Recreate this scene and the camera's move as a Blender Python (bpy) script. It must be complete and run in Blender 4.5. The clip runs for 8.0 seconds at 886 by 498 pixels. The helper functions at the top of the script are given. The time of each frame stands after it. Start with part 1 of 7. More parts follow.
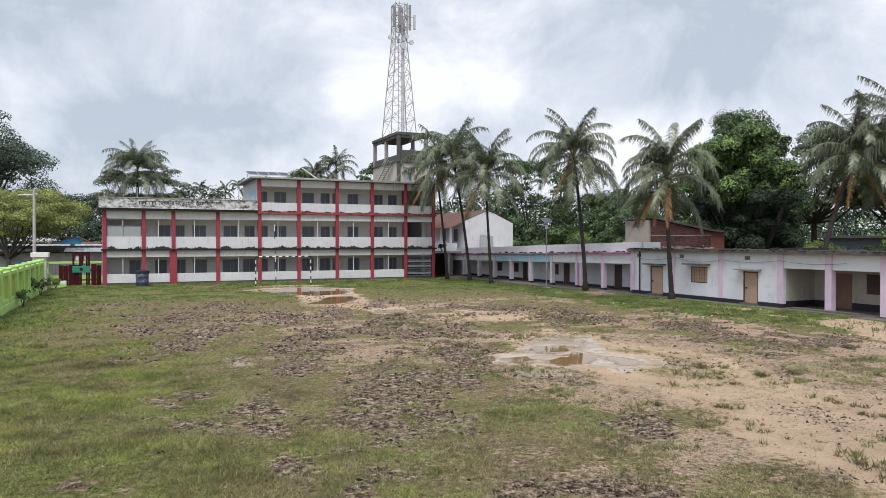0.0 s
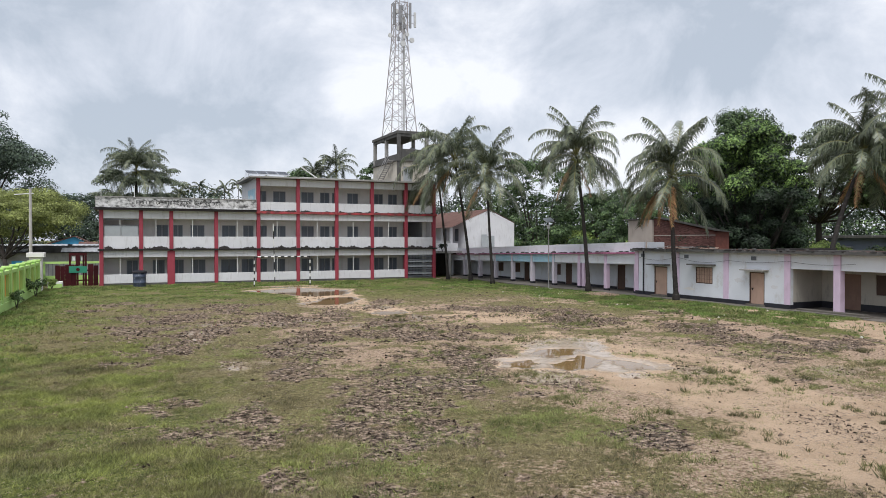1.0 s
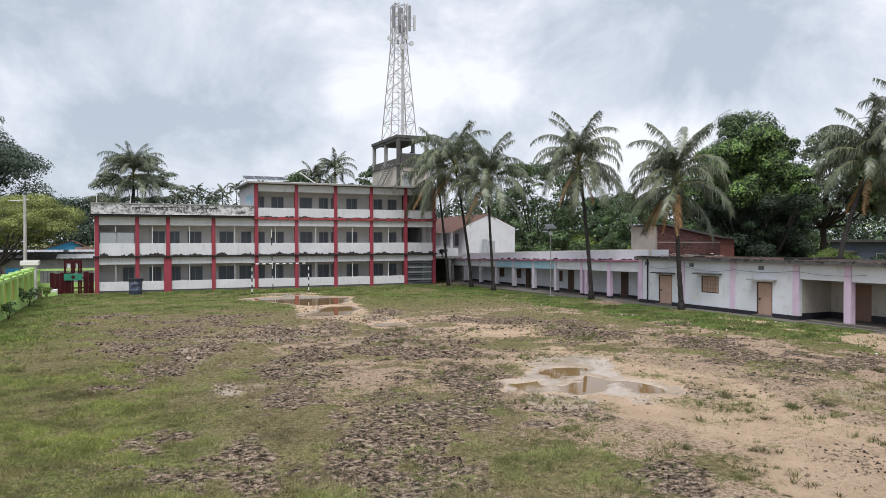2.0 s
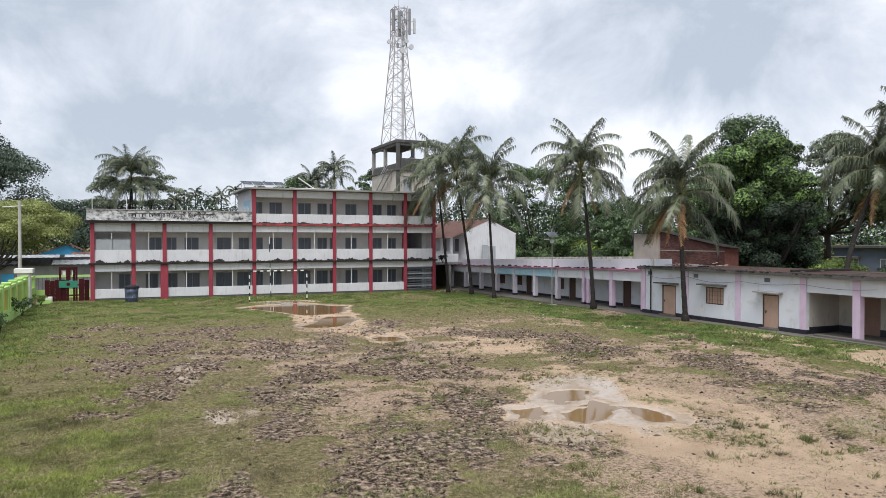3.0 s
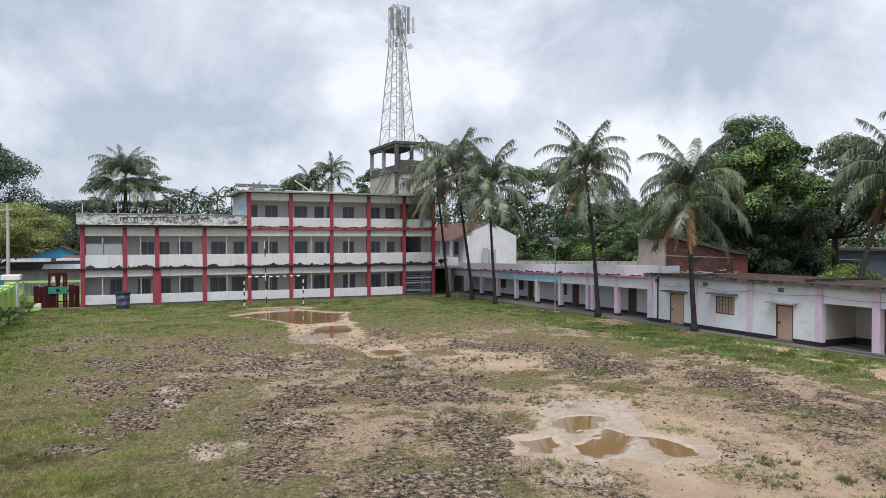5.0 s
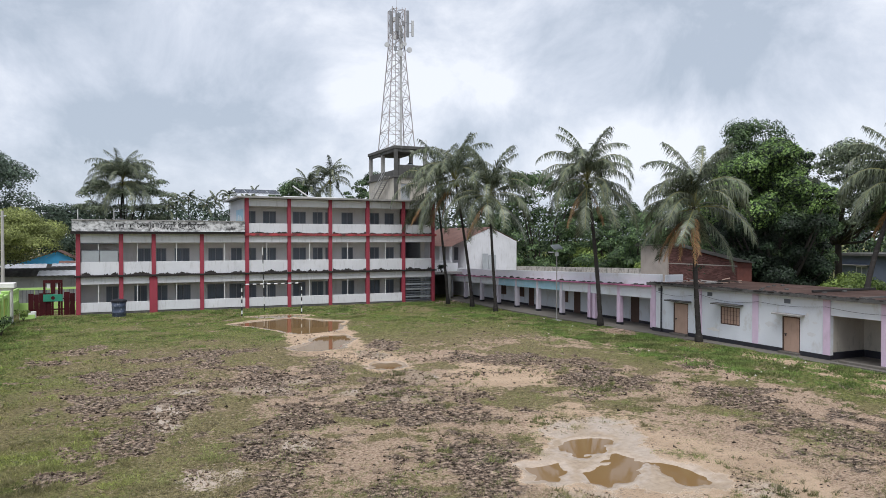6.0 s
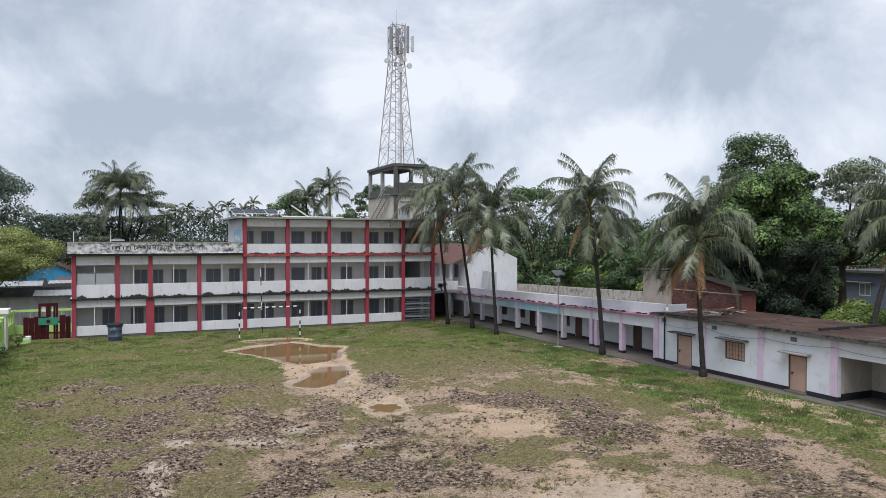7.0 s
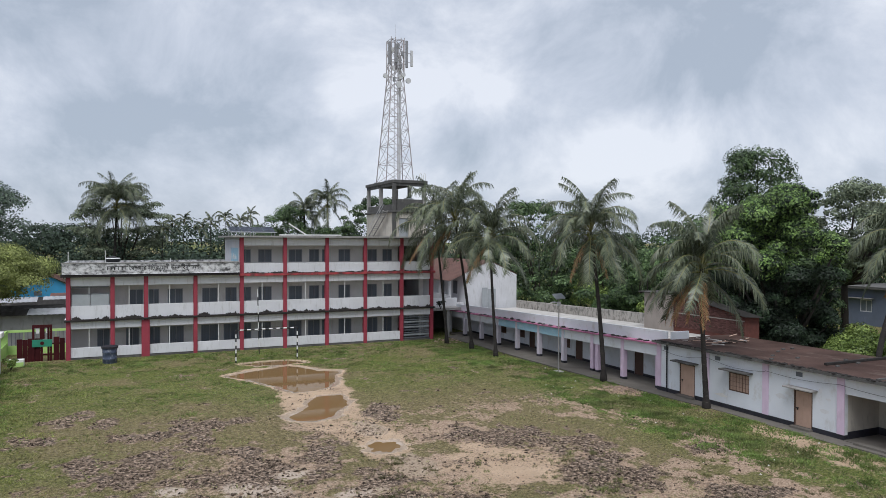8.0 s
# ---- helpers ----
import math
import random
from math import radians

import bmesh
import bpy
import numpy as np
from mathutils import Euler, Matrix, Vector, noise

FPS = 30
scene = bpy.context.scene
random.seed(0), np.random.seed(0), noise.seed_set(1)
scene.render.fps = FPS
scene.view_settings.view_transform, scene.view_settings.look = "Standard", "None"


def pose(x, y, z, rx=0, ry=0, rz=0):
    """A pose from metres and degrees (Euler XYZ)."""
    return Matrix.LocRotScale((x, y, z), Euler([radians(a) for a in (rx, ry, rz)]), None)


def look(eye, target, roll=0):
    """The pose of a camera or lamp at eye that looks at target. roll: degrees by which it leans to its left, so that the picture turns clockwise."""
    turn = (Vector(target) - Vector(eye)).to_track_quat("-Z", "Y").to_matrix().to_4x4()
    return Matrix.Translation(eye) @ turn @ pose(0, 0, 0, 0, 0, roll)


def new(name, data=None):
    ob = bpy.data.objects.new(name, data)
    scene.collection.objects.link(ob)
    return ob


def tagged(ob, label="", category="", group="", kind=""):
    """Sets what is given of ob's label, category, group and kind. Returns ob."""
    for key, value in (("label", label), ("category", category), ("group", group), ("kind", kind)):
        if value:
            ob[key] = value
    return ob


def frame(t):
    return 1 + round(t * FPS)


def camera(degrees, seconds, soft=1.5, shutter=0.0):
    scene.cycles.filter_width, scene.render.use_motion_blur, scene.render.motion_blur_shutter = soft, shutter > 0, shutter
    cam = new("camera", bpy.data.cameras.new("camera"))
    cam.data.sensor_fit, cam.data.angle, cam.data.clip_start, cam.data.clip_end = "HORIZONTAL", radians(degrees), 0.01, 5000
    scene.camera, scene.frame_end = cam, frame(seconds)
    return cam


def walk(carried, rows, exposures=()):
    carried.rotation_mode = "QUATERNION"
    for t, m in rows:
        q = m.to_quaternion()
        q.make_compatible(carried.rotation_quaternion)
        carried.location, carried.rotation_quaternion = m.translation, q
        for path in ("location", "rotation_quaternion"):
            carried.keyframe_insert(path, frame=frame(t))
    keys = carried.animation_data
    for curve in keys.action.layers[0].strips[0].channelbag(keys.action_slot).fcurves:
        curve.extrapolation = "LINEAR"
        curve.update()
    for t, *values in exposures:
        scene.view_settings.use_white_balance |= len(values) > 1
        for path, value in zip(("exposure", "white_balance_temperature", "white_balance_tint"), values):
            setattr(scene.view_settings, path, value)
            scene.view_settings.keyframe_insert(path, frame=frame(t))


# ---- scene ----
cam = camera(64.0, 8.0, soft=0.48)
PATH = [
    (0, (0.368, -0.334, 3.954), (1.191, 1.489, 3.931), -0.0),
    (0.5, (0.507, -0.01, 3.944), (1.329, 1.813, 3.921), -0.0),
    (1, (0.651, 0.355, 3.978), (1.473, 2.179, 3.954), -0.0),
    (1.5, (0.778, 0.758, 4.242), (1.601, 2.58, 4.218), 0.0),
    (1.7, (0.829, 0.943, 4.329), (1.653, 2.765, 4.307), -0.1),
    (2.8, (1.17, 1.799, 5.102), (1.993, 3.621, 5.077), -0.0),
    (3, (1.236, 1.938, 5.174), (2.06, 3.76, 5.151), 0.0),
    (3.5, (1.409, 2.297, 5.451), (2.233, 4.119, 5.428), 0.0),
    (4, (1.56, 2.689, 5.565), (2.385, 4.511, 5.542), 0.0),
    (4.5, (1.705, 3.086, 5.598), (2.531, 4.907, 5.573), 0.0),
    (5.8, (1.858, 4.029, 6.141), (2.691, 5.847, 6.11), -0.0),
    (6, (1.92, 4.157, 6.27), (2.753, 5.975, 6.244), 0.0),
    (6.5, (2.075, 4.496, 7.167), (2.908, 6.315, 7.141), 0.1),
    (7, (2.201, 4.827, 8.234), (3.034, 6.644, 8.208), 0.1),
    (7.5, (2.339, 5.162, 9.244), (3.174, 6.979, 9.221), 0.1),
    (8, (2.372, 5.492, 9.89), (3.211, 7.307, 9.868), 0.2),
]
walk(cam, [(t, look(eye, target, roll)) for t, eye, target, roll in PATH],
     exposures=((0.0, 0.18, 6350, 10), (1.5, 0.12, 6330, 10), (3.0, 0.20, 6320, 10), (4.5, 0.12, 6270, 10), (6.0, 0.08, 6180, 10), (7.0, 0.02, 6130, 10), (7.5, 0.02, 6110, 10), (8.0, -0.12, 6090, 10)))

# ---- world, sun, exposure ----
SUN_ELEV, SUN_AZ = radians(62), radians(211)
world = bpy.data.worlds.new("overcast_sky")
scene.world = world
world.use_nodes = True
wn, wl = world.node_tree.nodes, world.node_tree.links
wn.clear()
w_out = wn.new("ShaderNodeOutputWorld")
w_bg = wn.new("ShaderNodeBackground")
w_sky = wn.new("ShaderNodeTexSky")
w_sky.sky_type = "NISHITA"
w_sky.sun_disc = False
w_sky.sun_elevation = SUN_ELEV
w_sky.sun_rotation = SUN_AZ
w_co = wn.new("ShaderNodeTexCoord")
w_map = wn.new("ShaderNodeMapping")
w_map.inputs["Scale"].default_value = (1.0, 1.0, 2.6)
w_flat = wn.new("ShaderNodeMapping")
w_flat.inputs["Scale"].default_value = (1.0, 1.0, 1.35)
wl.new(w_co.outputs["Generated"], w_flat.inputs["Vector"])
w_n1 = wn.new("ShaderNodeTexNoise")
w_n1.inputs["Scale"].default_value = 4.2
w_n1.inputs["Detail"].default_value = 8.0
w_n1.inputs["Roughness"].default_value = 0.61
w_n1.inputs["Distortion"].default_value = 0.35
w_n2 = wn.new("ShaderNodeTexNoise")
w_n2.inputs["Scale"].default_value = 5.0
w_n2.inputs["Detail"].default_value = 5.0
w_off = wn.new("ShaderNodeVectorMath")
w_off.operation = "MULTIPLY_ADD"
w_off.inputs[1].default_value = (0.34, 0.34, 0.30)
w_cen = wn.new("ShaderNodeVectorMath")
w_cen.operation = "SUBTRACT"
w_cen.inputs[1].default_value = (0.17, 0.17, 0.15)
wl.new(w_n2.outputs["Color"], w_off.inputs[0])
wl.new(w_map.outputs["Vector"], w_off.inputs[2])
wl.new(w_off.outputs["Vector"], w_cen.inputs[0])
w_fac = wn.new("ShaderNodeMath")
w_fac.operation = "MULTIPLY_ADD"
w_fac.inputs[1].default_value = 0.95
w_fac.inputs[2].default_value = 0.012
wl.new(w_n1.outputs["Fac"], w_fac.inputs[0])
w_sum = w_fac.outputs[0]
# heavier and thinner banks of the cloud cover: direction, spread, amount
for cx, cy, cz, spread_r, amount in (
        (0.501, 0.852, 0.150, 0.13, -0.12), (0.605, 0.752, 0.261, 0.24, -0.12), (0.767, 0.610, 0.199, 0.20, -0.09), (-0.023, 0.967, 0.254, 0.26, -0.10),
        (0.015, 0.986, 0.163, 0.20, -0.08), (0.183, 0.967, 0.180, 0.13, -0.07), (0.431, 0.869, 0.244, 0.17, 0.15), (-0.096, 0.974, 0.207, 0.12, 0.07),
        (0.285, 0.941, 0.183, 0.11, 0.07), (0.557, 0.824, 0.107, 0.15, 0.07), (0.697, 0.705, 0.131, 0.14, 0.09), (-0.1, 0.99, 0.07, 0.30, -0.05)):
    w_d = wn.new("ShaderNodeVectorMath")
    w_d.operation = "DISTANCE"
    w_d.inputs[1].default_value = (cx, cy, cz * 2.6)
    wl.new(w_cen.outputs["Vector"], w_d.inputs[0])
    w_r = wn.new("ShaderNodeMapRange")
    w_r.interpolation_type = "SMOOTHSTEP"
    w_r.inputs["From Min"].default_value, w_r.inputs["From Max"].default_value = 0.0, spread_r * 1.5
    w_r.inputs["To Min"].default_value, w_r.inputs["To Max"].default_value = amount * 1.15, 0.0
    wl.new(w_d.outputs["Value"], w_r.inputs["Value"])
    w_a = wn.new("ShaderNodeMath")
    wl.new(w_sum, w_a.inputs[0])
    wl.new(w_r.outputs[0], w_a.inputs[1])
    w_sum = w_a.outputs[0]
w_ramp = wn.new("ShaderNodeValToRGB")
w_ramp.color_ramp.elements[0].position = 0.33
w_ramp.color_ramp.elements[0].color = (0.505, 0.556, 0.628, 1)
w_ramp.color_ramp.elements[1].position = 0.62
w_ramp.color_ramp.elements[1].color = (0.95, 0.955, 0.985, 1)
w_mid = w_ramp.color_ramp.elements.new(0.47)
w_mid.color = (0.697, 0.730, 0.797, 1)
w_sc = wn.new("ShaderNodeMixRGB")
w_sc.blend_type = "MULTIPLY"
w_sc.inputs[0].default_value = 1.0
w_sc.inputs[2].default_value = (0.1, 0.1, 0.1, 1)
w_mix = wn.new("ShaderNodeMixRGB")
w_mix.inputs[0].default_value = 0.90
wl.new(w_co.outputs["Generated"], w_map.inputs["Vector"])
wl.new(w_flat.outputs["Vector"], w_n1.inputs["Vector"])
wl.new(w_flat.outputs["Vector"], w_n2.inputs["Vector"])
wl.new(w_sum, w_ramp.inputs["Fac"])
wl.new(w_sky.outputs["Color"], w_sc.inputs[1])
wl.new(w_sc.outputs["Color"], w_mix.inputs[1])
wl.new(w_ramp.outputs["Color"], w_mix.inputs[2])
wl.new(w_mix.outputs["Color"], w_bg.inputs["Color"])
w_bg.inputs["Strength"].default_value = 1.0
wl.new(w_bg.outputs["Background"], w_out.inputs["Surface"])

sun_data = bpy.data.lights.new("sun", "SUN")
sun_data.energy = 2.9
sun_data.angle = radians(35)
sun_data.color = (1.0, 0.97, 0.92)
sun = new("sun", sun_data)
sun.rotation_euler = (radians(90) - SUN_ELEV, 0, radians(180) - SUN_AZ)

# ---- materials ----


def mat(name, color, rough=0.8, var=0.18, scale=1.5, bump=0.15, bscale=25.0, metal=0.0,
        stain=None, stain_amount=0.5, stain_scale=(1.2, 1.2, 0.35), stain_edge=0.55, rand=0.0, spec=0.4, trans=0.0):
    """Principled material with variation at two scales, bump and optional stains."""
    m = bpy.data.materials.new(name)
    m.use_nodes = True
    n, l = m.node_tree.nodes, m.node_tree.links
    b = n["Principled BSDF"]
    b.inputs["Roughness"].default_value = rough
    b.inputs["Metallic"].default_value = metal
    b.inputs["Specular IOR Level"].default_value = spec
    co = n.new("ShaderNodeTexCoord")
    big = n.new("ShaderNodeTexNoise")
    big.inputs["Scale"].default_value = scale
    big.inputs["Detail"].default_value = 5
    small = n.new("ShaderNodeTexNoise")
    small.inputs["Scale"].default_value = bscale
    small.inputs["Detail"].default_value = 4
    l.new(co.outputs["Object"], big.inputs["Vector"])
    l.new(co.outputs["Object"], small.inputs["Vector"])
    add = n.new("ShaderNodeMath")
    add.operation = "MULTIPLY_ADD"
    add.inputs[1].default_value = 0.35
    l.new(small.outputs["Fac"], add.inputs[0])
    l.new(big.outputs["Fac"], add.inputs[2])
    rng = n.new("ShaderNodeMapRange")
    rng.inputs["From Min"].default_value = 0.35
    rng.inputs["From Max"].default_value = 1.0
    rng.inputs["To Min"].default_value = 1.0 - var
    rng.inputs["To Max"].default_value = 1.0 + var
    l.new(add.outputs[0], rng.inputs["Value"])
    mul = n.new("ShaderNodeMixRGB")
    mul.blend_type = "MULTIPLY"
    mul.inputs[0].default_value = 1.0
    mul.inputs[1].default_value = (*color, 1)
    l.new(rng.outputs[0], mul.inputs[2])
    last = mul.outputs["Color"]
    if rand:
        info = n.new("ShaderNodeObjectInfo")
        hsv = n.new("ShaderNodeHueSaturation")
        r2 = n.new("ShaderNodeMapRange")
        r2.inputs["To Min"].default_value = 1.0 - rand
        r2.inputs["To Max"].default_value = 1.0 + rand
        l.new(info.outputs["Random"], r2.inputs["Value"])
        l.new(r2.outputs[0], hsv.inputs["Value"])
        l.new(last, hsv.inputs["Color"])
        last = hsv.outputs["Color"]
    if stain:
        mp = n.new("ShaderNodeMapping")
        mp.inputs["Scale"].default_value = stain_scale
        sn = n.new("ShaderNodeTexNoise")
        sn.inputs["Scale"].default_value = 1.6
        sn.inputs["Detail"].default_value = 8
        sn.inputs["Roughness"].default_value = 0.68
        l.new(co.outputs["Object"], mp.inputs["Vector"])
        l.new(mp.outputs["Vector"], sn.inputs["Vector"])
        sr = n.new("ShaderNodeMapRange")
        sr.inputs["From Min"].default_value = stain_edge
        sr.inputs["From Max"].default_value = stain_edge + 0.2
        sr.inputs["To Max"].default_value = stain_amount
        l.new(sn.outputs["Fac"], sr.inputs["Value"])
        mx = n.new("ShaderNodeMixRGB")
        mx.inputs[2].default_value = (*stain, 1)
        l.new(sr.outputs[0], mx.inputs[0])
        l.new(last, mx.inputs[1])
        last = mx.outputs["Color"]
    l.new(last, b.inputs["Base Color"])
    if bump:
        bp = n.new("ShaderNodeBump")
        bp.inputs["Strength"].default_value = bump
        bp.inputs["Distance"].default_value = 0.02
        l.new(small.outputs["Fac"], bp.inputs["Height"])
        l.new(bp.outputs["Normal"], b.inputs["Normal"])
    if trans:
        tr = n.new("ShaderNodeBsdfTranslucent")
        l.new(last, tr.inputs["Color"])
        ms = n.new("ShaderNodeMixShader")
        ms.inputs[0].default_value = trans
        out = n["Material Output"]
        l.new(b.outputs[0], ms.inputs[1])
        l.new(tr.outputs[0], ms.inputs[2])
        l.new(ms.outputs[0], out.inputs["Surface"])
    return m


def leaf_mat(name, dark, light, rough=0.45, trans=0.25, rand=0.12, clump=0.0):
    """Foliage: each leaf takes its own shade between two greens."""
    m = bpy.data.materials.new(name)
    m.use_nodes = True
    n, l = m.node_tree.nodes, m.node_tree.links
    b = n["Principled BSDF"]
    b.inputs["Roughness"].default_value = rough
    b.inputs["Specular IOR Level"].default_value = 0.35
    geo = n.new("ShaderNodeNewGeometry")
    ramp = n.new("ShaderNodeValToRGB")
    ramp.color_ramp.elements[0].color = (*dark, 1)
    ramp.color_ramp.elements[1].color = (*light, 1)
    l.new(geo.outputs["Random Per Island"], ramp.inputs["Fac"])
    info = n.new("ShaderNodeObjectInfo")
    hsv = n.new("ShaderNodeHueSaturation")
    r2 = n.new("ShaderNodeMapRange")
    r2.inputs["To Min"].default_value = 1.0 - rand
    r2.inputs["To Max"].default_value = 1.0 + rand
    l.new(info.outputs["Random"], r2.inputs["Value"])
    value = r2.outputs[0]
    if clump:
        co = n.new("ShaderNodeTexCoord")
        nz = n.new("ShaderNodeTexNoise")
        nz.inputs["Scale"].default_value, nz.inputs["Detail"].default_value = 0.55, 3
        l.new(co.outputs["Object"], nz.inputs["Vector"])
        r3 = n.new("ShaderNodeMapRange")
        r3.inputs["From Min"].default_value, r3.inputs["From Max"].default_value = 0.35, 0.65
        r3.inputs["To Min"].default_value, r3.inputs["To Max"].default_value = 1.0 - clump, 1.0 + clump
        l.new(nz.outputs["Fac"], r3.inputs["Value"])
        mu = n.new("ShaderNodeMath")
        mu.operation = "MULTIPLY"
        l.new(r2.outputs[0], mu.inputs[0])
        l.new(r3.outputs[0], mu.inputs[1])
        value = mu.outputs[0]
    l.new(value, hsv.inputs["Value"])
    l.new(ramp.outputs["Color"], hsv.inputs["Color"])
    l.new(hsv.outputs["Color"], b.inputs["Base Color"])
    tr = n.new("ShaderNodeBsdfTranslucent")
    l.new(hsv.outputs["Color"], tr.inputs["Color"])
    ms = n.new("ShaderNodeMixShader")
    ms.inputs[0].default_value = trans
    l.new(b.outputs[0], ms.inputs[1])
    l.new(tr.outputs[0], ms.inputs[2])
    l.new(ms.outputs[0], n["Material Output"].inputs["Surface"])
    return m


def glass_mat(name, color, rough=0.12):
    m = bpy.data.materials.new(name)
    m.use_nodes = True
    n, l = m.node_tree.nodes, m.node_tree.links
    b = n["Principled BSDF"]
    b.inputs["Base Color"].default_value = (*color, 1)
    b.inputs["Roughness"].default_value = rough
    b.inputs["Specular IOR Level"].default_value = 0.5
    nz = n.new("ShaderNodeTexNoise")
    nz.inputs["Scale"].default_value = 3
    bp = n.new("ShaderNodeBump")
    bp.inputs["Strength"].default_value = 0.05
    l.new(nz.outputs["Fac"], bp.inputs["Height"])
    l.new(bp.outputs["Normal"], b.inputs["Normal"])
    return m


GRIME = (0.10, 0.09, 0.08)
M_WHITE = mat("weathered_white_paint", (0.64, 0.64, 0.665), 0.75, 0.10, 0.8, 0.1, 30, stain=(0.28, 0.26, 0.24), stain_amount=0.45, stain_scale=(3.2, 3.2, 0.55), stain_edge=0.535)
M_CREAM = mat("corridor_cream_paint", (0.70, 0.68, 0.66), 0.75, 0.10, 0.8, 0.1, 30, stain=(0.40, 0.35, 0.29), stain_amount=0.4, stain_edge=0.52)
M_RED = mat("red_pillar_paint", (0.29, 0.042, 0.064), 0.6, 0.16, 1.2, 0.1, 30, stain=(0.16, 0.05, 0.05), stain_amount=0.5, stain_edge=0.6)
M_LEDGE = mat("mossy_black_ledge", (0.024, 0.021, 0.020), 0.95, 0.45, 2.0, 0.6, 14, stain=(0.10, 0.085, 0.08), stain_amount=0.5, stain_edge=0.57)
M_REDLEDGE = mat("red_ledge_paint", (0.40, 0.06, 0.07), 0.7, 0.3, 2.0, 0.3, 20, stain=(0.05, 0.035, 0.035), stain_amount=0.9, stain_scale=(1.0, 1.0, 1.0), stain_edge=0.43)
M_DIRTY = mat("blackened_parapet_plaster", (0.60, 0.595, 0.60), 0.85, 0.2, 1.5, 0.3, 20, stain=(0.045, 0.045, 0.045), stain_amount=0.95, stain_scale=(1.5, 1.5, 2.2), stain_edge=0.425)
M_CONC = mat("weathered_concrete", (0.30, 0.29, 0.28), 0.9, 0.25, 1.2, 0.3, 22, stain=GRIME, stain_amount=0.6, stain_edge=0.52)
M_CONC_L = mat("pale_concrete", (0.45, 0.43, 0.41), 0.9, 0.2, 1.0, 0.25, 22, stain=(0.2, 0.18, 0.16), stain_amount=0.55, stain_edge=0.52)
M_MOULD = mat("mould_streaked_concrete", (0.40, 0.375, 0.345), 0.9, 0.25, 1.2, 0.3, 22, stain=(0.05, 0.048, 0.045), stain_amount=0.85, stain_scale=(1.6, 1.6, 1.1), stain_edge=0.47)
M_STAIRHEAD = mat("stained_cream_plaster", (0.50, 0.46, 0.40), 0.85, 0.15, 0.9, 0.2, 22, stain=GRIME, stain_amount=0.7, stain_edge=0.54)
M_DARKCONC = mat("blackened_concrete", (0.09, 0.087, 0.084), 0.9, 0.35, 1.2, 0.3, 22, stain=(0.30, 0.29, 0.27), stain_amount=0.6, stain_edge=0.55)
M_ROOFDECK = mat("rusty_brown_roof_deck", (0.075, 0.047, 0.040), 0.7, 0.6, 0.5, 0.3, 9, stain=(0.24, 0.19, 0.165), stain_amount=0.65, stain_scale=(0.6, 0.22, 0.6), stain_edge=0.55, spec=0.08)
# wall colour with the darkness of a shaded interior put into it
M_DARK = mat("interior_shade", (0.10, 0.09, 0.08), 0.9, 0.3, 1.0, 0.1, 20)
M_PLINTH = mat("black_plinth_paint", (0.022, 0.022, 0.03), 0.55, 0.5, 2.0, 0.15, 20, stain=(0.14, 0.12, 0.11), stain_amount=0.4, stain_edge=0.6)
M_PINK = mat("pink_ledge_paint", (0.46, 0.165, 0.29), 0.7, 0.2, 1.5, 0.2, 25, stain=(0.10, 0.06, 0.07), stain_amount=0.8, stain_scale=(1, 0.8, 1), stain_edge=0.48)
M_LILAC = mat("lilac_pilaster_paint", (0.64, 0.50, 0.63), 0.7, 0.12, 1.5, 0.12, 25, stain=(0.35, 0.25, 0.3), stain_amount=0.4, stain_edge=0.58)
M_LILACPALE = mat("pale_lilac_pillar_paint", (0.60, 0.555, 0.62), 0.75, 0.12, 1.5, 0.12, 25, stain=(0.30, 0.26, 0.26), stain_amount=0.5, stain_scale=(2.0, 2.0, 0.6), stain_edge=0.54)
M_BLUEP = mat("pale_blue_paint", (0.36, 0.56, 0.68), 0.75, 0.15, 1.2, 0.15, 25, stain=(0.62, 0.66, 0.68), stain_amount=0.6, stain_scale=(1, 1, 1), stain_edge=0.52)
M_RWALL = mat("pale_lilac_white_wall", (0.68, 0.70, 0.745), 0.75, 0.10, 0.6, 0.1, 30, stain=(0.40, 0.345, 0.28), stain_amount=0.55, stain_scale=(0.9, 0.9, 0.55), stain_edge=0.545)
M_DOORDARK = mat("reddish_brown_door", (0.25, 0.15, 0.115), 0.6, 0.16, 2.0, 0.15, 40, stain=(0.12, 0.08, 0.06), stain_amount=0.5, stain_scale=(6, 6, 0.6), stain_edge=0.55, rand=0.06)
M_DOOR = mat("tan_wooden_door", (0.47, 0.315, 0.245), 0.6, 0.14, 2.0, 0.15, 40, stain=(0.22, 0.14, 0.09), stain_amount=0.5, stain_scale=(6, 6, 0.6), stain_edge=0.55, rand=0.06)
M_BROWN = mat("dark_brown_wood", (0.095, 0.055, 0.042), 0.6, 0.25, 2.0, 0.2, 40, rand=0.1)
M_STEELGREY = mat("grey_steel", (0.30, 0.32, 0.34), 0.5, 0.2, 2.0, 0.1, 30, metal=0.3)
M_GRILLE = mat("window_grille_paint", (0.12, 0.13, 0.15), 0.5, 0.2, 2.0, 0.05, 30)
M_FRAME = mat("window_frame_paint", (0.34, 0.35, 0.37), 0.6, 0.15, 2.0, 0.05, 30)
M_PANE = glass_mat("dusty_blue_window_glass", (0.155, 0.18, 0.215), 0.35)
M_PANEL = mat("grey_sheet_panel", (0.34, 0.36, 0.38), 0.6, 0.12, 1.5, 0.05, 20)
M_PIPE = mat("white_pvc_pipe", (0.72, 0.72, 0.70), 0.45, 0.1, 2.0, 0.05, 20)
M_GALV = mat("galvanised_steel", (0.50, 0.50, 0.52), 0.5, 0.15, 2.0, 0.05, 20, metal=0.4)
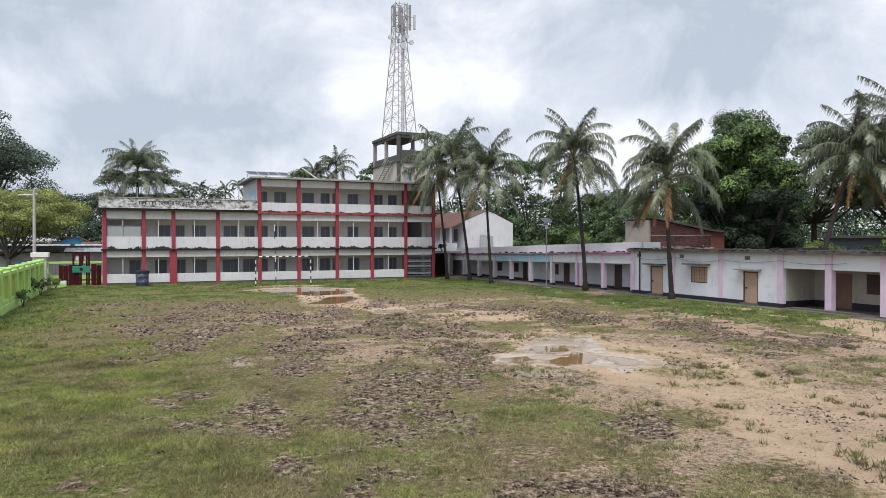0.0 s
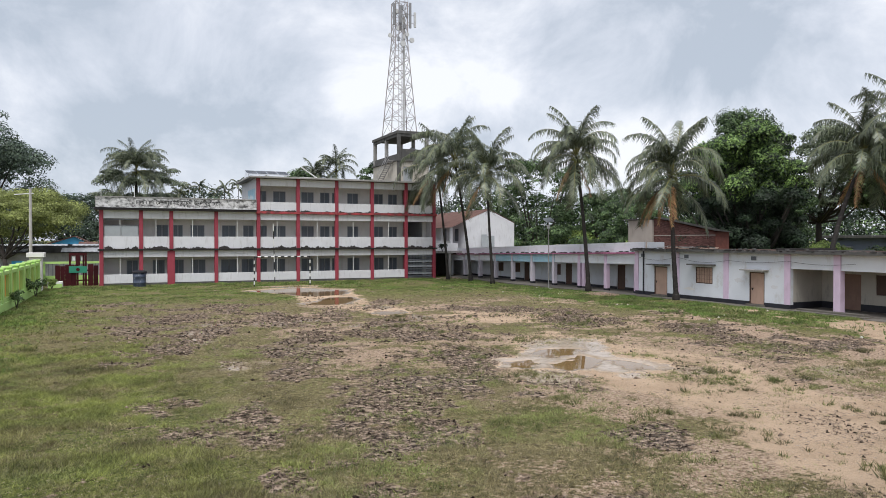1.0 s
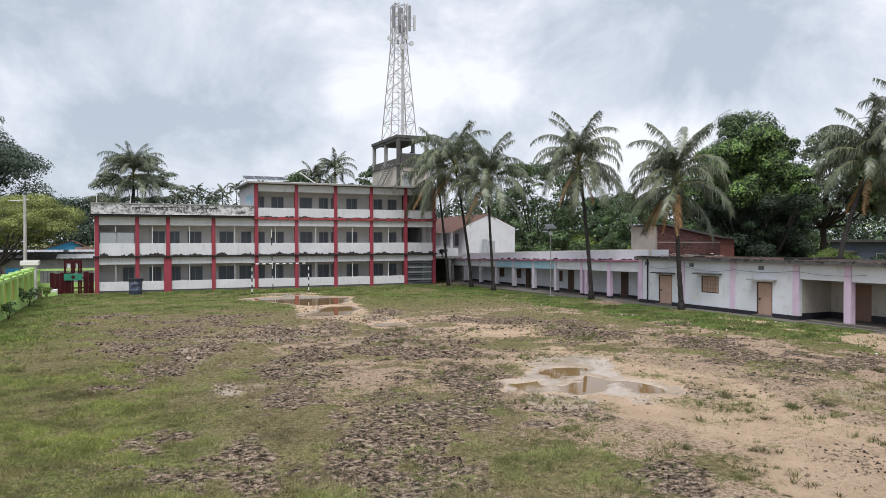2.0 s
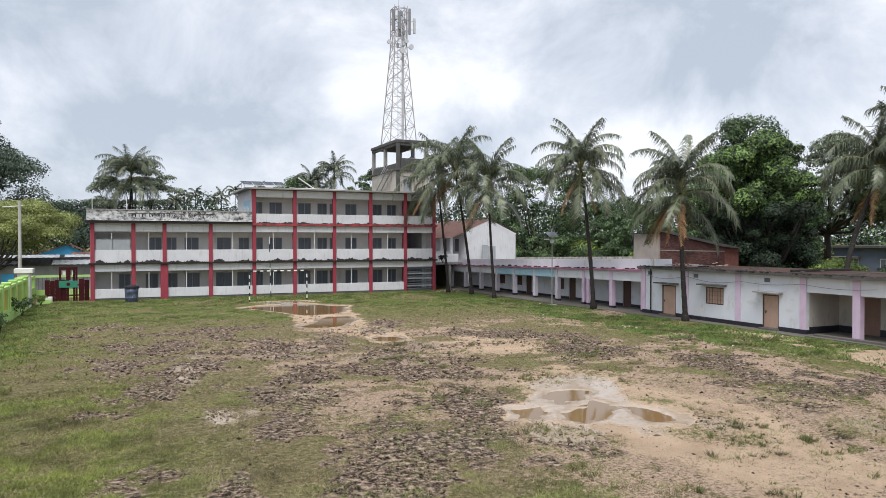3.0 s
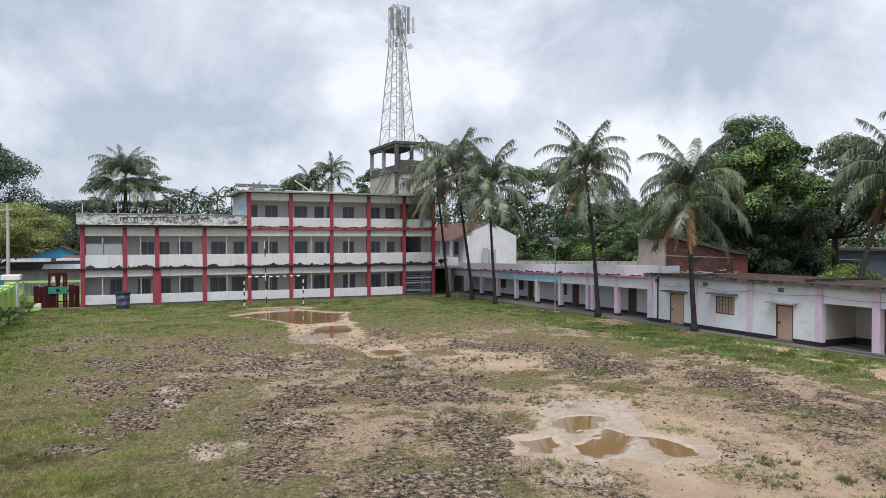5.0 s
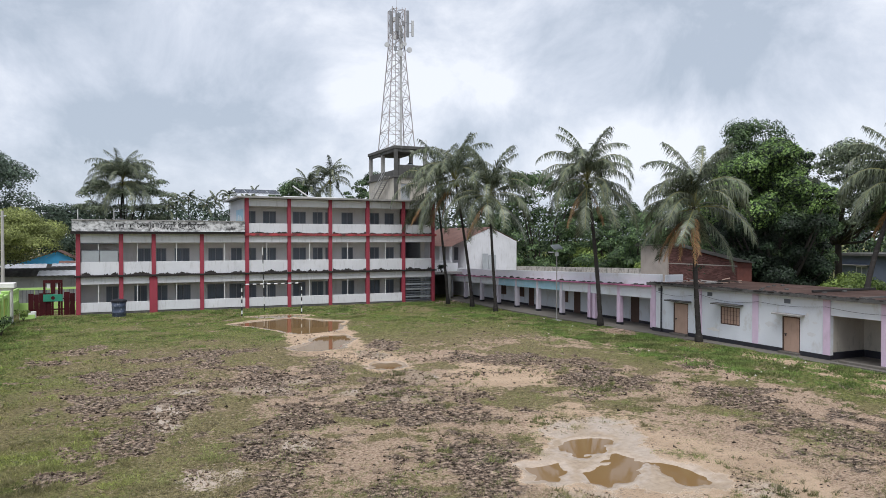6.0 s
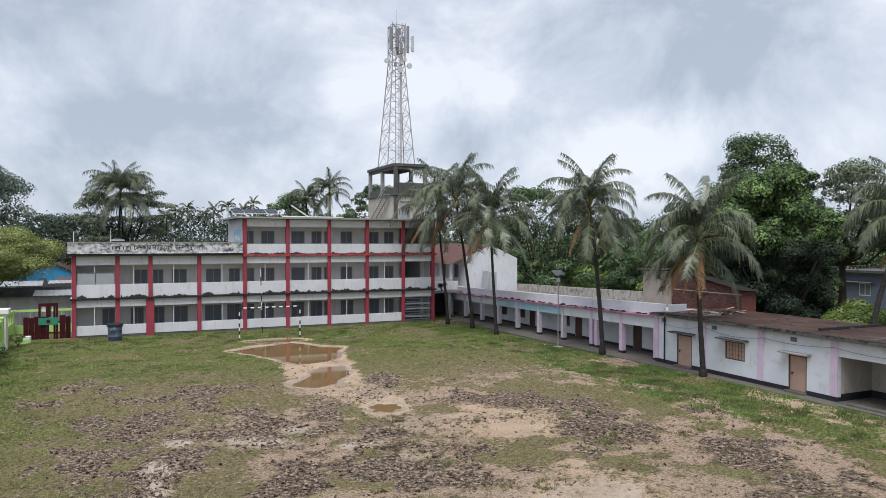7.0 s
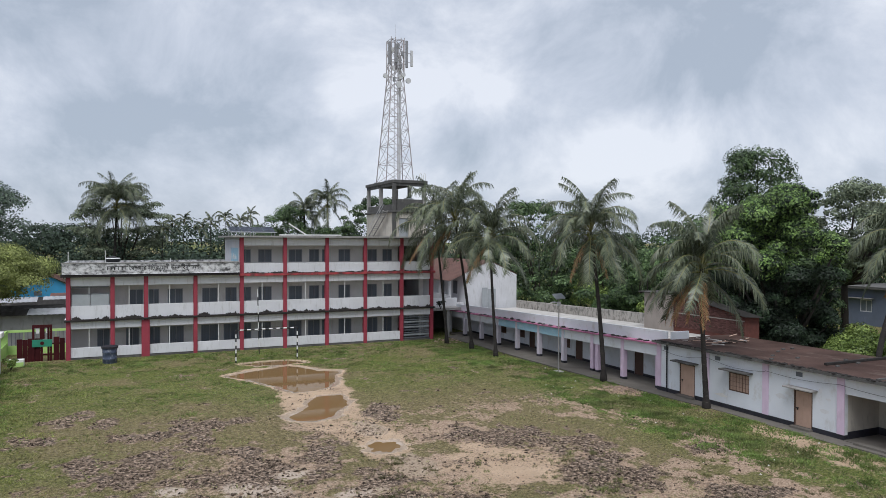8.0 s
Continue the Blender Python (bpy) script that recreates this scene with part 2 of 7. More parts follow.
M_TOWER = mat("faded_tower_paint", (0.37, 0.335, 0.34), 0.55, 0.18, 0.6, 0.05, 20, metal=0.1)
M_ANT = mat("antenna_casing", (0.55, 0.55, 0.56), 0.5, 0.1, 1.0, 0.03, 20)
M_ANTDARK = mat("weathered_antenna_casing", (0.24, 0.24, 0.255), 0.55, 0.15, 1.0, 0.03, 20)
M_BLACK = mat("black_paint", (0.02, 0.02, 0.022), 0.6, 0.2, 3.0, 0.05, 20)
M_BARREL = mat("black_blue_plastic", (0.06, 0.075, 0.12), 0.45, 0.35, 3.0, 0.1, 12, stain=(0.45, 0.47, 0.52), stain_amount=0.8, stain_scale=(3, 3, 2), stain_edge=0.54)
M_FGREEN = mat("lime_green_fence_paint", (0.42, 0.62, 0.20), 0.65, 0.14, 1.2, 0.1, 25, stain=(0.20, 0.28, 0.09), stain_amount=0.5, stain_edge=0.58)
M_FYELLOW = mat("orange_yellow_panel_paint", (0.78, 0.42, 0.08), 0.65, 0.14, 1.2, 0.1, 25, stain=(0.4, 0.25, 0.08), stain_amount=0.4, stain_edge=0.58)
M_FLEMON = mat("lemon_panel_paint", (0.66, 0.58, 0.16), 0.65, 0.14, 1.2, 0.1, 25, stain=(0.4, 0.35, 0.08), stain_amount=0.4, stain_edge=0.58)
M_GATE = mat("dark_maroon_board", (0.042, 0.007, 0.009), 0.7, 0.3, 1.5, 0.15, 30, rand=0.25, spec=0.15)
M_SIGN = mat("green_sign_paint", (0.03, 0.22, 0.14), 0.55, 0.2, 2.0, 0.05, 20)
M_TINDARK = mat("blackened_tin_sheet", (0.055, 0.05, 0.046), 0.7, 0.3, 0.8, 0.2, 20, stain=(0.34, 0.31, 0.28), stain_amount=0.5, stain_scale=(0.5, 0.5, 0.5), stain_edge=0.57)
M_TINPALE = mat("pale_tin_sheet", (0.62, 0.63, 0.66), 0.5, 0.2, 0.8, 0.1, 20, stain=(0.22, 0.18, 0.16), stain_amount=0.6, stain_scale=(0.6, 0.6, 0.6), stain_edge=0.56)
M_TINRED = mat("rusty_red_tin_sheet", (0.27, 0.155, 0.13), 0.7, 0.2, 0.8, 0.15, 20, stain=(0.17, 0.09, 0.07), stain_amount=0.7, stain_scale=(0.6, 0.6, 0.6), stain_edge=0.52)
M_BLUEWALL = mat("bright_blue_wall_paint", (0.08, 0.40, 0.72), 0.7, 0.12, 1.0, 0.1, 20)
# grey-blue paint, darkened by the tree shade put into its colour
M_SLATE = mat("tree_shaded_grey_blue_paint", (0.14, 0.165, 0.23), 0.8, 0.15, 0.8, 0.15, 20, stain=(0.12, 0.13, 0.16), stain_amount=0.5, stain_edge=0.54)
M_SHEDWALL = mat("grey_shed_plaster", (0.30, 0.30, 0.30), 0.85, 0.2, 0.8, 0.2, 20, stain=(0.14, 0.13, 0.12), stain_amount=0.6, stain_edge=0.52)
M_BRICK = mat("red_brick", (0.15, 0.055, 0.043), 0.9, 0.3, 3.0, 0.3, 20, rand=0.22, stain=(0.10, 0.05, 0.045), stain_amount=0.5, stain_scale=(0.7, 0.7, 0.7), stain_edge=0.5)
M_BRICKS = leaf_mat("red_brick_courses", (0.075, 0.036, 0.032), (0.16, 0.078, 0.068), 0.9, 0.0, 0.0)
M_INK = mat("faded_black_lettering", (0.02, 0.019, 0.019), 0.8, 0.4, 3.0, 0.0, 20)
M_PLASTER = mat("raw_cement_plaster", (0.33, 0.29, 0.26), 0.9, 0.15, 1.2, 0.2, 20, stain=(0.2, 0.16, 0.14), stain_amount=0.5, stain_edge=0.55)
# worn cement; its dark tone also carries the shade on the arcade floor
M_APRON = mat("worn_cement_walkway", (0.135, 0.122, 0.107), 0.85, 0.25, 1.0, 0.25, 18, stain=(0.11, 0.095, 0.08), stain_amount=0.65, stain_scale=(0.8, 0.8, 0.8), stain_edge=0.5)
M_SOLAR = glass_mat("solar_cell_glass", (0.025, 0.035, 0.07), 0.15)
M_TRUNK = mat("palm_trunk_bark", (0.028, 0.024, 0.022), 0.9, 0.3, 2.0, 0.5, 14, stain=(0.20, 0.18, 0.17), stain_amount=0.35, stain_scale=(1.5, 1.5, 4), stain_edge=0.55)
M_BARK = mat("dark_tree_bark", (0.042, 0.035, 0.030), 0.9, 0.3, 2.0, 0.5, 12)
M_RACHIS = mat("frond_midrib", (0.18, 0.17, 0.06), 0.6, 0.2, 2.0, 0.1, 20)
M_FROND = leaf_mat("palm_leaflet", (0.030, 0.042, 0.026), (0.185, 0.212, 0.128), 0.36, 0.16, 0.22)
M_FROND.node_tree.nodes["Principled BSDF"].inputs["Specular IOR Level"].default_value = 0.55
M_FRONDDRY = leaf_mat("dry_palm_leaflet", (0.22, 0.105, 0.05), (0.42, 0.25, 0.125), 0.6, 0.2, 0.15)
M_COCO = mat("coconut_husk", (0.16, 0.17, 0.05), 0.6, 0.25, 6.0, 0.1, 20)
# near-black leaf: the shade inside dense crowns is put into its colour
M_LEAF_DK = leaf_mat("shade_darkened_leaf", (0.007, 0.013, 0.008), (0.028, 0.050, 0.022), 0.6, 0.10, 0.2, 0.5)
M_LEAF_MD = leaf_mat("mid_green_leaf", (0.022, 0.045, 0.022), (0.135, 0.205, 0.078), 0.5, 0.18, 0.2, 0.45)
M_LEAF_LT = leaf_mat("fresh_green_leaf", (0.095, 0.15, 0.038), (0.33, 0.42, 0.11), 0.45, 0.25, 0.15, 0.35)

M_LEAF_BLUE = leaf_mat("blue_green_leaf", (0.026, 0.042, 0.033), (0.125, 0.17, 0.115), 0.5, 0.15, 0.2, 0.45)
# creeper green, brightened to stand for the lit tops of the crowns
M_CREEPER = leaf_mat("lit_creeper_leaf", (0.055, 0.105, 0.034), (0.27, 0.40, 0.115), 0.45, 0.25, 0.15, 0.35)
M_LEAF_YELLOW = leaf_mat("yellow_green_leaf", (0.14, 0.168, 0.05), (0.43, 0.475, 0.165), 0.5, 0.38, 0.1, 0.35)
M_LEAF_PALE = leaf_mat("pale_grey_green_leaf", (0.055, 0.075, 0.05), (0.26, 0.30, 0.19), 0.5, 0.2, 0.15, 0.4)
# bluish leaf colour with the distance haze mixed into it
M_LEAF_FAR = leaf_mat("hazed_far_leaf", (0.026, 0.042, 0.032), (0.070, 0.100, 0.064), 0.8, 0.1, 0.15, 0.35)


def blade_mat(name, dry, fresh, dark=0.55):
    """Grass whose hue drifts between dry and fresh over the field, each blade with its own shade."""
    m = leaf_mat(name, (dark, dark, dark), (1.65, 1.6, 1.5), 0.6, 0.25, 0.0)
    n, l = m.node_tree.nodes, m.node_tree.links
    co = n.new("ShaderNodeTexCoord")
    nz = n.new("ShaderNodeTexNoise")
    nz.inputs["Scale"].default_value = 0.34
    nz.inputs["Detail"].default_value = 5
    nz.inputs["Roughness"].default_value = 0.58
    l.new(co.outputs["Object"], nz.inputs["Vector"])
    ramp = n.new("ShaderNodeValToRGB")
    ramp.color_ramp.elements[0].position, ramp.color_ramp.elements[0].color = 0.42, (*dry, 1)
    ramp.color_ramp.elements[1].position, ramp.color_ramp.elements[1].color = 0.57, (*fresh, 1)
    tone = n.new("ShaderNodeTexNoise")
    tone.inputs["Scale"].default_value, tone.inputs["Detail"].default_value = 0.8, 4
    l.new(co.outputs["Object"], tone.inputs["Vector"])
    deep = n.new("ShaderNodeMapRange")
    deep.inputs["From Min"].default_value, deep.inputs["From Max"].default_value = 0.36, 0.62
    deep.inputs["To Min"].default_value, deep.inputs["To Max"].default_value = 0.60, 1.22
    l.new(tone.outputs["Fac"], deep.inputs["Value"])
    l.new(deep.outputs[0], n["Hue/Saturation/Value"].inputs["Value"])
    l.new(nz.outputs["Fac"], ramp.inputs["Fac"])
    hsv = n["Hue/Saturation/Value"]
    mul = n.new("ShaderNodeMixRGB")
    mul.blend_type = "MULTIPLY"
    mul.inputs[0].default_value = 1.0
    l.new(hsv.outputs["Color"], mul.inputs[1])
    l.new(ramp.outputs["Color"], mul.inputs[2])
    l.new(mul.outputs["Color"], n["Principled BSDF"].inputs["Base Color"])
    l.new(mul.outputs["Color"], n["Translucent BSDF"].inputs["Color"])
    return m


M_BLADE = blade_mat("grass_blade", (0.265, 0.235, 0.138), (0.232, 0.265, 0.098), 0.42)
M_BLADELUSH = blade_mat("lush_grass_blade", (0.165, 0.195, 0.068), (0.145, 0.225, 0.058), 0.5)
M_BLADEYELLOW = blade_mat("yellow_green_grass_blade", (0.205, 0.200, 0.084), (0.262, 0.298, 0.086), 0.40)
M_TUFT = blade_mat("coarse_olive_grass_blade", (0.15, 0.142, 0.070), (0.175, 0.195, 0.075), 0.36)
# damp clods; near-black and pale ends stand for gap shadow and lit tops
M_CLOD = leaf_mat("damp_shaded_mud_clod", (0.016, 0.011, 0.008), (0.33, 0.25, 0.19), 0.9, 0.0, 0.0)
M_CLOD.node_tree.nodes["Principled BSDF"].inputs["Specular IOR Level"].default_value = 0.15
M_LITTER = mat("pale_paper_litter", (0.7, 0.68, 0.64), 0.8, 0.2, 3.0, 0.1, 20)
M_RUBBLE = mat("broken_brick_rubble", (0.46, 0.33, 0.26), 0.9, 0.35, 3.0, 0.3, 20, rand=0.25)

# ---- building helpers ----


def thing(name, loc, label, category, group="", kind=""):
    e = new(name)
    e.empty_display_size = 0.3
    e.location = loc
    return tagged(e, label, category, group, kind)


def hang(ob, parent):
    """Parent ob, whose mesh is in world metres, under parent without moving it."""
    ob.parent = parent
    root = parent
    while root.parent:
        root = root.parent
    if parent == root:
        ob.matrix_parent_inverse = Matrix.Translation(-Vector(root.location))
    return ob


def part(name, bm, material, parent=None, label="", smooth=False):
    me = bpy.data.meshes.new(name)
    bm.normal_update()
    bm.to_mesh(me)
    bm.free()
    me.materials.append(material)
    if smooth:
        me.polygons.foreach_set("use_smooth", [True] * len(me.polygons))
    ob = new(name, me)
    if parent:
        hang(ob, parent)
    if label:
        tagged(ob, label)
    return ob


def raw(name, verts, faces, material, parent=None, label="", smooth=False):
    me = bpy.data.meshes.new(name)
    if hasattr(verts, "tolist"):
        faces = np.asarray(faces)
        count, sides = faces.shape
        me.vertices.add(len(verts))
        me.vertices.foreach_set("co", np.asarray(verts, np.float32).ravel())
        me.loops.add(count * sides)
        me.loops.foreach_set("vertex_index", faces.astype(np.int32).ravel())
        me.polygons.add(count)
        me.polygons.foreach_set("loop_start", np.arange(0, count * sides, sides, dtype=np.int32))
        me.update(calc_edges=True)
    else:
        me.from_pydata(verts, [], faces)
    me.materials.append(material)
    if smooth:
        me.polygons.foreach_set("use_smooth", [True] * len(me.polygons))
    ob = new(name, me)
    if parent:
        hang(ob, parent)
    if label:
        tagged(ob, label)
    return ob


def box(bm, x0, x1, y0, y1, z0, z1, bevel=0.0):
    vs = [bm.verts.new(p) for p in ((x0, y0, z0), (x1, y0, z0), (x1, y1, z0), (x0, y1, z0), (x0, y0, z1), (x1, y0, z1), (x1, y1, z1), (x0, y1, z1))]
    fs = [bm.faces.new([vs[i] for i in q]) for q in ((0, 3, 2, 1), (4, 5, 6, 7), (0, 1, 5, 4), (1, 2, 6, 5), (2, 3, 7, 6), (3, 0, 4, 7))]
    if bevel:
        es = {e for f in fs for e in f.edges}
        bmesh.ops.bevel(bm, geom=list(es), offset=bevel, segments=1, affect="EDGES")
    return bm


def boxes(*rows, bevel=0.0):
    bm = bmesh.new()
    for r in rows:
        box(bm, *r, bevel=bevel)
    return bm


def tube(bm, points, radii, sides=8, cap=True):
    """A round bar through points with a radius at each."""
    rings = []
    n = len(points)
    for i, p in enumerate(points):
        p = Vector(p)
        d = (Vector(points[min(i + 1, n - 1)]) - Vector(points[max(i - 1, 0)])).normalized()
        a = d.orthogonal().normalized() if abs(d.z) < 0.99 else Vector((1, 0, 0))
        if abs(d.z) >= 0.3 and abs(d.z) < 0.99:
            a = (Vector((1, 0, 0)) - d * d.x).normalized()
        b = d.cross(a)
        r = radii[i] if hasattr(radii, "__len__") else radii
        rings.append([bm.verts.new(p + (a * math.cos(k * math.tau / sides) + b * math.sin(k * math.tau / sides)) * r) for k in range(sides)])
    for r0, r1 in zip(rings, rings[1:]):
        for k in range(sides):
            bm.faces.new((r0[k], r0[(k + 1) % sides], r1[(k + 1) % sides], r1[k]))
    if cap:
        bm.faces.new(rings[0][::-1])
        bm.faces.new(rings[-1])
    return bm


def bar(p, q, r, sides=5):
    return tube(bmesh.new(), [p, q], [r, r], sides)


def holes_wall(bm, axis, c0, c1, a0, a1, z0, z1, holes):
    """A wall of thickness c0..c1 along axis 'x' or 'y' from a0 to a1, with holes (b0, b1, h0, h1) cut right through."""
    us = sorted({a0, a1, *[v for h in holes for v in h[:2] if a0 < v < a1]})
    zs = sorted({z0, z1, *[v for h in holes for v in h[2:] if z0 < v < z1]})
    solid = {}
    for i in range(len(us) - 1):
        for k in range(len(zs) - 1):
            um, zm = (us[i] + us[i + 1]) / 2, (zs[k] + zs[k + 1]) / 2
            solid[i, k] = not any(h[0] < um < h[1] and h[2] < zm < h[3] for h in holes)
    made = {}

    def vert(i, c, k):
        if (i, c, k) not in made:
            made[i, c, k] = bm.verts.new((us[i], (c0, c1)[c], zs[k]) if axis == "x" else ((c0, c1)[c], us[i], zs[k]))
        return made[i, c, k]

    flip = axis == "y"

    def face(*keys):
        bm.faces.new([vert(*q) for q in (keys[::-1] if flip else keys)])

    for (i, k), full in solid.items():
        if not full:
            continue
        face((i, 0, k), (i + 1, 0, k), (i + 1, 0, k + 1), (i, 0, k + 1))
        face((i, 1, k), (i, 1, k + 1), (i + 1, 1, k + 1), (i + 1, 1, k))
        if not solid.get((i - 1, k)):
            face((i, 0, k), (i, 0, k + 1), (i, 1, k + 1), (i, 1, k))
        if not solid.get((i + 1, k)):
            face((i + 1, 0, k), (i + 1, 1, k), (i + 1, 1, k + 1), (i + 1, 0, k + 1))
        if not solid.get((i, k - 1)):
            face((i, 0, k), (i, 1, k), (i + 1, 1, k), (i + 1, 0, k))
        if not solid.get((i, k + 1)):
            face((i, 0, k + 1), (i + 1, 0, k + 1), (i + 1, 1, k + 1), (i, 1, k + 1))
    return bm


# ---- value noise on arrays ----
_perm = np.random.RandomState(7).rand(256, 256)


def vnoise(x, y):
    xi, yi = np.floor(x).astype(int), np.floor(y).astype(int)
    fx, fy = x - xi, y - yi
    fx, fy = fx * fx * (3 - 2 * fx), fy * fy * (3 - 2 * fy)
    a, b = _perm[xi % 256, yi % 256], _perm[(xi + 1) % 256, yi % 256]
    c, d = _perm[xi % 256, (yi + 1) % 256], _perm[(xi + 1) % 256, (yi + 1) % 256]
    return (a * (1 - fx) + b * fx) * (1 - fy) + (c * (1 - fx) + d * fx) * fy


def fbm(x, y, octaves=4):
    s, amp, tot = 0, 1.0, 0
    for k in range(octaves):
        s = s + amp * vnoise(x * 2 ** k + 17.3 * k, y * 2 ** k + 5.1 * k)
        tot += amp
        amp *= 0.55
    return s / tot


def smooth01(v, a, b):
    u = np.clip((v - a) / (b - a), 0, 1)
    return u * u * (3 - 2 * u)


def poly_dist(px, py, poly):
    """Signed distance to a polygon, positive inside."""
    d = np.full(px.shape, 1e9)
    inside = np.zeros(px.shape, bool)
    for (x0, y0), (x1, y1) in zip(poly, poly[1:] + poly[:1]):
        ex, ey = x1 - x0, y1 - y0
        u = np.clip(((px - x0) * ex + (py - y0) * ey) / (ex * ex + ey * ey), 0, 1)
        d = np.minimum(d, np.hypot(px - x0 - u * ex, py - y0 - u * ey))
        cond = (y0 > py) != (y1 > py)
        with np.errstate(divide="ignore", invalid="ignore"):
            xc = (x1 - x0) * (py - y0) / (y1 - y0) + x0
        inside ^= cond & (px < xc)
    return np.where(inside, d, -d)

# ---- ground ----
POND_NEAR = [(13.4, 19.9), (14.4, 20.4), (15.3, 20.8), (15.5, 20.4), (15.3, 19.8), (14.3, 19.0), (13.2, 18.8)]
POND_BACK = [(14.1, 22.2), (14.9, 22.8), (16.1, 22.9), (15.9, 22.2), (14.9, 21.4), (14.0, 21.2)]
POND_LEFT = [(12.4, 21.0), (13.2, 21.0), (13.0, 20.1), (12.4, 19.7), (12.0, 20.2)]
POND_RIGHT = [(15.8, 20.1), (15.9, 19.5), (16.3, 19.0), (16.3, 18.3), (15.5, 17.7), (15.1, 18.5)]
POND_FAR = [(9.9, 59.9), (12.9, 61.5), (15.0, 62.4), (15.9, 61.2), (16.5, 59.3), (18.0, 58.6), (16.9, 55.9), (15.8, 52.8), (14.6, 52.3), (13.2, 52.2), (12.3, 55.2), (11.2, 57.6)]
POND_FAR_BACK = [(11.8, 64.7), (14.2, 65.0), (16.4, 64.3), (16.6, 63.5), (14.7, 63.3), (12.9, 63.5)]
POND_MID = [(11.4, 45.6), (12.7, 47.4), (14.1, 50.0), (15.5, 49.8), (15.6, 48.3), (14.8, 46.7), (13.6, 44.7), (12.5, 44.1), (11.5, 44.6)]
POND_SMALL = [(13.5, 38.2), (14.2, 38.7), (15.0, 38.3), (14.9, 37.5), (14.2, 36.9), (13.5, 37.2)]
SMALL_PONDS = (POND_NEAR, POND_BACK, POND_LEFT, POND_RIGHT, POND_SMALL)
PONDS = SMALL_PONDS + (POND_FAR, POND_FAR_BACK, POND_MID)
# smooth wet silt round the nearest puddles
SILT = [(11.9, 20.4), (13.7, 23.3), (15.5, 25.0), (17.4, 25.3), (18.1, 23.8), (17.2, 21.5), (16.9, 18.7), (15.6, 17.1), (14.0, 17.6), (12.5, 18.6), (11.7, 19.5)]
SAND_PATCHES = [
    [(13.4, 15.6), (17.6, 12.2), (23.0, 9.0), (20.0, 3.5), (10.9, 4.5), (11.0, 8.4), (11.9, 11.0), (12.4, 13.4)],
    [(14.2, 24.0), (17.5, 26.6), (18.8, 24.6), (18.6, 17.0), (17.0, 13.0), (13.0, 14.4), (11.6, 19.0)],
    [(11.2, 62.0), (11.0, 58.5), (12.3, 54.0), (11.4, 46.0), (11.4, 43.2), (12.8, 39.5), (13.2, 35.8), (15.4, 36.2), (15.8, 40.0), (15.6, 45.0), (16.4, 50.0), (17.2, 56.0), (17.8, 59.0), (15.5, 62.5)],
    [(15.6, 30.5), (19.0, 29.6), (21.6, 33.0), (18.5, 36.5), (16.0, 35.0)],
    [(32.0, 42.2), (33.6, 41.8), (34.2, 44.5), (33.0, 46.4), (32.0, 44.6)],
    [(24.0, 13.0), (31.0, 23.5), (33.4, 33.6), (34.2, 33.2), (34.2, 24.0), (29.0, 12.0)],
]
# damp churned mud: centre, half-width across and half-length along the field
MUD_FAR = [
    (0.0, 50.2, 0.7, 1.4), (1.7, 47.8, 0.5, 1.0), (6.6, 45.5, 1.5, 2.1), (3.7, 44.3, 1.1, 1.1), (5.7, 41.2, 1.0, 1.2), (-1.5, 45.0, 1.0, 0.9), (3.5, 39.1, 0.9, 3.0), (8.0, 39.3, 0.7, 0.7), (1.2, 40.1, 1.1, 1.0), (7.1, 35.3, 3.0, 2.0), (13.0, 40.5, 1.2, 2.0),
    (16.4, 44.2, 0.8, 2.0), (21.3, 30.5, 2.0, 3.2), (20.3, 36.4, 2.8, 2.3), (17.4, 33.4, 1.0, 1.0), (3.7, 32.1, 1.0, 6.0), (1.1, 33.9, 1.5, 1.9), (7.7, 35.6, 2.2, 2.5), (10.6, 36.8, 1.6, 2.2), (12.2, 33.0, 1.4, 2.0),
]
MUD_NEAR = [
    (25.1, 26.2, 1.4, 0.8), (28.5, 31.0, 0.8, 0.7), (1.8, 27.5, 1.4, 2.1), (0.9, 25.1, 1.4, 0.6), (3.8, 23.7, 1.1, 1.1), (8.1, 29.3, 1.9, 3.0), (6.7, 25.7, 1.0, 1.4), (5.8, 22.5, 0.8, 1.8), (7.9, 20.4, 1.3, 0.7),
    (11.8, 28.1, 1.2, 2.6), (11.7, 23.6, 1.0, 5.5), (24.4, 25.4, 1.6, 1.8), (23.3, 20.2, 2.0, 2.9), (16.4, 17.0, 0.6, 1.0), (1.1, 18.5, 1.0, 0.8), (3.0, 16.3, 1.0, 1.9), (6.5, 16.5, 1.3, 4.8), (3.1, 12.2, 0.5, 0.5),
    (4.3, 10.9, 0.5, 0.7), (10.8, 20.3, 1.1, 4.6), (25.5, 19.8, 2.2, 1.8), (15.0, 10.7, 1.0, 1.2), (11.5, 17.2, 0.9, 1.3), (10.2, 11.2, 0.7, 1.3), (7.0, 9.1, 1.1, 0.4),
]
# thin water films on the mud: centre and half-lengths
FILMS = [(4.2, 23.6, 1.0, 0.8), (6.9, 34.2, 0.8, 1.0), (6.8, 25.6, 0.6, 0.8), (14.4, 33.9, 1.1, 1.4), (12.7, 29.9, 0.9, 0.8), (11.2, 32.0, 1.2, 0.6), (14.4, 34.6, 0.9, 1.9), (9.2, 35.4, 1.0, 0.7), (15.8, 23.6, 1.6, 1.5), (14.5, 17.1, 0.6, 0.5), (12.1, 17.9, 1.1, 1.1), (7.9, 33.6, 1.3, 0.7), (4.3, 35.2, 0.6, 0.6), (14.6, 41.0, 0.9, 1.8), (16.6, 16.8, 0.7, 0.7), (20.6, 15.2, 1.2, 0.7), (3.4, 31.0, 0.6, 2.4)]
ALONG = (0.411, 0.911)


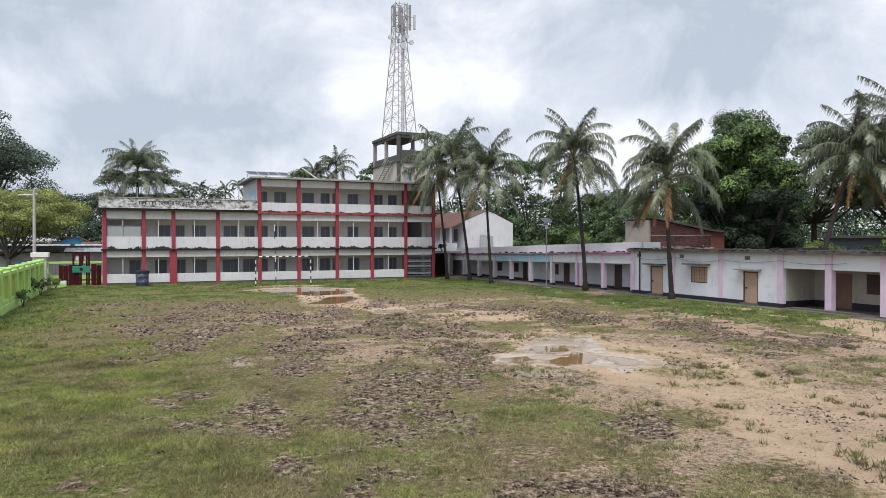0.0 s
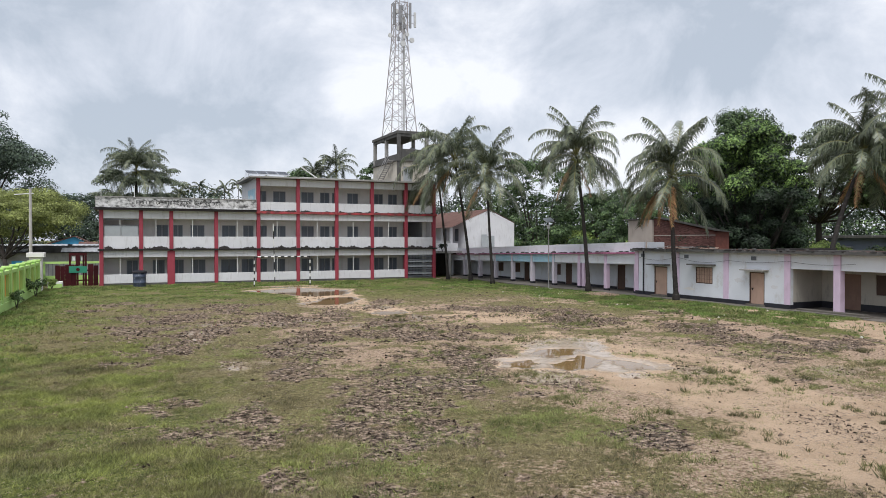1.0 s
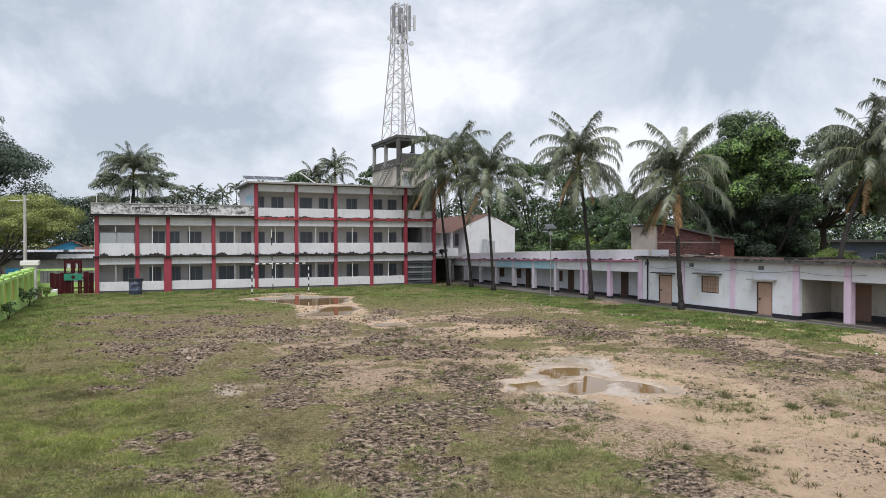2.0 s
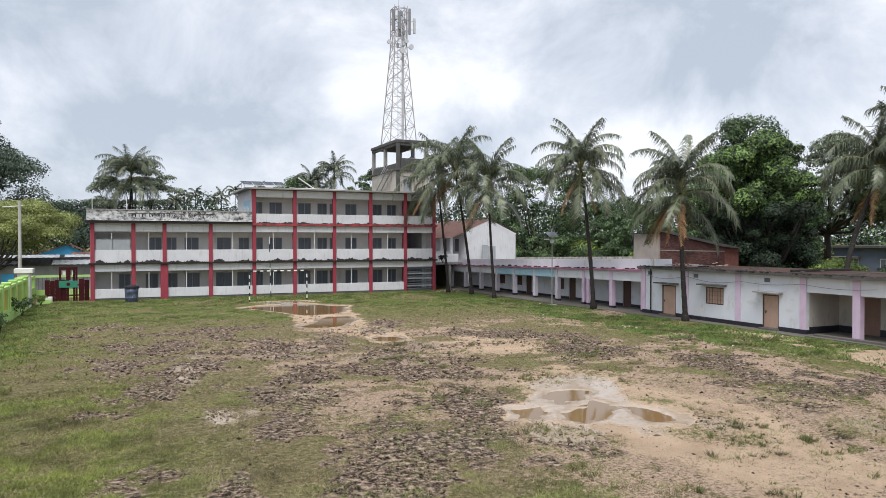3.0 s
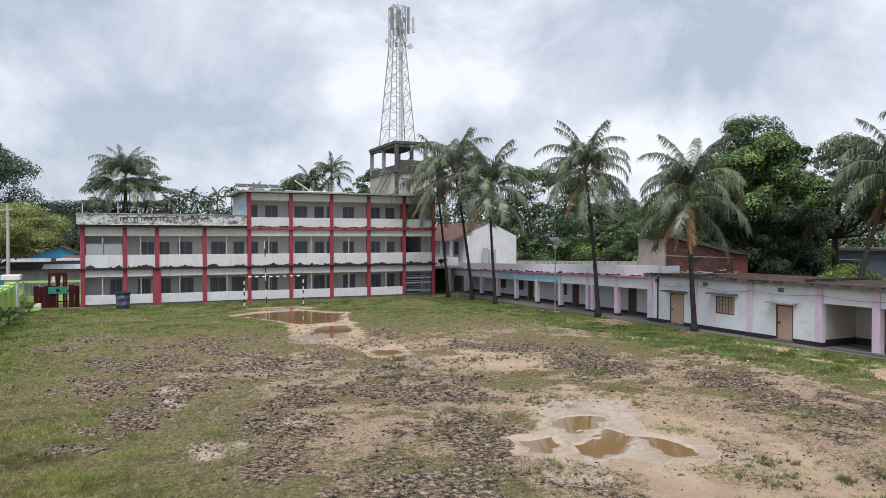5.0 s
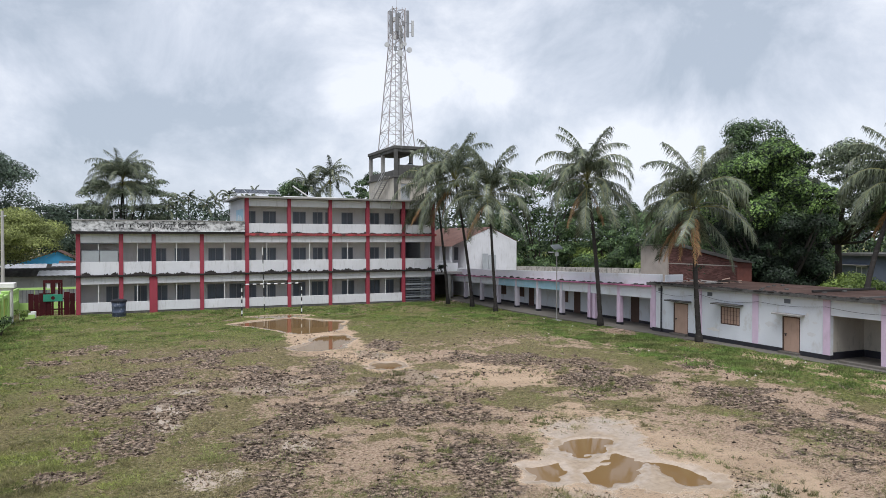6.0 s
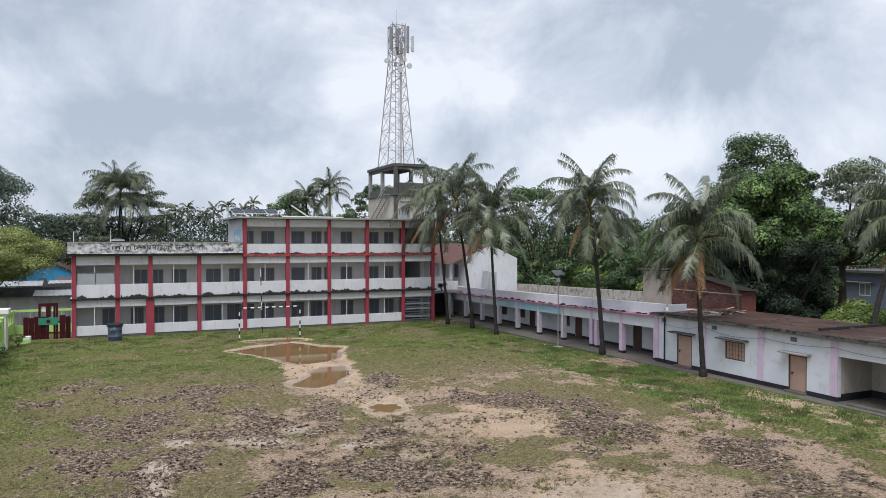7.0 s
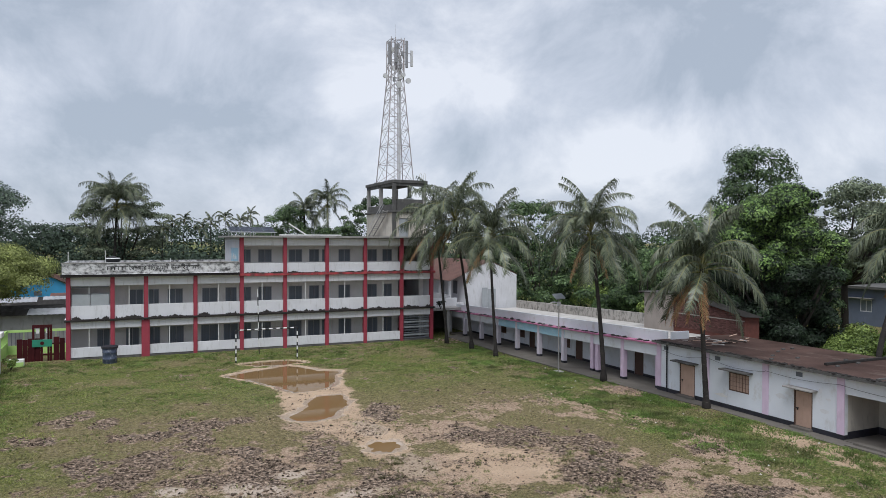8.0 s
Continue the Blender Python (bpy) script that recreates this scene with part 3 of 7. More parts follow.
def slope_z(x, y):
    return -0.16 * smooth01(y, 32, 64)


def ground_masks(x, y):
    """Pond depth, sand, mud and grass shares at places."""
    w1 = (fbm(x * 0.9, y * 0.9, 4) - 0.5) * 2
    w2 = (fbm(x * 2.7 + 40, y * 2.7, 3) - 0.5) * 2
    wob = 0.75 * w1 + 0.25 * w2
    pond = np.full(x.shape, -9.0)
    for p in PONDS:
        pond = np.maximum(pond, poly_dist(x, y, p) + (0.42 * w2 + 0.25 * w1 if p in SMALL_PONDS else 0.40 * wob))
    sand = np.full(x.shape, -9.0)
    for k, p in enumerate(SAND_PATCHES):
        sand = np.maximum(sand, (poly_dist(x, y, p) + (0.9 if k == 2 else 1.7) * wob) * (2.2 if k == 2 else 1.0))
    sand = np.maximum(smooth01(sand, -1.6, 1.4) * (0.55 + 0.45 * smooth01(fbm(x * 0.5, y * 0.5 + 6, 3), 0.35, 0.6)), smooth01(pond, -1.0, -0.2))
    mud = np.full(x.shape, -0.22)
    for k, (cx, cy, a, b) in enumerate(MUD_FAR + MUD_NEAR):
        u, v = (x - cx) * ALONG[1] - (y - cy) * ALONG[0], (x - cx) * ALONG[0] + (y - cy) * ALONG[1]
        mud = np.maximum(mud, (1.12 if k < len(MUD_FAR) or cx > 5 else 0.95) - 0.80 * np.hypot(u / (a + 0.25), v / (b + 0.25)))
    mud = mud + 2.3 * (fbm(x * 0.9 + 9, y * 0.75 + 3, 5) - 0.5) + 0.55 * w2
    mud = smooth01(mud, 0.17, 0.70)
    inner = smooth01(x + 0.12 * (y - 10), 2.0, 9.0) * smooth01(33.0 - x, 0.5, 5.0) * smooth01(y, 4, 12) * smooth01(50 - y, 0, 12)
    thin = smooth01(0.6 * fbm(x * 0.35 + 3, y * 0.35 + 8, 4) + 0.4 * fbm(x * 1.5, y * 1.3 + 3, 3), 0.36, 0.60) * inner * (0.5 + 0.5 * smooth01(x, 4, 11))
    return pond, sand, mud * (1 - 0.55 * sand), thin


def silt_mask(x, y, pond):
    wob = fbm(x * 1.1, y * 1.1, 4) - 0.5
    return np.maximum(smooth01(poly_dist(x, y, SILT) + 2.4 * wob, -0.2, 1.2), smooth01(pond + 0.9 * wob, -0.75, -0.05))


def film_mask(x, y):
    film = np.zeros(x.shape)
    for cx, cy, a, b in FILMS:
        film = np.maximum(film, 1.2 - np.hypot((x - cx) / a, (y - cy) / b) + 0.9 * (fbm(x * 1.4, y * 1.1, 4) - 0.5))
    return smooth01(film, 0.1, 0.6)


def ground_z(x, y):
    pond, sand, mud, thin = ground_masks(x, y)
    silt = silt_mask(x, y, pond)
    z = (0.05 * (fbm(x * 0.25, y * 0.25, 3) - 0.5) + mud * 0.08 * (fbm(x * 3.1, y * 3.1, 3) - 0.45) - 0.02 * sand) * (1 - silt) - 0.038 * silt
    return slope_z(x, y) + z - 0.10 * smooth01(pond, -0.25, 0.35)


def spread(lo, hi, step, far):
    fine = np.arange(lo, hi + step / 2, step)
    grow, d = [], step
    while d < far:
        d *= 1.55
        grow.append(d)
    return np.concatenate([(lo - np.cumsum(grow))[::-1], fine, hi + np.cumsum(grow)])


def ground_material():
    m = bpy.data.materials.new("field_soil_and_turf")
    m.use_nodes = True
    n, l = m.node_tree.nodes, m.node_tree.links
    b = n["Principled BSDF"]
    co = n.new("ShaderNodeTexCoord")

    def nz(scale, detail=5, rough=0.6):
        t = n.new("ShaderNodeTexNoise")
        t.inputs["Scale"].default_value, t.inputs["Detail"].default_value, t.inputs["Roughness"].default_value = scale, detail, rough
        l.new(co.outputs["Object"], t.inputs["Vector"])
        return t.outputs["Fac"]

    def ramp(fac, *stops):
        r = n.new("ShaderNodeValToRGB")
        while len(r.color_ramp.elements) < len(stops):
            r.color_ramp.elements.new(0.5)
        for e, (p, c) in zip(r.color_ramp.elements, stops):
            e.position, e.color = p, (*c, 1)
        l.new(fac, r.inputs["Fac"])
        return r.outputs["Color"]

    def attr(name):
        a = n.new("ShaderNodeAttribute")
        a.attribute_name = name
        return a.outputs["Fac"]

    def mix(fac, a, c):
        x = n.new("ShaderNodeMixRGB")
        l.new(fac, x.inputs[0])
        l.new(a, x.inputs[1])
        l.new(c, x.inputs[2])
        return x.outputs["Color"]

    def ragged(fac, noise_out, amount=0.55):
        """Break a soft share into patches with the grain of the noise."""
        a = n.new("ShaderNodeMath")
        a.operation = "MULTIPLY_ADD"
        l.new(noise_out, a.inputs[0])
        a.inputs[1].default_value = amount * 2
        l.new(fac, a.inputs[2])
        r = n.new("ShaderNodeMapRange")
        r.inputs["From Min"].default_value, r.inputs["From Max"].default_value = 0.5 + amount - 0.13, 0.5 + amount + 0.13
        l.new(a.outputs[0], r.inputs["Value"])
        return r.outputs[0]

    fine, mid, big, clod = nz(30, 4), nz(6, 6, 0.7), nz(0.8, 5), nz(11, 5, 0.75)
    lump, speck = nz(5.2, 8, 0.74), nz(42, 4, 0.75)
    turf = ramp(mid, (0.36, (0.085, 0.068, 0.036)), (0.5, (0.19, 0.165, 0.086)), (0.66, (0.30, 0.26, 0.145)))
    lush = ramp(mid, (0.39, (0.030, 0.040, 0.012)), (0.5, (0.088, 0.112, 0.031)), (0.64, (0.17, 0.185, 0.058)))
    lush = mix(big, lush, ramp(mid, (0.36, (0.075, 0.09, 0.022)), (0.5, (0.16, 0.185, 0.05)), (0.64, (0.25, 0.27, 0.085))))
    turf = mix(attr("lush"), turf, lush)
    gap = n.new("ShaderNodeMapRange")
    gap.inputs["From Min"].default_value, gap.inputs["From Max"].default_value = 0.56, 0.66
    gap.inputs["To Max"].default_value = 0.8
    l.new(nz(2.4, 7, 0.68), gap.inputs["Value"])
    turf = mix(gap.outputs[0], turf, ramp(clod, (0.38, (0.030, 0.022, 0.014)), (0.5, (0.085, 0.064, 0.042)), (0.64, (0.20, 0.155, 0.11))))
    soil = ramp(clod, (0.38, (0.17, 0.112, 0.074)), (0.5, (0.45, 0.325, 0.232)), (0.62, (0.65, 0.50, 0.385)))
    # wet and dry mud tones; gap shadows and lit lump tops painted in too
    mud = ramp(lump, (0.41, (0.020, 0.013, 0.009)), (0.478, (0.09, 0.063, 0.047)), (0.535, (0.32, 0.24, 0.182)), (0.62, (0.62, 0.475, 0.36)))
    sand = ramp(big, (0.3, (0.48, 0.345, 0.235)), (0.6, (0.62, 0.46, 0.325)))
    grain = ramp(speck, (0.36, (0.62, 0.58, 0.55)), (0.5, (1.0, 1.0, 1.0)), (0.66, (1.12, 1.12, 1.12)))
    gm = n.new("ShaderNodeMixRGB")
    gm.blend_type = "MULTIPLY"
    gm.inputs[0].default_value = 0.7
    l.new(sand, gm.inputs[1])
    l.new(grain, gm.inputs[2])
    silt = ramp(mid, (0.3, (0.31, 0.235, 0.168)), (0.5, (0.40, 0.31, 0.228)), (0.7, (0.47, 0.375, 0.285)))
    straw = n.new("ShaderNodeMixRGB")
    straw.blend_type = "MULTIPLY"
    straw.inputs[0].default_value = 1.0
    l.new(turf, straw.inputs[1])
    l.new(ramp(speck, (0.36, (0.22, 0.22, 0.20)), (0.48, (0.85, 0.86, 0.82)), (0.58, (1.75, 1.65, 1.5))), straw.inputs[2])
    turf = straw.outputs["Color"]
    c = mix(ragged(attr("thin"), mid, 1.0), turf, soil)
    c = mix(ragged(attr("bare"), mid, 1.1), c, soil)
    c = mix(ragged(attr("mud"), clod, 1.35), c, mud)
    c = mix(ragged(attr("sand"), mid, 0.75), c, gm.outputs["Color"])
    c = mix(ragged(attr("crumb"), clod, 1.5), c, mud)
    film = ragged(attr("film"), clod, 2.3)
    c = mix(film, c, silt)
    smooth_wet = ragged(attr("silt"), mid, 0.8)
    c = mix(smooth_wet, c, silt)
    l.new(c, b.inputs["Base Color"])
    both = n.new("ShaderNodeMath")
    both.operation = "MAXIMUM"
    l.new(film, both.inputs[0])
    l.new(smooth_wet, both.inputs[1])
    damp = n.new("ShaderNodeMath")
    damp.operation = "MULTIPLY"
    damp.inputs[1].default_value = 0.3
    l.new(attr("wet"), damp.inputs[0])
    gloss = n.new("ShaderNodeMath")
    gloss.operation = "MAXIMUM"
    l.new(both.outputs[0], gloss.inputs[0])
    l.new(damp.outputs[0], gloss.inputs[1])
    rr = n.new("ShaderNodeMapRange")
    rr.inputs["To Min"].default_value, rr.inputs["To Max"].default_value = 0.88, 0.10
    l.new(gloss.outputs[0], rr.inputs["Value"])
    l.new(rr.outputs[0], b.inputs["Roughness"])
    sp = n.new("ShaderNodeMapRange")
    sp.inputs["To Min"].default_value, sp.inputs["To Max"].default_value = 0.12, 0.6
    l.new(gloss.outputs[0], sp.inputs["Value"])
    l.new(sp.outputs[0], b.inputs["Specular IOR Level"])
    h = n.new("ShaderNodeMath")
    h.operation = "MULTIPLY_ADD"
    l.new(lump, h.inputs[0])
    h.inputs[1].default_value = 2.5
    l.new(fine, h.inputs[2])
    flat = n.new("ShaderNodeMapRange")
    flat.inputs["To Min"].default_value, flat.inputs["To Max"].default_value = 1.0, 0.02
    l.new(both.outputs[0], flat.inputs["Value"])
    bp = n.new("ShaderNodeBump")
    bp.inputs["Distance"].default_value = 0.06
    l.new(flat.outputs[0], bp.inputs["Strength"])
    l.new(h.outputs[0], bp.inputs["Height"])
    l.new(bp.outputs["Normal"], b.inputs["Normal"])
    return m


def build_ground():
    xs = spread(-9, 36, 0.2, 2600)
    ys = spread(3, 76, 0.25, 2600)
    ys = np.concatenate([ys[ys < 7], np.arange(7, 36, 0.14), ys[ys > 36.1]])
    gx, gy = np.meshgrid(xs, ys)
    x, y = gx.ravel(), gy.ravel()
    pond, sand, mud, thin = ground_masks(x, y)
    z = ground_z(x, y)
    nx, ny = len(xs), len(ys)
    idx = np.arange(nx * ny).reshape(ny, nx)
    faces = np.stack([idx[:-1, :-1], idx[:-1, 1:], idx[1:, 1:], idx[1:, :-1]], -1).reshape(-1, 4)
    ob = raw("ground", np.stack([x, y, z], 1), faces, ground_material(), smooth=True)
    silt = silt_mask(x, y, pond)
    film = film_mask(x, y) * (pond < -0.2)
    wet = np.maximum.reduce([smooth01(pond + 0.5 * (fbm(x * 2.2, y * 2.2, 3) - 0.5), -0.9, 0.0), 0.7 * mud * smooth01(fbm(x * 0.6, y * 0.6, 3), 0.42, 0.62), 0.6 * film])
    lush = np.maximum.reduce([smooth01(6.5 - 0.06 * y - x, 0, 6), smooth01(x, 24, 30), smooth01(y, 44, 56), smooth01(4.0 - x, 0, 7) * smooth01(y, 30, 42)]) * smooth01(fbm(x * 0.3 + 4, y * 0.3, 4), 0.30, 0.56)
    for name, val in (("sand", sand), ("mud", mud), ("thin", thin), ("wet", wet), ("lush", lush), ("film", 0.86 * film), ("silt", silt), ("bare", np.clip(mud * 1.15, 0, 1)), ("crumb", 0.34 * sand * (pond < -0.3) * smooth01(fbm(x * 0.7, y * 0.7 + 9, 3), 0.38, 0.6))):
        ob.data.attributes.new(name, "FLOAT", "POINT").data.foreach_set("value", val.astype(np.float32))
    return tagged(ob, "muddy playing field with patchy grass and sandy wet hollows", "ground", kind="structure")


def water_material(name, color, ior):
    m = bpy.data.materials.new(name)
    m.use_nodes = True
    n, l = m.node_tree.nodes, m.node_tree.links
    b = n["Principled BSDF"]
    b.inputs["Base Color"].default_value = (*color, 1)
    b.inputs["Roughness"].default_value = 0.03
    b.inputs["IOR"].default_value = ior
    b.inputs["Specular IOR Level"].default_value = 0.42
    co = n.new("ShaderNodeTexCoord")
    t = n.new("ShaderNodeTexNoise")
    t.inputs["Scale"].default_value = 3.5
    l.new(co.outputs["Object"], t.inputs["Vector"])
    bp = n.new("ShaderNodeBump")
    bp.inputs["Strength"].default_value = 0.02
    bp.inputs["Distance"].default_value = 0.02
    l.new(t.outputs["Fac"], bp.inputs["Height"])
    l.new(bp.outputs["Normal"], b.inputs["Normal"])
    return m


M_WATER = water_material("muddy_puddle_water", (0.20, 0.122, 0.054), 1.30)


def build_puddle(poly):
    px, py = [p[0] for p in poly], [p[1] for p in poly]
    cx, cy = sum(px) / len(px), sum(py) / len(py)
    rim = 1.2 if poly in (POND_FAR, POND_MID) else 0.35
    lx, hx, ly, hy = min(px) - rim, max(px) + rim, min(py) - rim, max(py) + (4.5 if poly is POND_FAR else rim)
    z = float(slope_z(np.array([cx]), np.array([cy]))[0]) - 0.072
    step = 0.3 if poly in (POND_FAR, POND_MID) else 0.12
    xs, ys = np.arange(lx, hx, step), np.arange(ly, hy, step)
    gx, gy = np.meshgrid(xs, ys)
    keep = ground_z(gx, gy) < z + 0.03
    idx = np.arange(gx.size).reshape(gx.shape)
    q = np.stack([idx[:-1, :-1], idx[:-1, 1:], idx[1:, 1:], idx[1:, :-1]], -1).reshape(-1, 4)
    k = keep.ravel()
    q = q[k[q].any(1)]
    mx, my = gx.ravel()[q].mean(1), gy.ravel()[q].mean(1)
    own = poly_dist(mx, my, poly)
    q = q[np.all([own >= poly_dist(mx, my, o) for o in PONDS], 0) | ((poly is POND_FAR) & (own >= poly_dist(mx, my, POND_MID)))]
    ob = raw("puddle_water", np.stack([gx.ravel(), gy.ravel(), np.full(gx.size, z)], 1), q, M_WATER)
    bm = bmesh.new()
    bm.from_mesh(ob.data)
    bmesh.ops.delete(bm, geom=[v for v in bm.verts if not v.link_faces], context="VERTS")
    bm.to_mesh(ob.data)
    bm.free()
    return tagged(ob, "shallow brown rain puddle in the sandy field", "puddle", "puddles on the field", "structure")


# ---- main school block ----
FY = 71.95
PX = [-1.19, 2.15, 4.78, 8.85, 12.87, 16.82, 20.85, 24.71, 28.56, 31.86]
CORR = 2.3
DEPTH = 9.5
FLOORS = [(-0.25, 0.85, 2.42, 3.05), (3.22, 4.35, 6.02, 6.65), (6.90, 7.82, 9.43, 10.12)]


def window_unit(x0, x1, z0, z1, y, parent, leaves=2, bars=True):
    """A framed window in a wall along x: frame, panes, and upright bars."""
    w = 0.05
    rows = [(x0, x1, y - 0.03, y + 0.08, z0, z0 + w), (x0, x1, y - 0.03, y + 0.08, z1 - w, z1), (x0, x0 + w, y - 0.03, y + 0.08, z0 + w, z1 - w), (x1 - w, x1, y - 0.03, y + 0.08, z0 + w, z1 - w)]
    step = (x1 - x0) / leaves
    for k in range(1, leaves):
        rows.append((x0 + k * step - 0.03, x0 + k * step + 0.03, y - 0.025, y + 0.07, z0 + w, z1 - w))
    win = part("window", boxes(*rows), M_FRAME, parent, "grey steel-framed window with dusty panes")
    for k in range(leaves):
        a, c = x0 + k * step + 0.04, x0 + (k + 1) * step - 0.04
        part("pane", boxes((a, c, y + 0.02, y + 0.035, z0 + w, z1 - w)), M_PANE, win)
    if bars:
        bm = bmesh.new()
        nb = max(3, int((x1 - x0) / 0.14))
        for k in range(1, nb):
            bx = x0 + (x1 - x0) * k / nb
            box(bm, bx - 0.009, bx + 0.009, y - 0.022, y - 0.004, z0 + w, z1 - w)
        part("grille", bm, M_GRILLE, win)
    return win


def moss_ledge(bm, x0, x1, z, y, rng, high=0.16):
    """A ragged crust of soil and moss along a ledge."""
    n = max(4, int((x1 - x0) / 0.05))
    prev = None
    for k in range(n + 1):
        x = x0 + (x1 - x0) * k / n
        h = max(0.012, high * (0.24 + 0.8 * noise.noise((x * 1.1, z * 3, 1.0)) + 0.55 * noise.noise((x * 4.0, z * 3, 7.0)) + 0.28 * noise.noise((x * 11.0, z * 3, 3.0)) + 0.30 * rng.random() ** 2))
        v = [bm.verts.new((x, y + o, z + hh)) for o, hh in ((-0.02, 0), (0.03, h * 0.8), (0.16, h), (0.24, 0))]
        if prev:
            for i in range(3):
                bm.faces.new((prev[i], v[i], v[i + 1], prev[i + 1]))
        prev = v


def build_school():
    rng = random.Random(3)
    s = thing("school_building", (15, 76, -0.2), "white three-storey school building with red pillars and open corridors", "building")
    # pillars run the full height of their section, set proud of the walls
    for i, x in enumerate(PX):
        top = 6.98 if i < 4 else 10.2
        w = 0.17
        rows = [(x - w, x + w, FY - 0.02, FY + 0.42, -0.4, top)]
        bm = boxes(*rows, bevel=0.015)
        if i == 2:
            box(bm, x - 0.36, x + 0.30, FY - 0.06, FY + 0.45, -0.4, 3.0, bevel=0.02)
        part("pillar", bm, M_RED, s, "red-painted concrete pillar")
    for f, (z0, sill, head, slab) in enumerate(FLOORS):
        first = 0 if f < 2 else 4
        for b in range(first, 9):
            xa, xb = PX[b] + 0.17, PX[b + 1] - 0.17
            if not (f == 0 and b == 8):
                part("parapet_panel", boxes((xa, xb, FY + 0.10, FY + 0.24, z0 if f else 0.03, sill), bevel=0.008), M_WHITE, s)
            part("beam", boxes((xa, xb, FY + 0.08, FY + 0.30, head, slab), bevel=0.008), M_WHITE, s)
            if b < 8 and not (f == 2):
                xm = (xa + xb) / 2 - 0.12 + 0.1 * (b % 2)
                part("drain_pipe", bar((xm, FY + 0.2, sill), (xm, FY + 0.2, head), 0.035, 6), M_PIPE, s)
        # slab with a projecting edge
        x0, x1 = PX[first] - (0.3 if f < 2 else 0.9), PX[9] + 0.3
        ze = FLOORS[f + 1][0] if f < 2 else 10.34
        if f == 0:
            part("ledge", boxes((x0, x1, FY - 0.22, FY + 0.32, slab, ze - 0.02), bevel=0.01), M_LEDGE, s, "blackened mossy concrete ledge")
            part("floor_slab", boxes((x0, x1, FY + 0.32, FY + DEPTH, slab, ze - 0.02)), M_WHITE, s)
        elif f == 1:
            part("ledge", boxes((PX[4] - 0.25, x1, FY - 0.18, FY + 0.32, slab, ze - 0.02), bevel=0.01), M_REDLEDGE, s, "red-painted ledge streaked with black moss")
            part("floor_slab", boxes((PX[4] - 0.25, x1, FY + 0.32, FY + DEPTH, slab, ze - 0.02)), M_WHITE, s)
            part("ceiling_slab", boxes((PX[0] - 0.2, PX[4] - 0.25, FY + 0.3, FY + DEPTH - 0.2, slab, slab + 0.118)), M_WHITE, s)
            part("roof_slab", boxes((x0 - 0.25, PX[4] - 0.25, FY - 0.42, FY + DEPTH, slab + 0.12, 7.0)), M_LEDGE, s, "blackened projecting roof slab")
            part("beam", boxes((x0, PX[4] - 0.25, FY + 0.06, FY + 0.3, slab, slab + 0.12)), M_WHITE, s)
        else:
            part("ceiling_slab", boxes((PX[4] - 0.2, x1 - 0.1, FY + 0.3, FY + DEPTH - 0.2, slab, slab + 0.06)), M_WHITE, s)
            part("roof_slab", boxes((x0, x1 + 0.2, FY - 0.55, FY + DEPTH, slab + 0.062, ze)), M_CONC, s, "dark weathered projecting roof slab")
        if f < 2:
            for b in range(0 if f == 0 else 4, 9):
                bm = bmesh.new()
                moss_ledge(bm, PX[b] + 0.26, PX[b + 1] - 0.26, ze - 0.02, FY - 0.16, rng, 0.30 if f == 0 else 0.15)
                part("moss_crust", bm, M_LEDGE, s)
    # corridor rear walls with their windows
    ry = FY + CORR
    wins = {
        0: [(0.91, 1.93), (3.21, 4.31), (5.01, 6.05), (6.72, 8.07), (9.55, 11.11), (11.56, 12.9), (13.1, 14.1), (14.74, 15.97), (17.66, 18.93), (19.55, 20.75), (20.95, 21.5), (22.65, 24.0), (25.68, 26.78), (27.3, 28.35)],
        1: [(3.49, 4.64), (5.07, 5.96), (6.67, 7.98), (9.65, 11.01), (11.72, 12.75), (13.1, 14.1), (14.74, 16.02), (17.66, 18.99), (19.66, 20.68), (20.95, 21.5), (22.64, 23.88), (25.67, 26.71), (27.3, 28.35)],
        2: [(13.1, 14.05), (14.74, 16.02), (17.65, 18.98), (19.66, 20.68), (20.95, 21.5), (22.64, 23.87), (25.67, 26.7), (27.3, 28.35)],
    }
    heights = [(0.5, 2.1), (4.15, 5.5), (7.82, 9.06)]
    for f, (z0, sill, head, slab) in enumerate(FLOORS):
        xa = PX[0] if f < 2 else PX[4]
        fl = z0 if f else -0.05
        lo, hi = heights[f]
        holes = [(a, c, lo, hi) for a, c in wins[f]]
        holes.append((29.0, 31.4, fl, head + 0.35))
        part("corridor_wall", holes_wall(bmesh.new(), "x", ry, ry + 0.2, xa, PX[9], fl, slab, holes), M_CREAM, s, "cream corridor wall with window openings")
        for a, c in wins[f]:
            window_unit(a, c, lo, hi, ry + 0.05, s, 2 if c - a > 0.8 else 1)
        part("end_wall", boxes((xa - 0.2, xa, FY + 0.45, FY + DEPTH, fl, slab)), M_WHITE, s)
        part("end_wall", boxes((PX[9], PX[9] + 0.2, FY + 0.45, FY + DEPTH, fl, slab)), M_WHITE, s)
        part("back_wall", boxes((xa, PX[9], FY + DEPTH - 0.2, FY + DEPTH, fl, slab)), M_WHITE, s)
        part("partition", boxes((28.4, 28.56, ry + 0.2, FY + DEPTH - 0.2, fl, slab)), M_CREAM, s)
    # dark concrete tone also draws the shadow line along the wall foot
    part("ground_slab", boxes((PX[0] - 0.2, PX[9] + 0.2, FY + 0.02, FY + DEPTH, -0.5, -0.02)), M_DARKCONC, s, "concrete plinth, dark as the shadow at the wall foot")
    # sheet panels that close half of the first opening upstairs
    part("sheet_panel", boxes((PX[0] + 0.26, 0.42, FY + 0.14, FY + 0.17, 4.36, 5.32)), M_PANEL, s, "grey sheet panel closing half an opening")
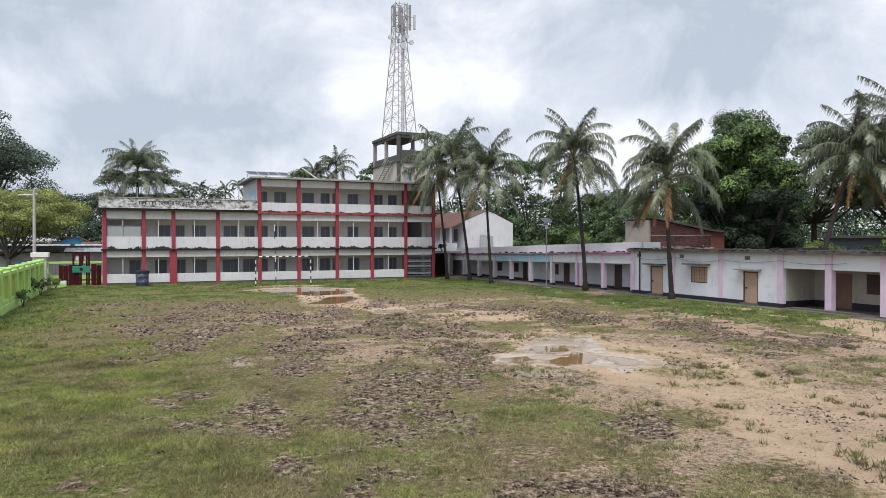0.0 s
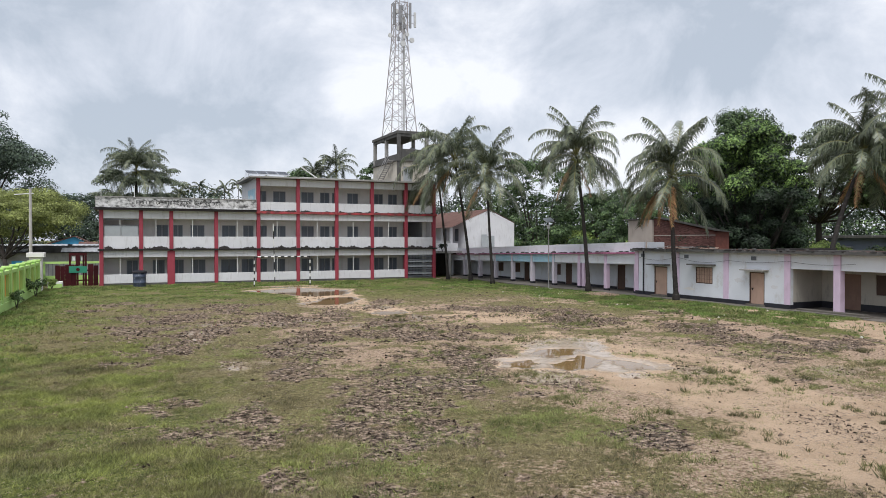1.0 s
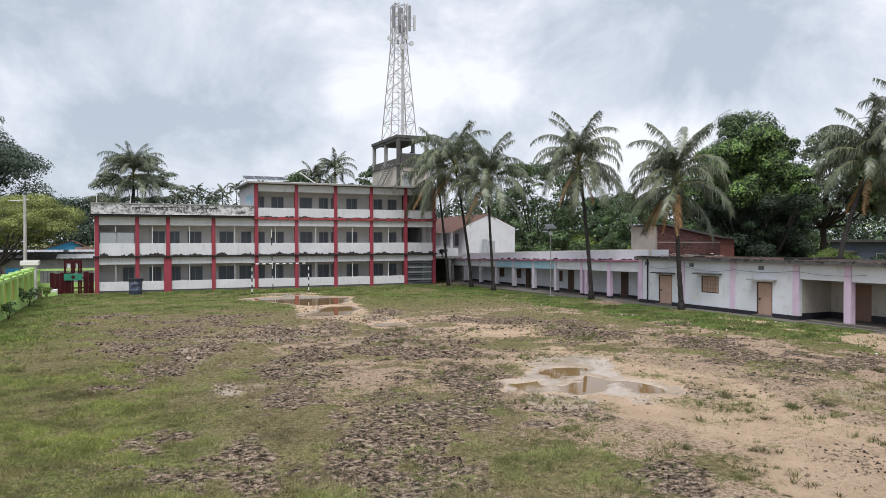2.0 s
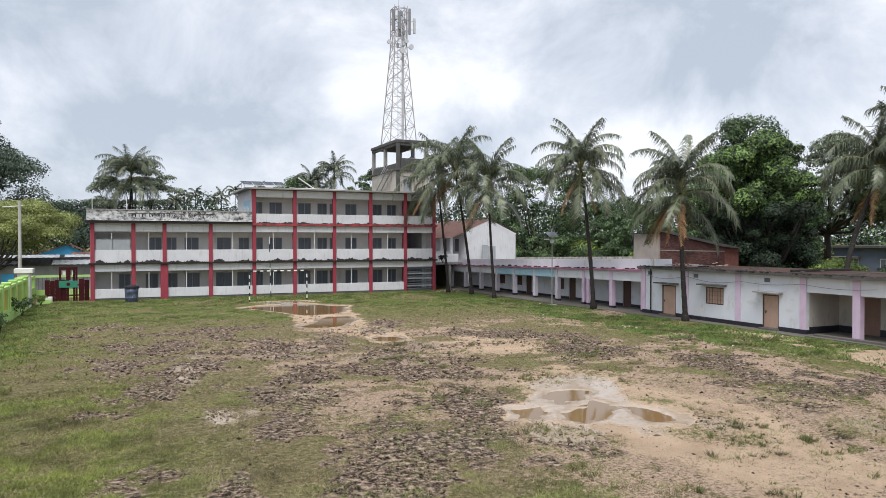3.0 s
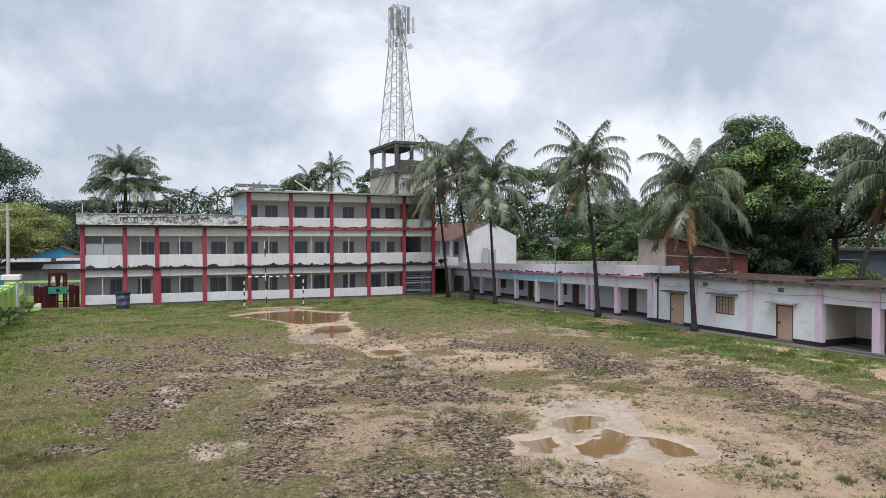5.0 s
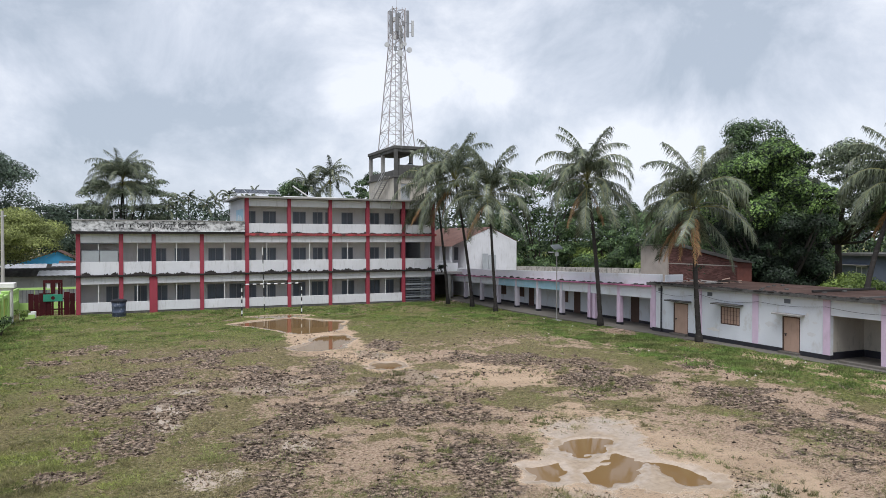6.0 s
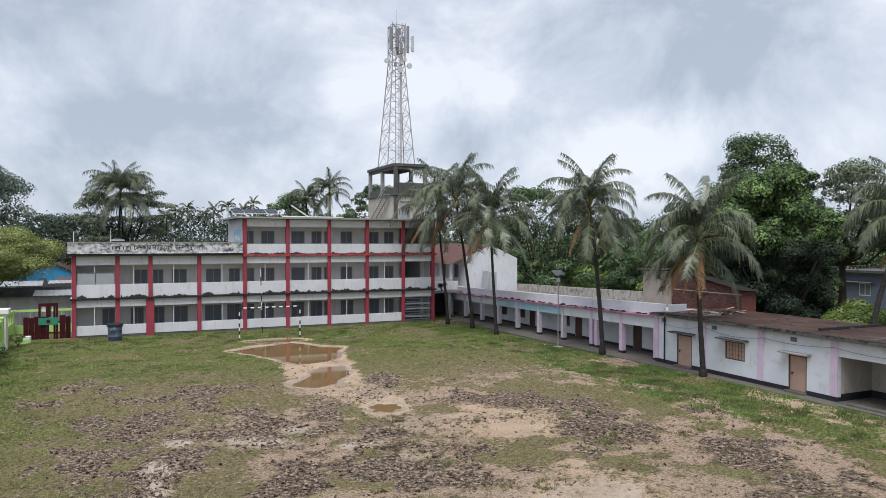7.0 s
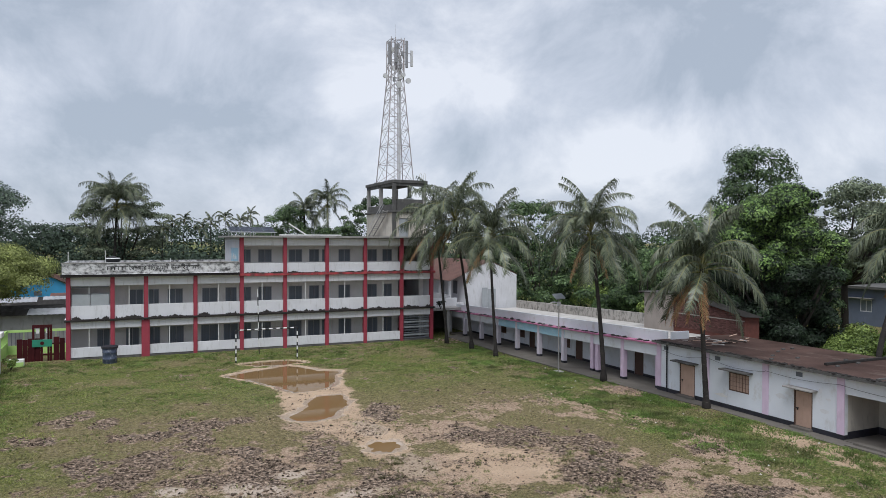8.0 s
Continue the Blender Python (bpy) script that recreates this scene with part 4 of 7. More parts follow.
    part("sheet_panel", boxes((0.48, PX[1] - 0.26, FY + 0.14, FY + 0.17, 4.36, 5.32)), M_PANEL, s, "grey sheet panel closing half an opening")
    part("sheet_frame", boxes((PX[0] + 0.26, PX[1] - 0.26, FY + 0.12, FY + 0.16, 5.32, 5.37), (PX[0] + 0.26, PX[1] - 0.26, FY + 0.12, FY + 0.16, 5.90, 5.96)), M_GRILLE, s)
    # collapsible steel gate at the stair
    g = part("steel_gate", boxes((28.8, 31.64, FY + 0.14, FY + 0.17, -0.1, -0.02), (28.8, 31.64, FY + 0.14, FY + 0.17, 2.34, 2.42)), M_STEELGREY, s, "grey slatted steel gate")
    for k in range(9):
        z = 0.06 + k * 0.26
        part("slat", boxes((28.82, 31.62, FY + 0.15, FY + 0.18, z, z + (0.17 if k in (1, 4, 6) else 0.09))), M_STEELGREY if k in (1, 4, 6) else M_GRILLE, g)
    for k in range(8):
        x = 29.0 + k * 0.36
        part("upright", boxes((x, x + 0.03, FY + 0.185, FY + 0.205, -0.05, 2.4)), M_GRILLE, g)
    # parapet round the two-storey roof
    p = part("roof_parapet", boxes((PX[0] - 0.45, PX[4] - 0.26, FY - 0.38, FY - 0.24, 7.02, 7.92)), M_DIRTY, s, "mould-blackened roof parapet with painted lettering")
    part("roof_parapet", boxes((PX[0] - 0.45, PX[0] - 0.31, FY - 0.24, FY + DEPTH, 7.02, 7.92)), M_DIRTY, s)
    part("roof_parapet", boxes((PX[0] - 0.31, PX[4] - 0.26, FY + DEPTH - 0.14, FY + DEPTH, 7.02, 7.92)), M_DIRTY, s)
    part("coping", boxes((PX[0] - 0.5, PX[4] - 0.26, FY - 0.43, FY - 0.19, 7.92, 8.0), bevel=0.015), M_CONC, s)
    bm = bmesh.new()
    moss_ledge(bm, PX[0] - 0.4, PX[4] - 0.4, 7.0, FY - 0.46, rng, 0.11)
    part("moss_crust", bm, M_DIRTY, s)
    # end of the upper storey: pale painted panel on the side wall
    part("mural", boxes((PX[4] - 0.215, PX[4] - 0.2, FY + 1.0, FY + 5.2, 7.9, 9.2)), M_BLUEP, s, "pale blue painted panel with white strokes")
    return s

# ---- long low block along the east side ----
RX = 35.27


def dz(y):
    """The old arcade has settled towards its far end."""
    return -0.02 * (y - 43.0)


def sheared(bm):
    for v in bm.verts:
        v.co.z += dz(v.co.y) * max(0.0, min(1.2, v.co.z / 3.0))
    return bm


ARC_Y = [42.75, 46.4, 50.0, 53.9, 57.6, 61.3, 64.8, 68.3, 72.0]


def build_arcade():
    rng = random.Random(5)
    a = thing("arcade_building", (38, 58, -0.2), "single-storey white school arcade with square pillars and pink ledge", "building")
    x = RX + 0.25
    for i, y in enumerate(ARC_Y):
        bm = boxes((x, x + 0.36, y - 0.17, y + 0.17, 0.18, 2.2), bevel=0.012)
        if i == 2:
            box(bm, x - 0.03, x + 0.36, y - 0.85, y - 0.52, 0.18, 2.2)
        part("pillar", sheared(bm), M_LILAC if i in (0, 1, 2) else M_LILACPALE, a, "lilac square pillar" if i in (0, 1, 2) else "pale lilac square pillar")
        if i:
            part("pilaster", sheared(boxes((x + 0.02, x + 0.057, y - 0.16, y + 0.16, 2.203, 2.985))), M_LILAC if i < 3 else M_LILACPALE, a, "lilac painted pilaster strip on the beam")
        bm = boxes((x - 0.01, x + 0.37, y - 0.18, y + 0.18, -0.35, 0.18))
        if i == 2:
            box(bm, x - 0.04, x + 0.37, y - 0.86, y - 0.51, -0.35, 0.18)
        part("pillar_base", sheared(bm), M_PLINTH, a, "black-painted pillar base")
    for i, (y0, y1) in enumerate(zip(ARC_Y, ARC_Y[1:] + [75.2])):
        blue = i in (3, 4, 5)
        part("beam", sheared(boxes((x + 0.06, x + 0.34, y0 - 0.2, y1 - 0.2, 2.2, 2.97), bevel=0.006)), M_BLUEP if blue else M_RWALL, a, "pale blue painted beam" if blue else "")
        part("pink_ledge", sheared(boxes((x - 0.22, x + 0.4, y0 - 0.2, y1 - 0.2, 2.99, 3.10), bevel=0.01)), M_PINK, a, "pink-painted ledge with peeling edge")
        bm = bmesh.new()
        prev = None
        n = 60
        for k in range(n + 1):
            y = y0 - 0.2 + (y1 - y0) * k / n
            h = max(0.006, 0.15 * (noise.noise((y * 1.7, 4.0, 2.0)) * 1.7 - 0.22 + 0.8 * rng.random() ** 2))
            v = [bm.verts.new((x + o, y, 3.09 + hh)) for o, hh in ((-0.16, 0), (-0.08, h), (0.12, h), (0.2, 0))]
            if prev:
                for j in range(3):
                    bm.faces.new((prev[j], v[j], v[j + 1], prev[j + 1]))
            prev = v
        part("moss_crust", sheared(bm), M_LEDGE, a)
        part("parapet", sheared(boxes((x + 0.52, x + 0.66, y0 - 0.35, y1 - 0.35, 3.02, 3.86), bevel=0.008)), M_RWALL, a)
    part("roof_slab", sheared(boxes((x + 0.4, 44.0, 42.2, 75.0, 2.93, 3.05))), M_CONC_L, a, "pale weathered flat roof")
    # rear wall with doors and windows
    rx = RX + 2.45
    holes, doors, windows = [], [], []
    for i, y in enumerate(ARC_Y[:-1]):
        ym = y + 1.0
        if i in (0, 1, 3, 5, 7):
            doors.append((ym - 0.75, ym + 0.25, i == 0))
            holes.append((ym - 0.75, ym + 0.25, 0.0, 2.05))
        if i in (3, 5, 6):
            windows.append((y + 2.05, y + 3.15))
            holes.append((y + 2.05, y + 3.15, 0.85, 1.95))
    part("rear_wall", sheared(holes_wall(bmesh.new(), "y", rx, rx + 0.2, 42.4, 75.0, 0.0, 2.95, holes)), M_RWALL, a, "white rear wall with flaking paint")
    lo = 42.4
    for d0, d1, is_open in sorted(doors) + [(75.0, 75.0, True)]:
        if d0 - lo > 0.05:
            part("plinth_band", sheared(boxes((rx - 0.02, rx, lo, d0, 0.0, 0.2))), M_PLINTH, a, "black-painted skirting band")
        lo = d1
        if not is_open:
            part("door", sheared(boxes((rx + 0.04, rx + 0.09, d0, d1, 0.0, 2.05))), M_BROWN, a, "dark brown wooden door")
    for w0, w1 in windows:
        w = part("window", sheared(boxes((rx + 0.02, rx + 0.12, w0, w1, 0.85, 0.91), (rx + 0.02, rx + 0.12, w0, w1, 1.89, 1.95), (rx + 0.02, rx + 0.12, w0, w0 + 0.06, 0.91, 1.89), (rx + 0.02, rx + 0.12, w1 - 0.06, w1, 0.91, 1.89))), M_BROWN, a, "brown shuttered window")
        for k in range(2):
            c0 = w0 + 0.06 + k * (w1 - w0 - 0.12) / 2
            part("shutter", sheared(boxes((rx + 0.05, rx + 0.08, c0 + 0.01, c0 + (w1 - w0 - 0.12) / 2 - 0.01, 0.92, 1.88))), M_BROWN, w)
    part("back_wall", sheared(boxes((43.8, 44.0, 42.4, 75.0, -0.2, 2.93))), M_RWALL, a)
    part("end_wall", boxes((rx + 0.2, 43.8, 74.8, 75.0, -0.8, 2.3)), M_RWALL, a)
    # floor takes the dark walkway colour to paint the verandah's shade
    part("floor_slab", sheared(boxes((RX - 0.1, 44.0, 42.4, 75.0, -0.4, -0.01))), M_APRON, a, "worn cement verandah floor, darkened as if in shade")
    # low old wall at the back of the roof
    part("rear_parapet", sheared(boxes((43.7, 43.95, 51.5, 75.0, 3.05, 4.0), bevel=0.01)), M_MOULD, a, "blackened weathered rear parapet")
    part("link_parapet", boxes((RX + 0.91, RX + 2.4, 42.05, 42.2, 3.1, 3.86)), M_RWALL, a)
    return a


NEAR_PIL = [42.25, 38.05, 33.72, 29.2, 26.1, 23.0, 19.9, 16.8, 13.7, 10.6, 7.5]


def build_low_block():
    b = thing("low_classroom_building", (38, 28, 0), "low white classroom building with lilac pilasters and brown flat roof", "building")
    holes = [(39.04, 40.37, 0.16, 2.15), (30.8, 31.92, 0.16, 2.08), (34.87, 36.35, 1.16, 2.24)]
    part("front_wall", holes_wall(bmesh.new(), "y", RX, RX + 0.22, 29.0, 42.4, 0.3, 3.22, holes), M_RWALL, b, "pale white front wall with flaking patches")
    lo = 29.0
    for d0, d1 in ((30.8, 31.92), (39.04, 40.37), (42.4, 42.4)):
        part("plinth_band", boxes((RX - 0.03, RX + 0.22, lo, d0, -0.2, 0.3)), M_PLINTH, b, "black-painted plinth")
        lo = d1
    for y in NEAR_PIL:
        if y > 29:
            part("pilaster", boxes((RX - 0.06, RX - 0.001, y - 0.2, y + 0.2, 0.3, 3.2), bevel=0.008), M_LILAC, b, "lilac-painted pilaster")
        else:
            part("pillar", boxes((RX - 0.06, RX + 0.32, y - 0.2, y + 0.2, 0.1, 3.2), bevel=0.01), M_LILAC, b, "lilac-painted square pillar")
            part("pillar_base", boxes((RX - 0.07, RX + 0.33, y - 0.21, y + 0.21, -0.2, 0.1)), M_PLINTH, b)
    for (d0, d1, zt) in ((39.04, 40.37, 2.15), (30.8, 31.92, 2.08)):
        fr = part("door_frame", boxes((RX + 0.02, RX + 0.12, d0, d0 + 0.07, 0.16, zt), (RX + 0.02, RX + 0.12, d1 - 0.07, d1, 0.16, zt), (RX + 0.02, RX + 0.12, d0 + 0.07, d1 - 0.07, zt - 0.07, zt)), M_BROWN, b, "brown door frame")
        d = part("door", boxes((RX + 0.05, RX + 0.09, d0 + 0.075, d1 - 0.075, 0.17, zt - 0.075), bevel=0.004), M_DOOR, b, "closed tan flush wooden door")
        part("latch", boxes((RX + 0.02, RX + 0.05, d1 - 0.28, d1 - 0.12, 1.08, 1.12), (RX + 0.015, RX + 0.05, d1 - 0.22, d1 - 0.18, 0.98, 1.12)), M_BLACK, d, "black iron latch")
        part("doorstep", boxes((RX - 0.3, RX + 0.2, d0 - 0.05, d1 + 0.05, -0.2, 0.155)), M_APRON, b)
        part("canopy", boxes((RX - 0.55, RX, d0 - 0.3, d1 + 0.3, zt + 0.09, zt + 0.17), bevel=0.01), M_CONC if d0 < 35 else M_DARKCONC, b, "thin weathered concrete canopy")
    w = part("window", boxes((RX + 0.03, RX + 0.12, 34.87, 36.35, 1.16, 1.22), (RX + 0.03, RX + 0.12, 34.87, 36.35, 2.18, 2.24), (RX + 0.03, RX + 0.12, 34.87, 34.93, 1.22, 2.18), (RX + 0.03, RX + 0.12, 36.29, 36.35, 1.22, 2.18)), M_BROWN, b, "wooden shuttered window with iron grille")
    for k in range(3):
        c0 = 34.93 + k * 0.453
        part("shutter", boxes((RX + 0.06, RX + 0.09, c0 + 0.01, c0 + 0.443, 1.225, 2.175)), M_DOOR, w)
    bm = bmesh.new()
    for z in (1.45, 1.72, 1.98):
        box(bm, RX + 0.035, RX + 0.05, 34.93, 36.29, z, z + 0.010)
    for k in range(1, 6):
        y = 34.93 + k * 0.2267
        box(bm, RX + 0.035, RX + 0.05, y, y + 0.009, 1.22, 2.18)
    part("grille", bm, M_BROWN, w)
    part("canopy", boxes((RX - 0.55, RX, 34.6, 36.65, 2.36, 2.44), bevel=0.01), M_DARKCONC, b, "thin weathered concrete canopy")
    # each ventilator is a plate; the opening's shade is its dark colour
    for y in (41.6, 37.2, 31.6):
        part("vent", boxes((RX - 0.012, RX - 0.002, y - 0.2, y + 0.2, 2.78, 3.02)), M_GRILLE, b, "small dark plate painted as a shaded ventilator opening")
    # open verandah towards the near end
    for y0, y1 in zip(NEAR_PIL[4:], NEAR_PIL[3:]):
        part("beam", boxes((RX + 0.02, RX + 0.26, y0 + 0.2, y1 - 0.2, 2.36, 3.22), bevel=0.006), M_RWALL, b)
    rx = RX + 2.6
    part("rear_wall", holes_wall(bmesh.new(), "y", rx, rx + 0.2, 6.0, 29.0, 0.08, 3.2, [(26.6, 27.8, 0.08, 2.1), (24.55, 25.75, 1.0, 2.1), (17.5, 18.7, 0.08, 2.1)]), M_STAIRHEAD, b, "stained cream verandah wall")
    part("side_wall", boxes((RX + 0.22, rx + 0.2, 29.0, 29.2, 0.08, 3.2)), M_STAIRHEAD, b)
    part("door", boxes((rx + 0.04, rx + 0.08, 26.62, 27.78, 0.09, 2.09)), M_DOORDARK, b, "closed reddish-brown wooden door")
    part("door", boxes((rx + 0.04, rx + 0.08, 17.52, 18.68, 0.09, 2.09)), M_DOORDARK, b, "closed reddish-brown wooden door")
    part("window", boxes((rx + 0.04, rx + 0.08, 24.57, 25.73, 1.01, 2.09)), M_BROWN, b, "brown shuttered window")
    part("plinth_band", boxes((rx - 0.02, rx, 6.0, 26.6, 0.08, 0.45), (rx - 0.02, rx, 27.8, 29.0, 0.08, 0.45), (RX + 0.22, rx - 0.02, 28.97, 29.0, 0.08, 0.45)), M_PLINTH, b)
    part("floor_slab", boxes((RX - 0.1, 41.6, 6.0, 29.0, -0.3, 0.08)), M_APRON, b, "grey cement verandah floor")
    part("back_wall", boxes((41.4, 41.6, 6.0, 42.2, -0.2, 3.2)), M_RWALL, b)
    part("end_wall", boxes((RX + 0.3, 41.4, 6.0, 6.2, 0.08, 3.2)), M_RWALL, b)
    part("step", boxes((RX - 0.85, RX - 0.11, 24.0, 28.4, -0.3, 0.10), (RX - 0.5, RX - 0.11, 24.2, 28.2, 0.10, 0.2)), M_APRON, b, "low cement entrance step")
    part("roof_slab", boxes((RX - 0.42, 41.9, 5.6, 42.5, 3.22, 3.36), bevel=0.015), M_ROOFDECK, b, "rusty brown flat concrete roof")
    part("roof_edge", boxes((RX - 0.445, RX - 0.423, 5.6, 42.5, 3.21, 3.375), bevel=0.006), M_DARKCONC, b, "blackened concrete roof edge")
    rng = random.Random(9)
    bm = bmesh.new()
    for k in range(260):
        yy, s = rng.uniform(22, 42.4), rng.uniform(0.03, 0.15)
        m = Matrix.Translation((RX - 0.40 + rng.uniform(0, 0.16), yy, 3.37)) @ Matrix.Diagonal((s, s * rng.uniform(1, 2.4), s * rng.uniform(0.3, 0.7), 1))
        bmesh.ops.create_icosphere(bm, subdivisions=1, radius=1, matrix=m)
    tagged(part("edge_moss", bm, M_LEDGE, b), "dark moss and soil crust along the roof edge", kind="stuff")
    part("roof_beam", boxes((36.6, 41.8, 31.0, 31.16, 3.37, 3.5), bevel=0.01), M_LEDGE, b, "blackened low kerb across the roof")
    for cy, cz, sy, sz in ((32.75, 1.5, 0.35, 0.16), (32.3, 1.75, 0.22, 0.10), (30.1, 1.25, 0.28, 0.12), (30.35, 2.25, 0.12, 0.16), (36.9, 0.75, 0.5, 0.12), (29.9, 1.9, 0.16, 0.08), (41.2, 1.4, 0.16, 0.2)):
        bm = bmesh.new()
        ring = [bm.verts.new((RX - 0.004, cy + sy * math.cos(k * 0.449) * rng.uniform(0.55, 1.15), cz + sz * math.sin(k * 0.449) * rng.uniform(0.55, 1.15))) for k in range(14)]
        bm.faces.new(ring[::-1])
        part("bare_patch", bm, M_WHITE if cz > 1 else M_CREAM, b, "flaked patch in the wall paint")
    part("roof_kerb", boxes((RX - 0.2, RX + 4.6, 27.2, 27.32, 3.36, 3.44)), M_DARKCONC, b)
    return b


def build_apron():
    pts = [(34.3, 6), (34.3, 24), (34.35, 31), (34.5, 36), (34.2, 41), (33.95, 48), (33.85, 55), (33.8, 62), (33.8, 73)]
    verts, faces = [], []
    for x, y in pts:
        z = 0.03 - 0.10 * max(0, y - 40) / 33
        verts += [(x, y, z - 0.35), (x, y, z), (RX + 0.2, y, z + 0.03)]
    for i in range(len(pts) - 1):
        k = 3 * i
        faces += [(k, k + 3, k + 4, k + 1), (k + 1, k + 4, k + 5, k + 2)]
    ob = raw("pavement", verts, faces, M_APRON)
    return tagged(ob, "worn cement walkway along the low classroom buildings", "walkway", kind="structure")


# ---- stair head, tower, roofs ----
def build_stair_head():
    s = thing("stair_tower", (30.4, 79, 10.34), "weathered rooftop stair tower with open concrete frame", "building")
    x0, x1, y0, y1, zb = 28.75, 32.5, 75.0, 83.6, 10.345
    part("wall", boxes((x0, x0 + 0.2, y0, y1, zb, 12.9)), M_STAIRHEAD, s, "stained cream plaster wall")
    part("wall", holes_wall(bmesh.new(), "x", y0, y0 + 0.2, x0 + 0.2, x1, zb, 12.9, [(29.4, 30.5, zb, 12.3)]), M_STAIRHEAD, s)
    part("wall", boxes((x1 - 0.2, x1, y0 + 0.2, y1, zb, 12.9)), M_STAIRHEAD, s)
    part("wall", boxes((x0 + 0.2, x1 - 0.2, y1 - 0.2, y1, zb, 12.9)), M_STAIRHEAD, s)
    part("door", boxes((29.42, 30.48, y0 + 0.08, y0 + 0.12, zb, 12.28)), M_PANEL, s, "grey-blue sheet door")
    part("floor_slab", boxes((x0 - 0.2, x1 + 0.2, y0 - 0.2, y1 + 0.2, 12.9, 13.12), bevel=0.02), M_DARKCONC, s)
    for x in (x0, x1 - 0.36):
        for y in (y0, (y0 + y1) / 2 - 0.2, y1 - 0.36):
            part("column", boxes((x, x + 0.36, y, y + 0.36, 13.12, 15.95), bevel=0.02), M_CONC, s, "stained concrete column")
    part("column", boxes((x0 - 0.12, x0 + 0.3, y0 - 0.12, y0 - 0.001, zb, 15.95)), M_DARKCONC, s)
    part("roof_slab", boxes((x0 - 0.12, x1 + 0.12, y0 - 0.12, y1 + 0.12, 16.0, 16.32), bevel=0.02), M_DARKCONC, s, "blackened thick concrete roof slab")
    part("beam", boxes((x0, x1, y0, y0 + 0.3, 15.7, 16.0), (x0, x0 + 0.3, y0 + 0.3, y1, 15.7, 16.0)), M_DARKCONC, s)
    part("parapet", boxes((x0 + 0.05, x0 + 0.17, y0 + 0.4, y1 - 0.4, 13.12, 13.75)), M_DARKCONC, s)
    part("parapet", boxes((x0 + 0.4, x1 - 0.4, y0 + 0.05, y0 + 0.17, 13.12, 14.3)), M_DARKCONC, s, "stained rooftop tank wall")
    # flight up the west side
    f = part("stair_string", bmesh.new(), M_CONC, s)
    bm = bmesh.new()
    a, c = Vector((x0 - 0.75, 80.8, zb)), Vector((x0 - 0.75, 76.0, 13.1))
    for off in (0, 0.55):
        tube(bm, [a + Vector((off, 0, 0)), c + Vector((off, 0, 0))], [0.07, 0.07], 4)
    bm.to_mesh(f.data)
    bm.free()
    for k in range(14):
        p = a.lerp(c, (k + 0.5) / 14)
        part("tread", boxes((p.x - 0.05, p.x + 0.6, p.y - 0.12, p.y + 0.12, p.z, p.z + 0.05)), M_CONC, f)
    part("handrail", bar(a + Vector((0, 0, 0.9)), c + Vector((0, 0, 0.9)), 0.035), M_GALV, f)
    part("handrail", bar(a + Vector((0, 0, 0.5)), c + Vector((0, 0, 0.5)), 0.03), M_GALV, f)
    return s


def build_water_tank():
    t = thing("water_tank", (31.0, 76.3, 14.3), "pale rooftop water tank under the concrete slab", "tank")
    bm = bmesh.new()
    tube(bm, [(31.0, 76.3, 13.12), (31.0, 76.3, 14.2), (31.0, 76.3, 14.45), (31.0, 76.3, 14.55)], [0.75, 0.75, 0.5, 0.2], 18)
    part("tank_body", bm, M_PANEL, t, smooth=True)
    part("lid", tube(bmesh.new(), [(31.0, 76.3, 14.55), (31.0, 76.3, 14.64)], [0.24, 0.22], 12), M_PLINTH, t)


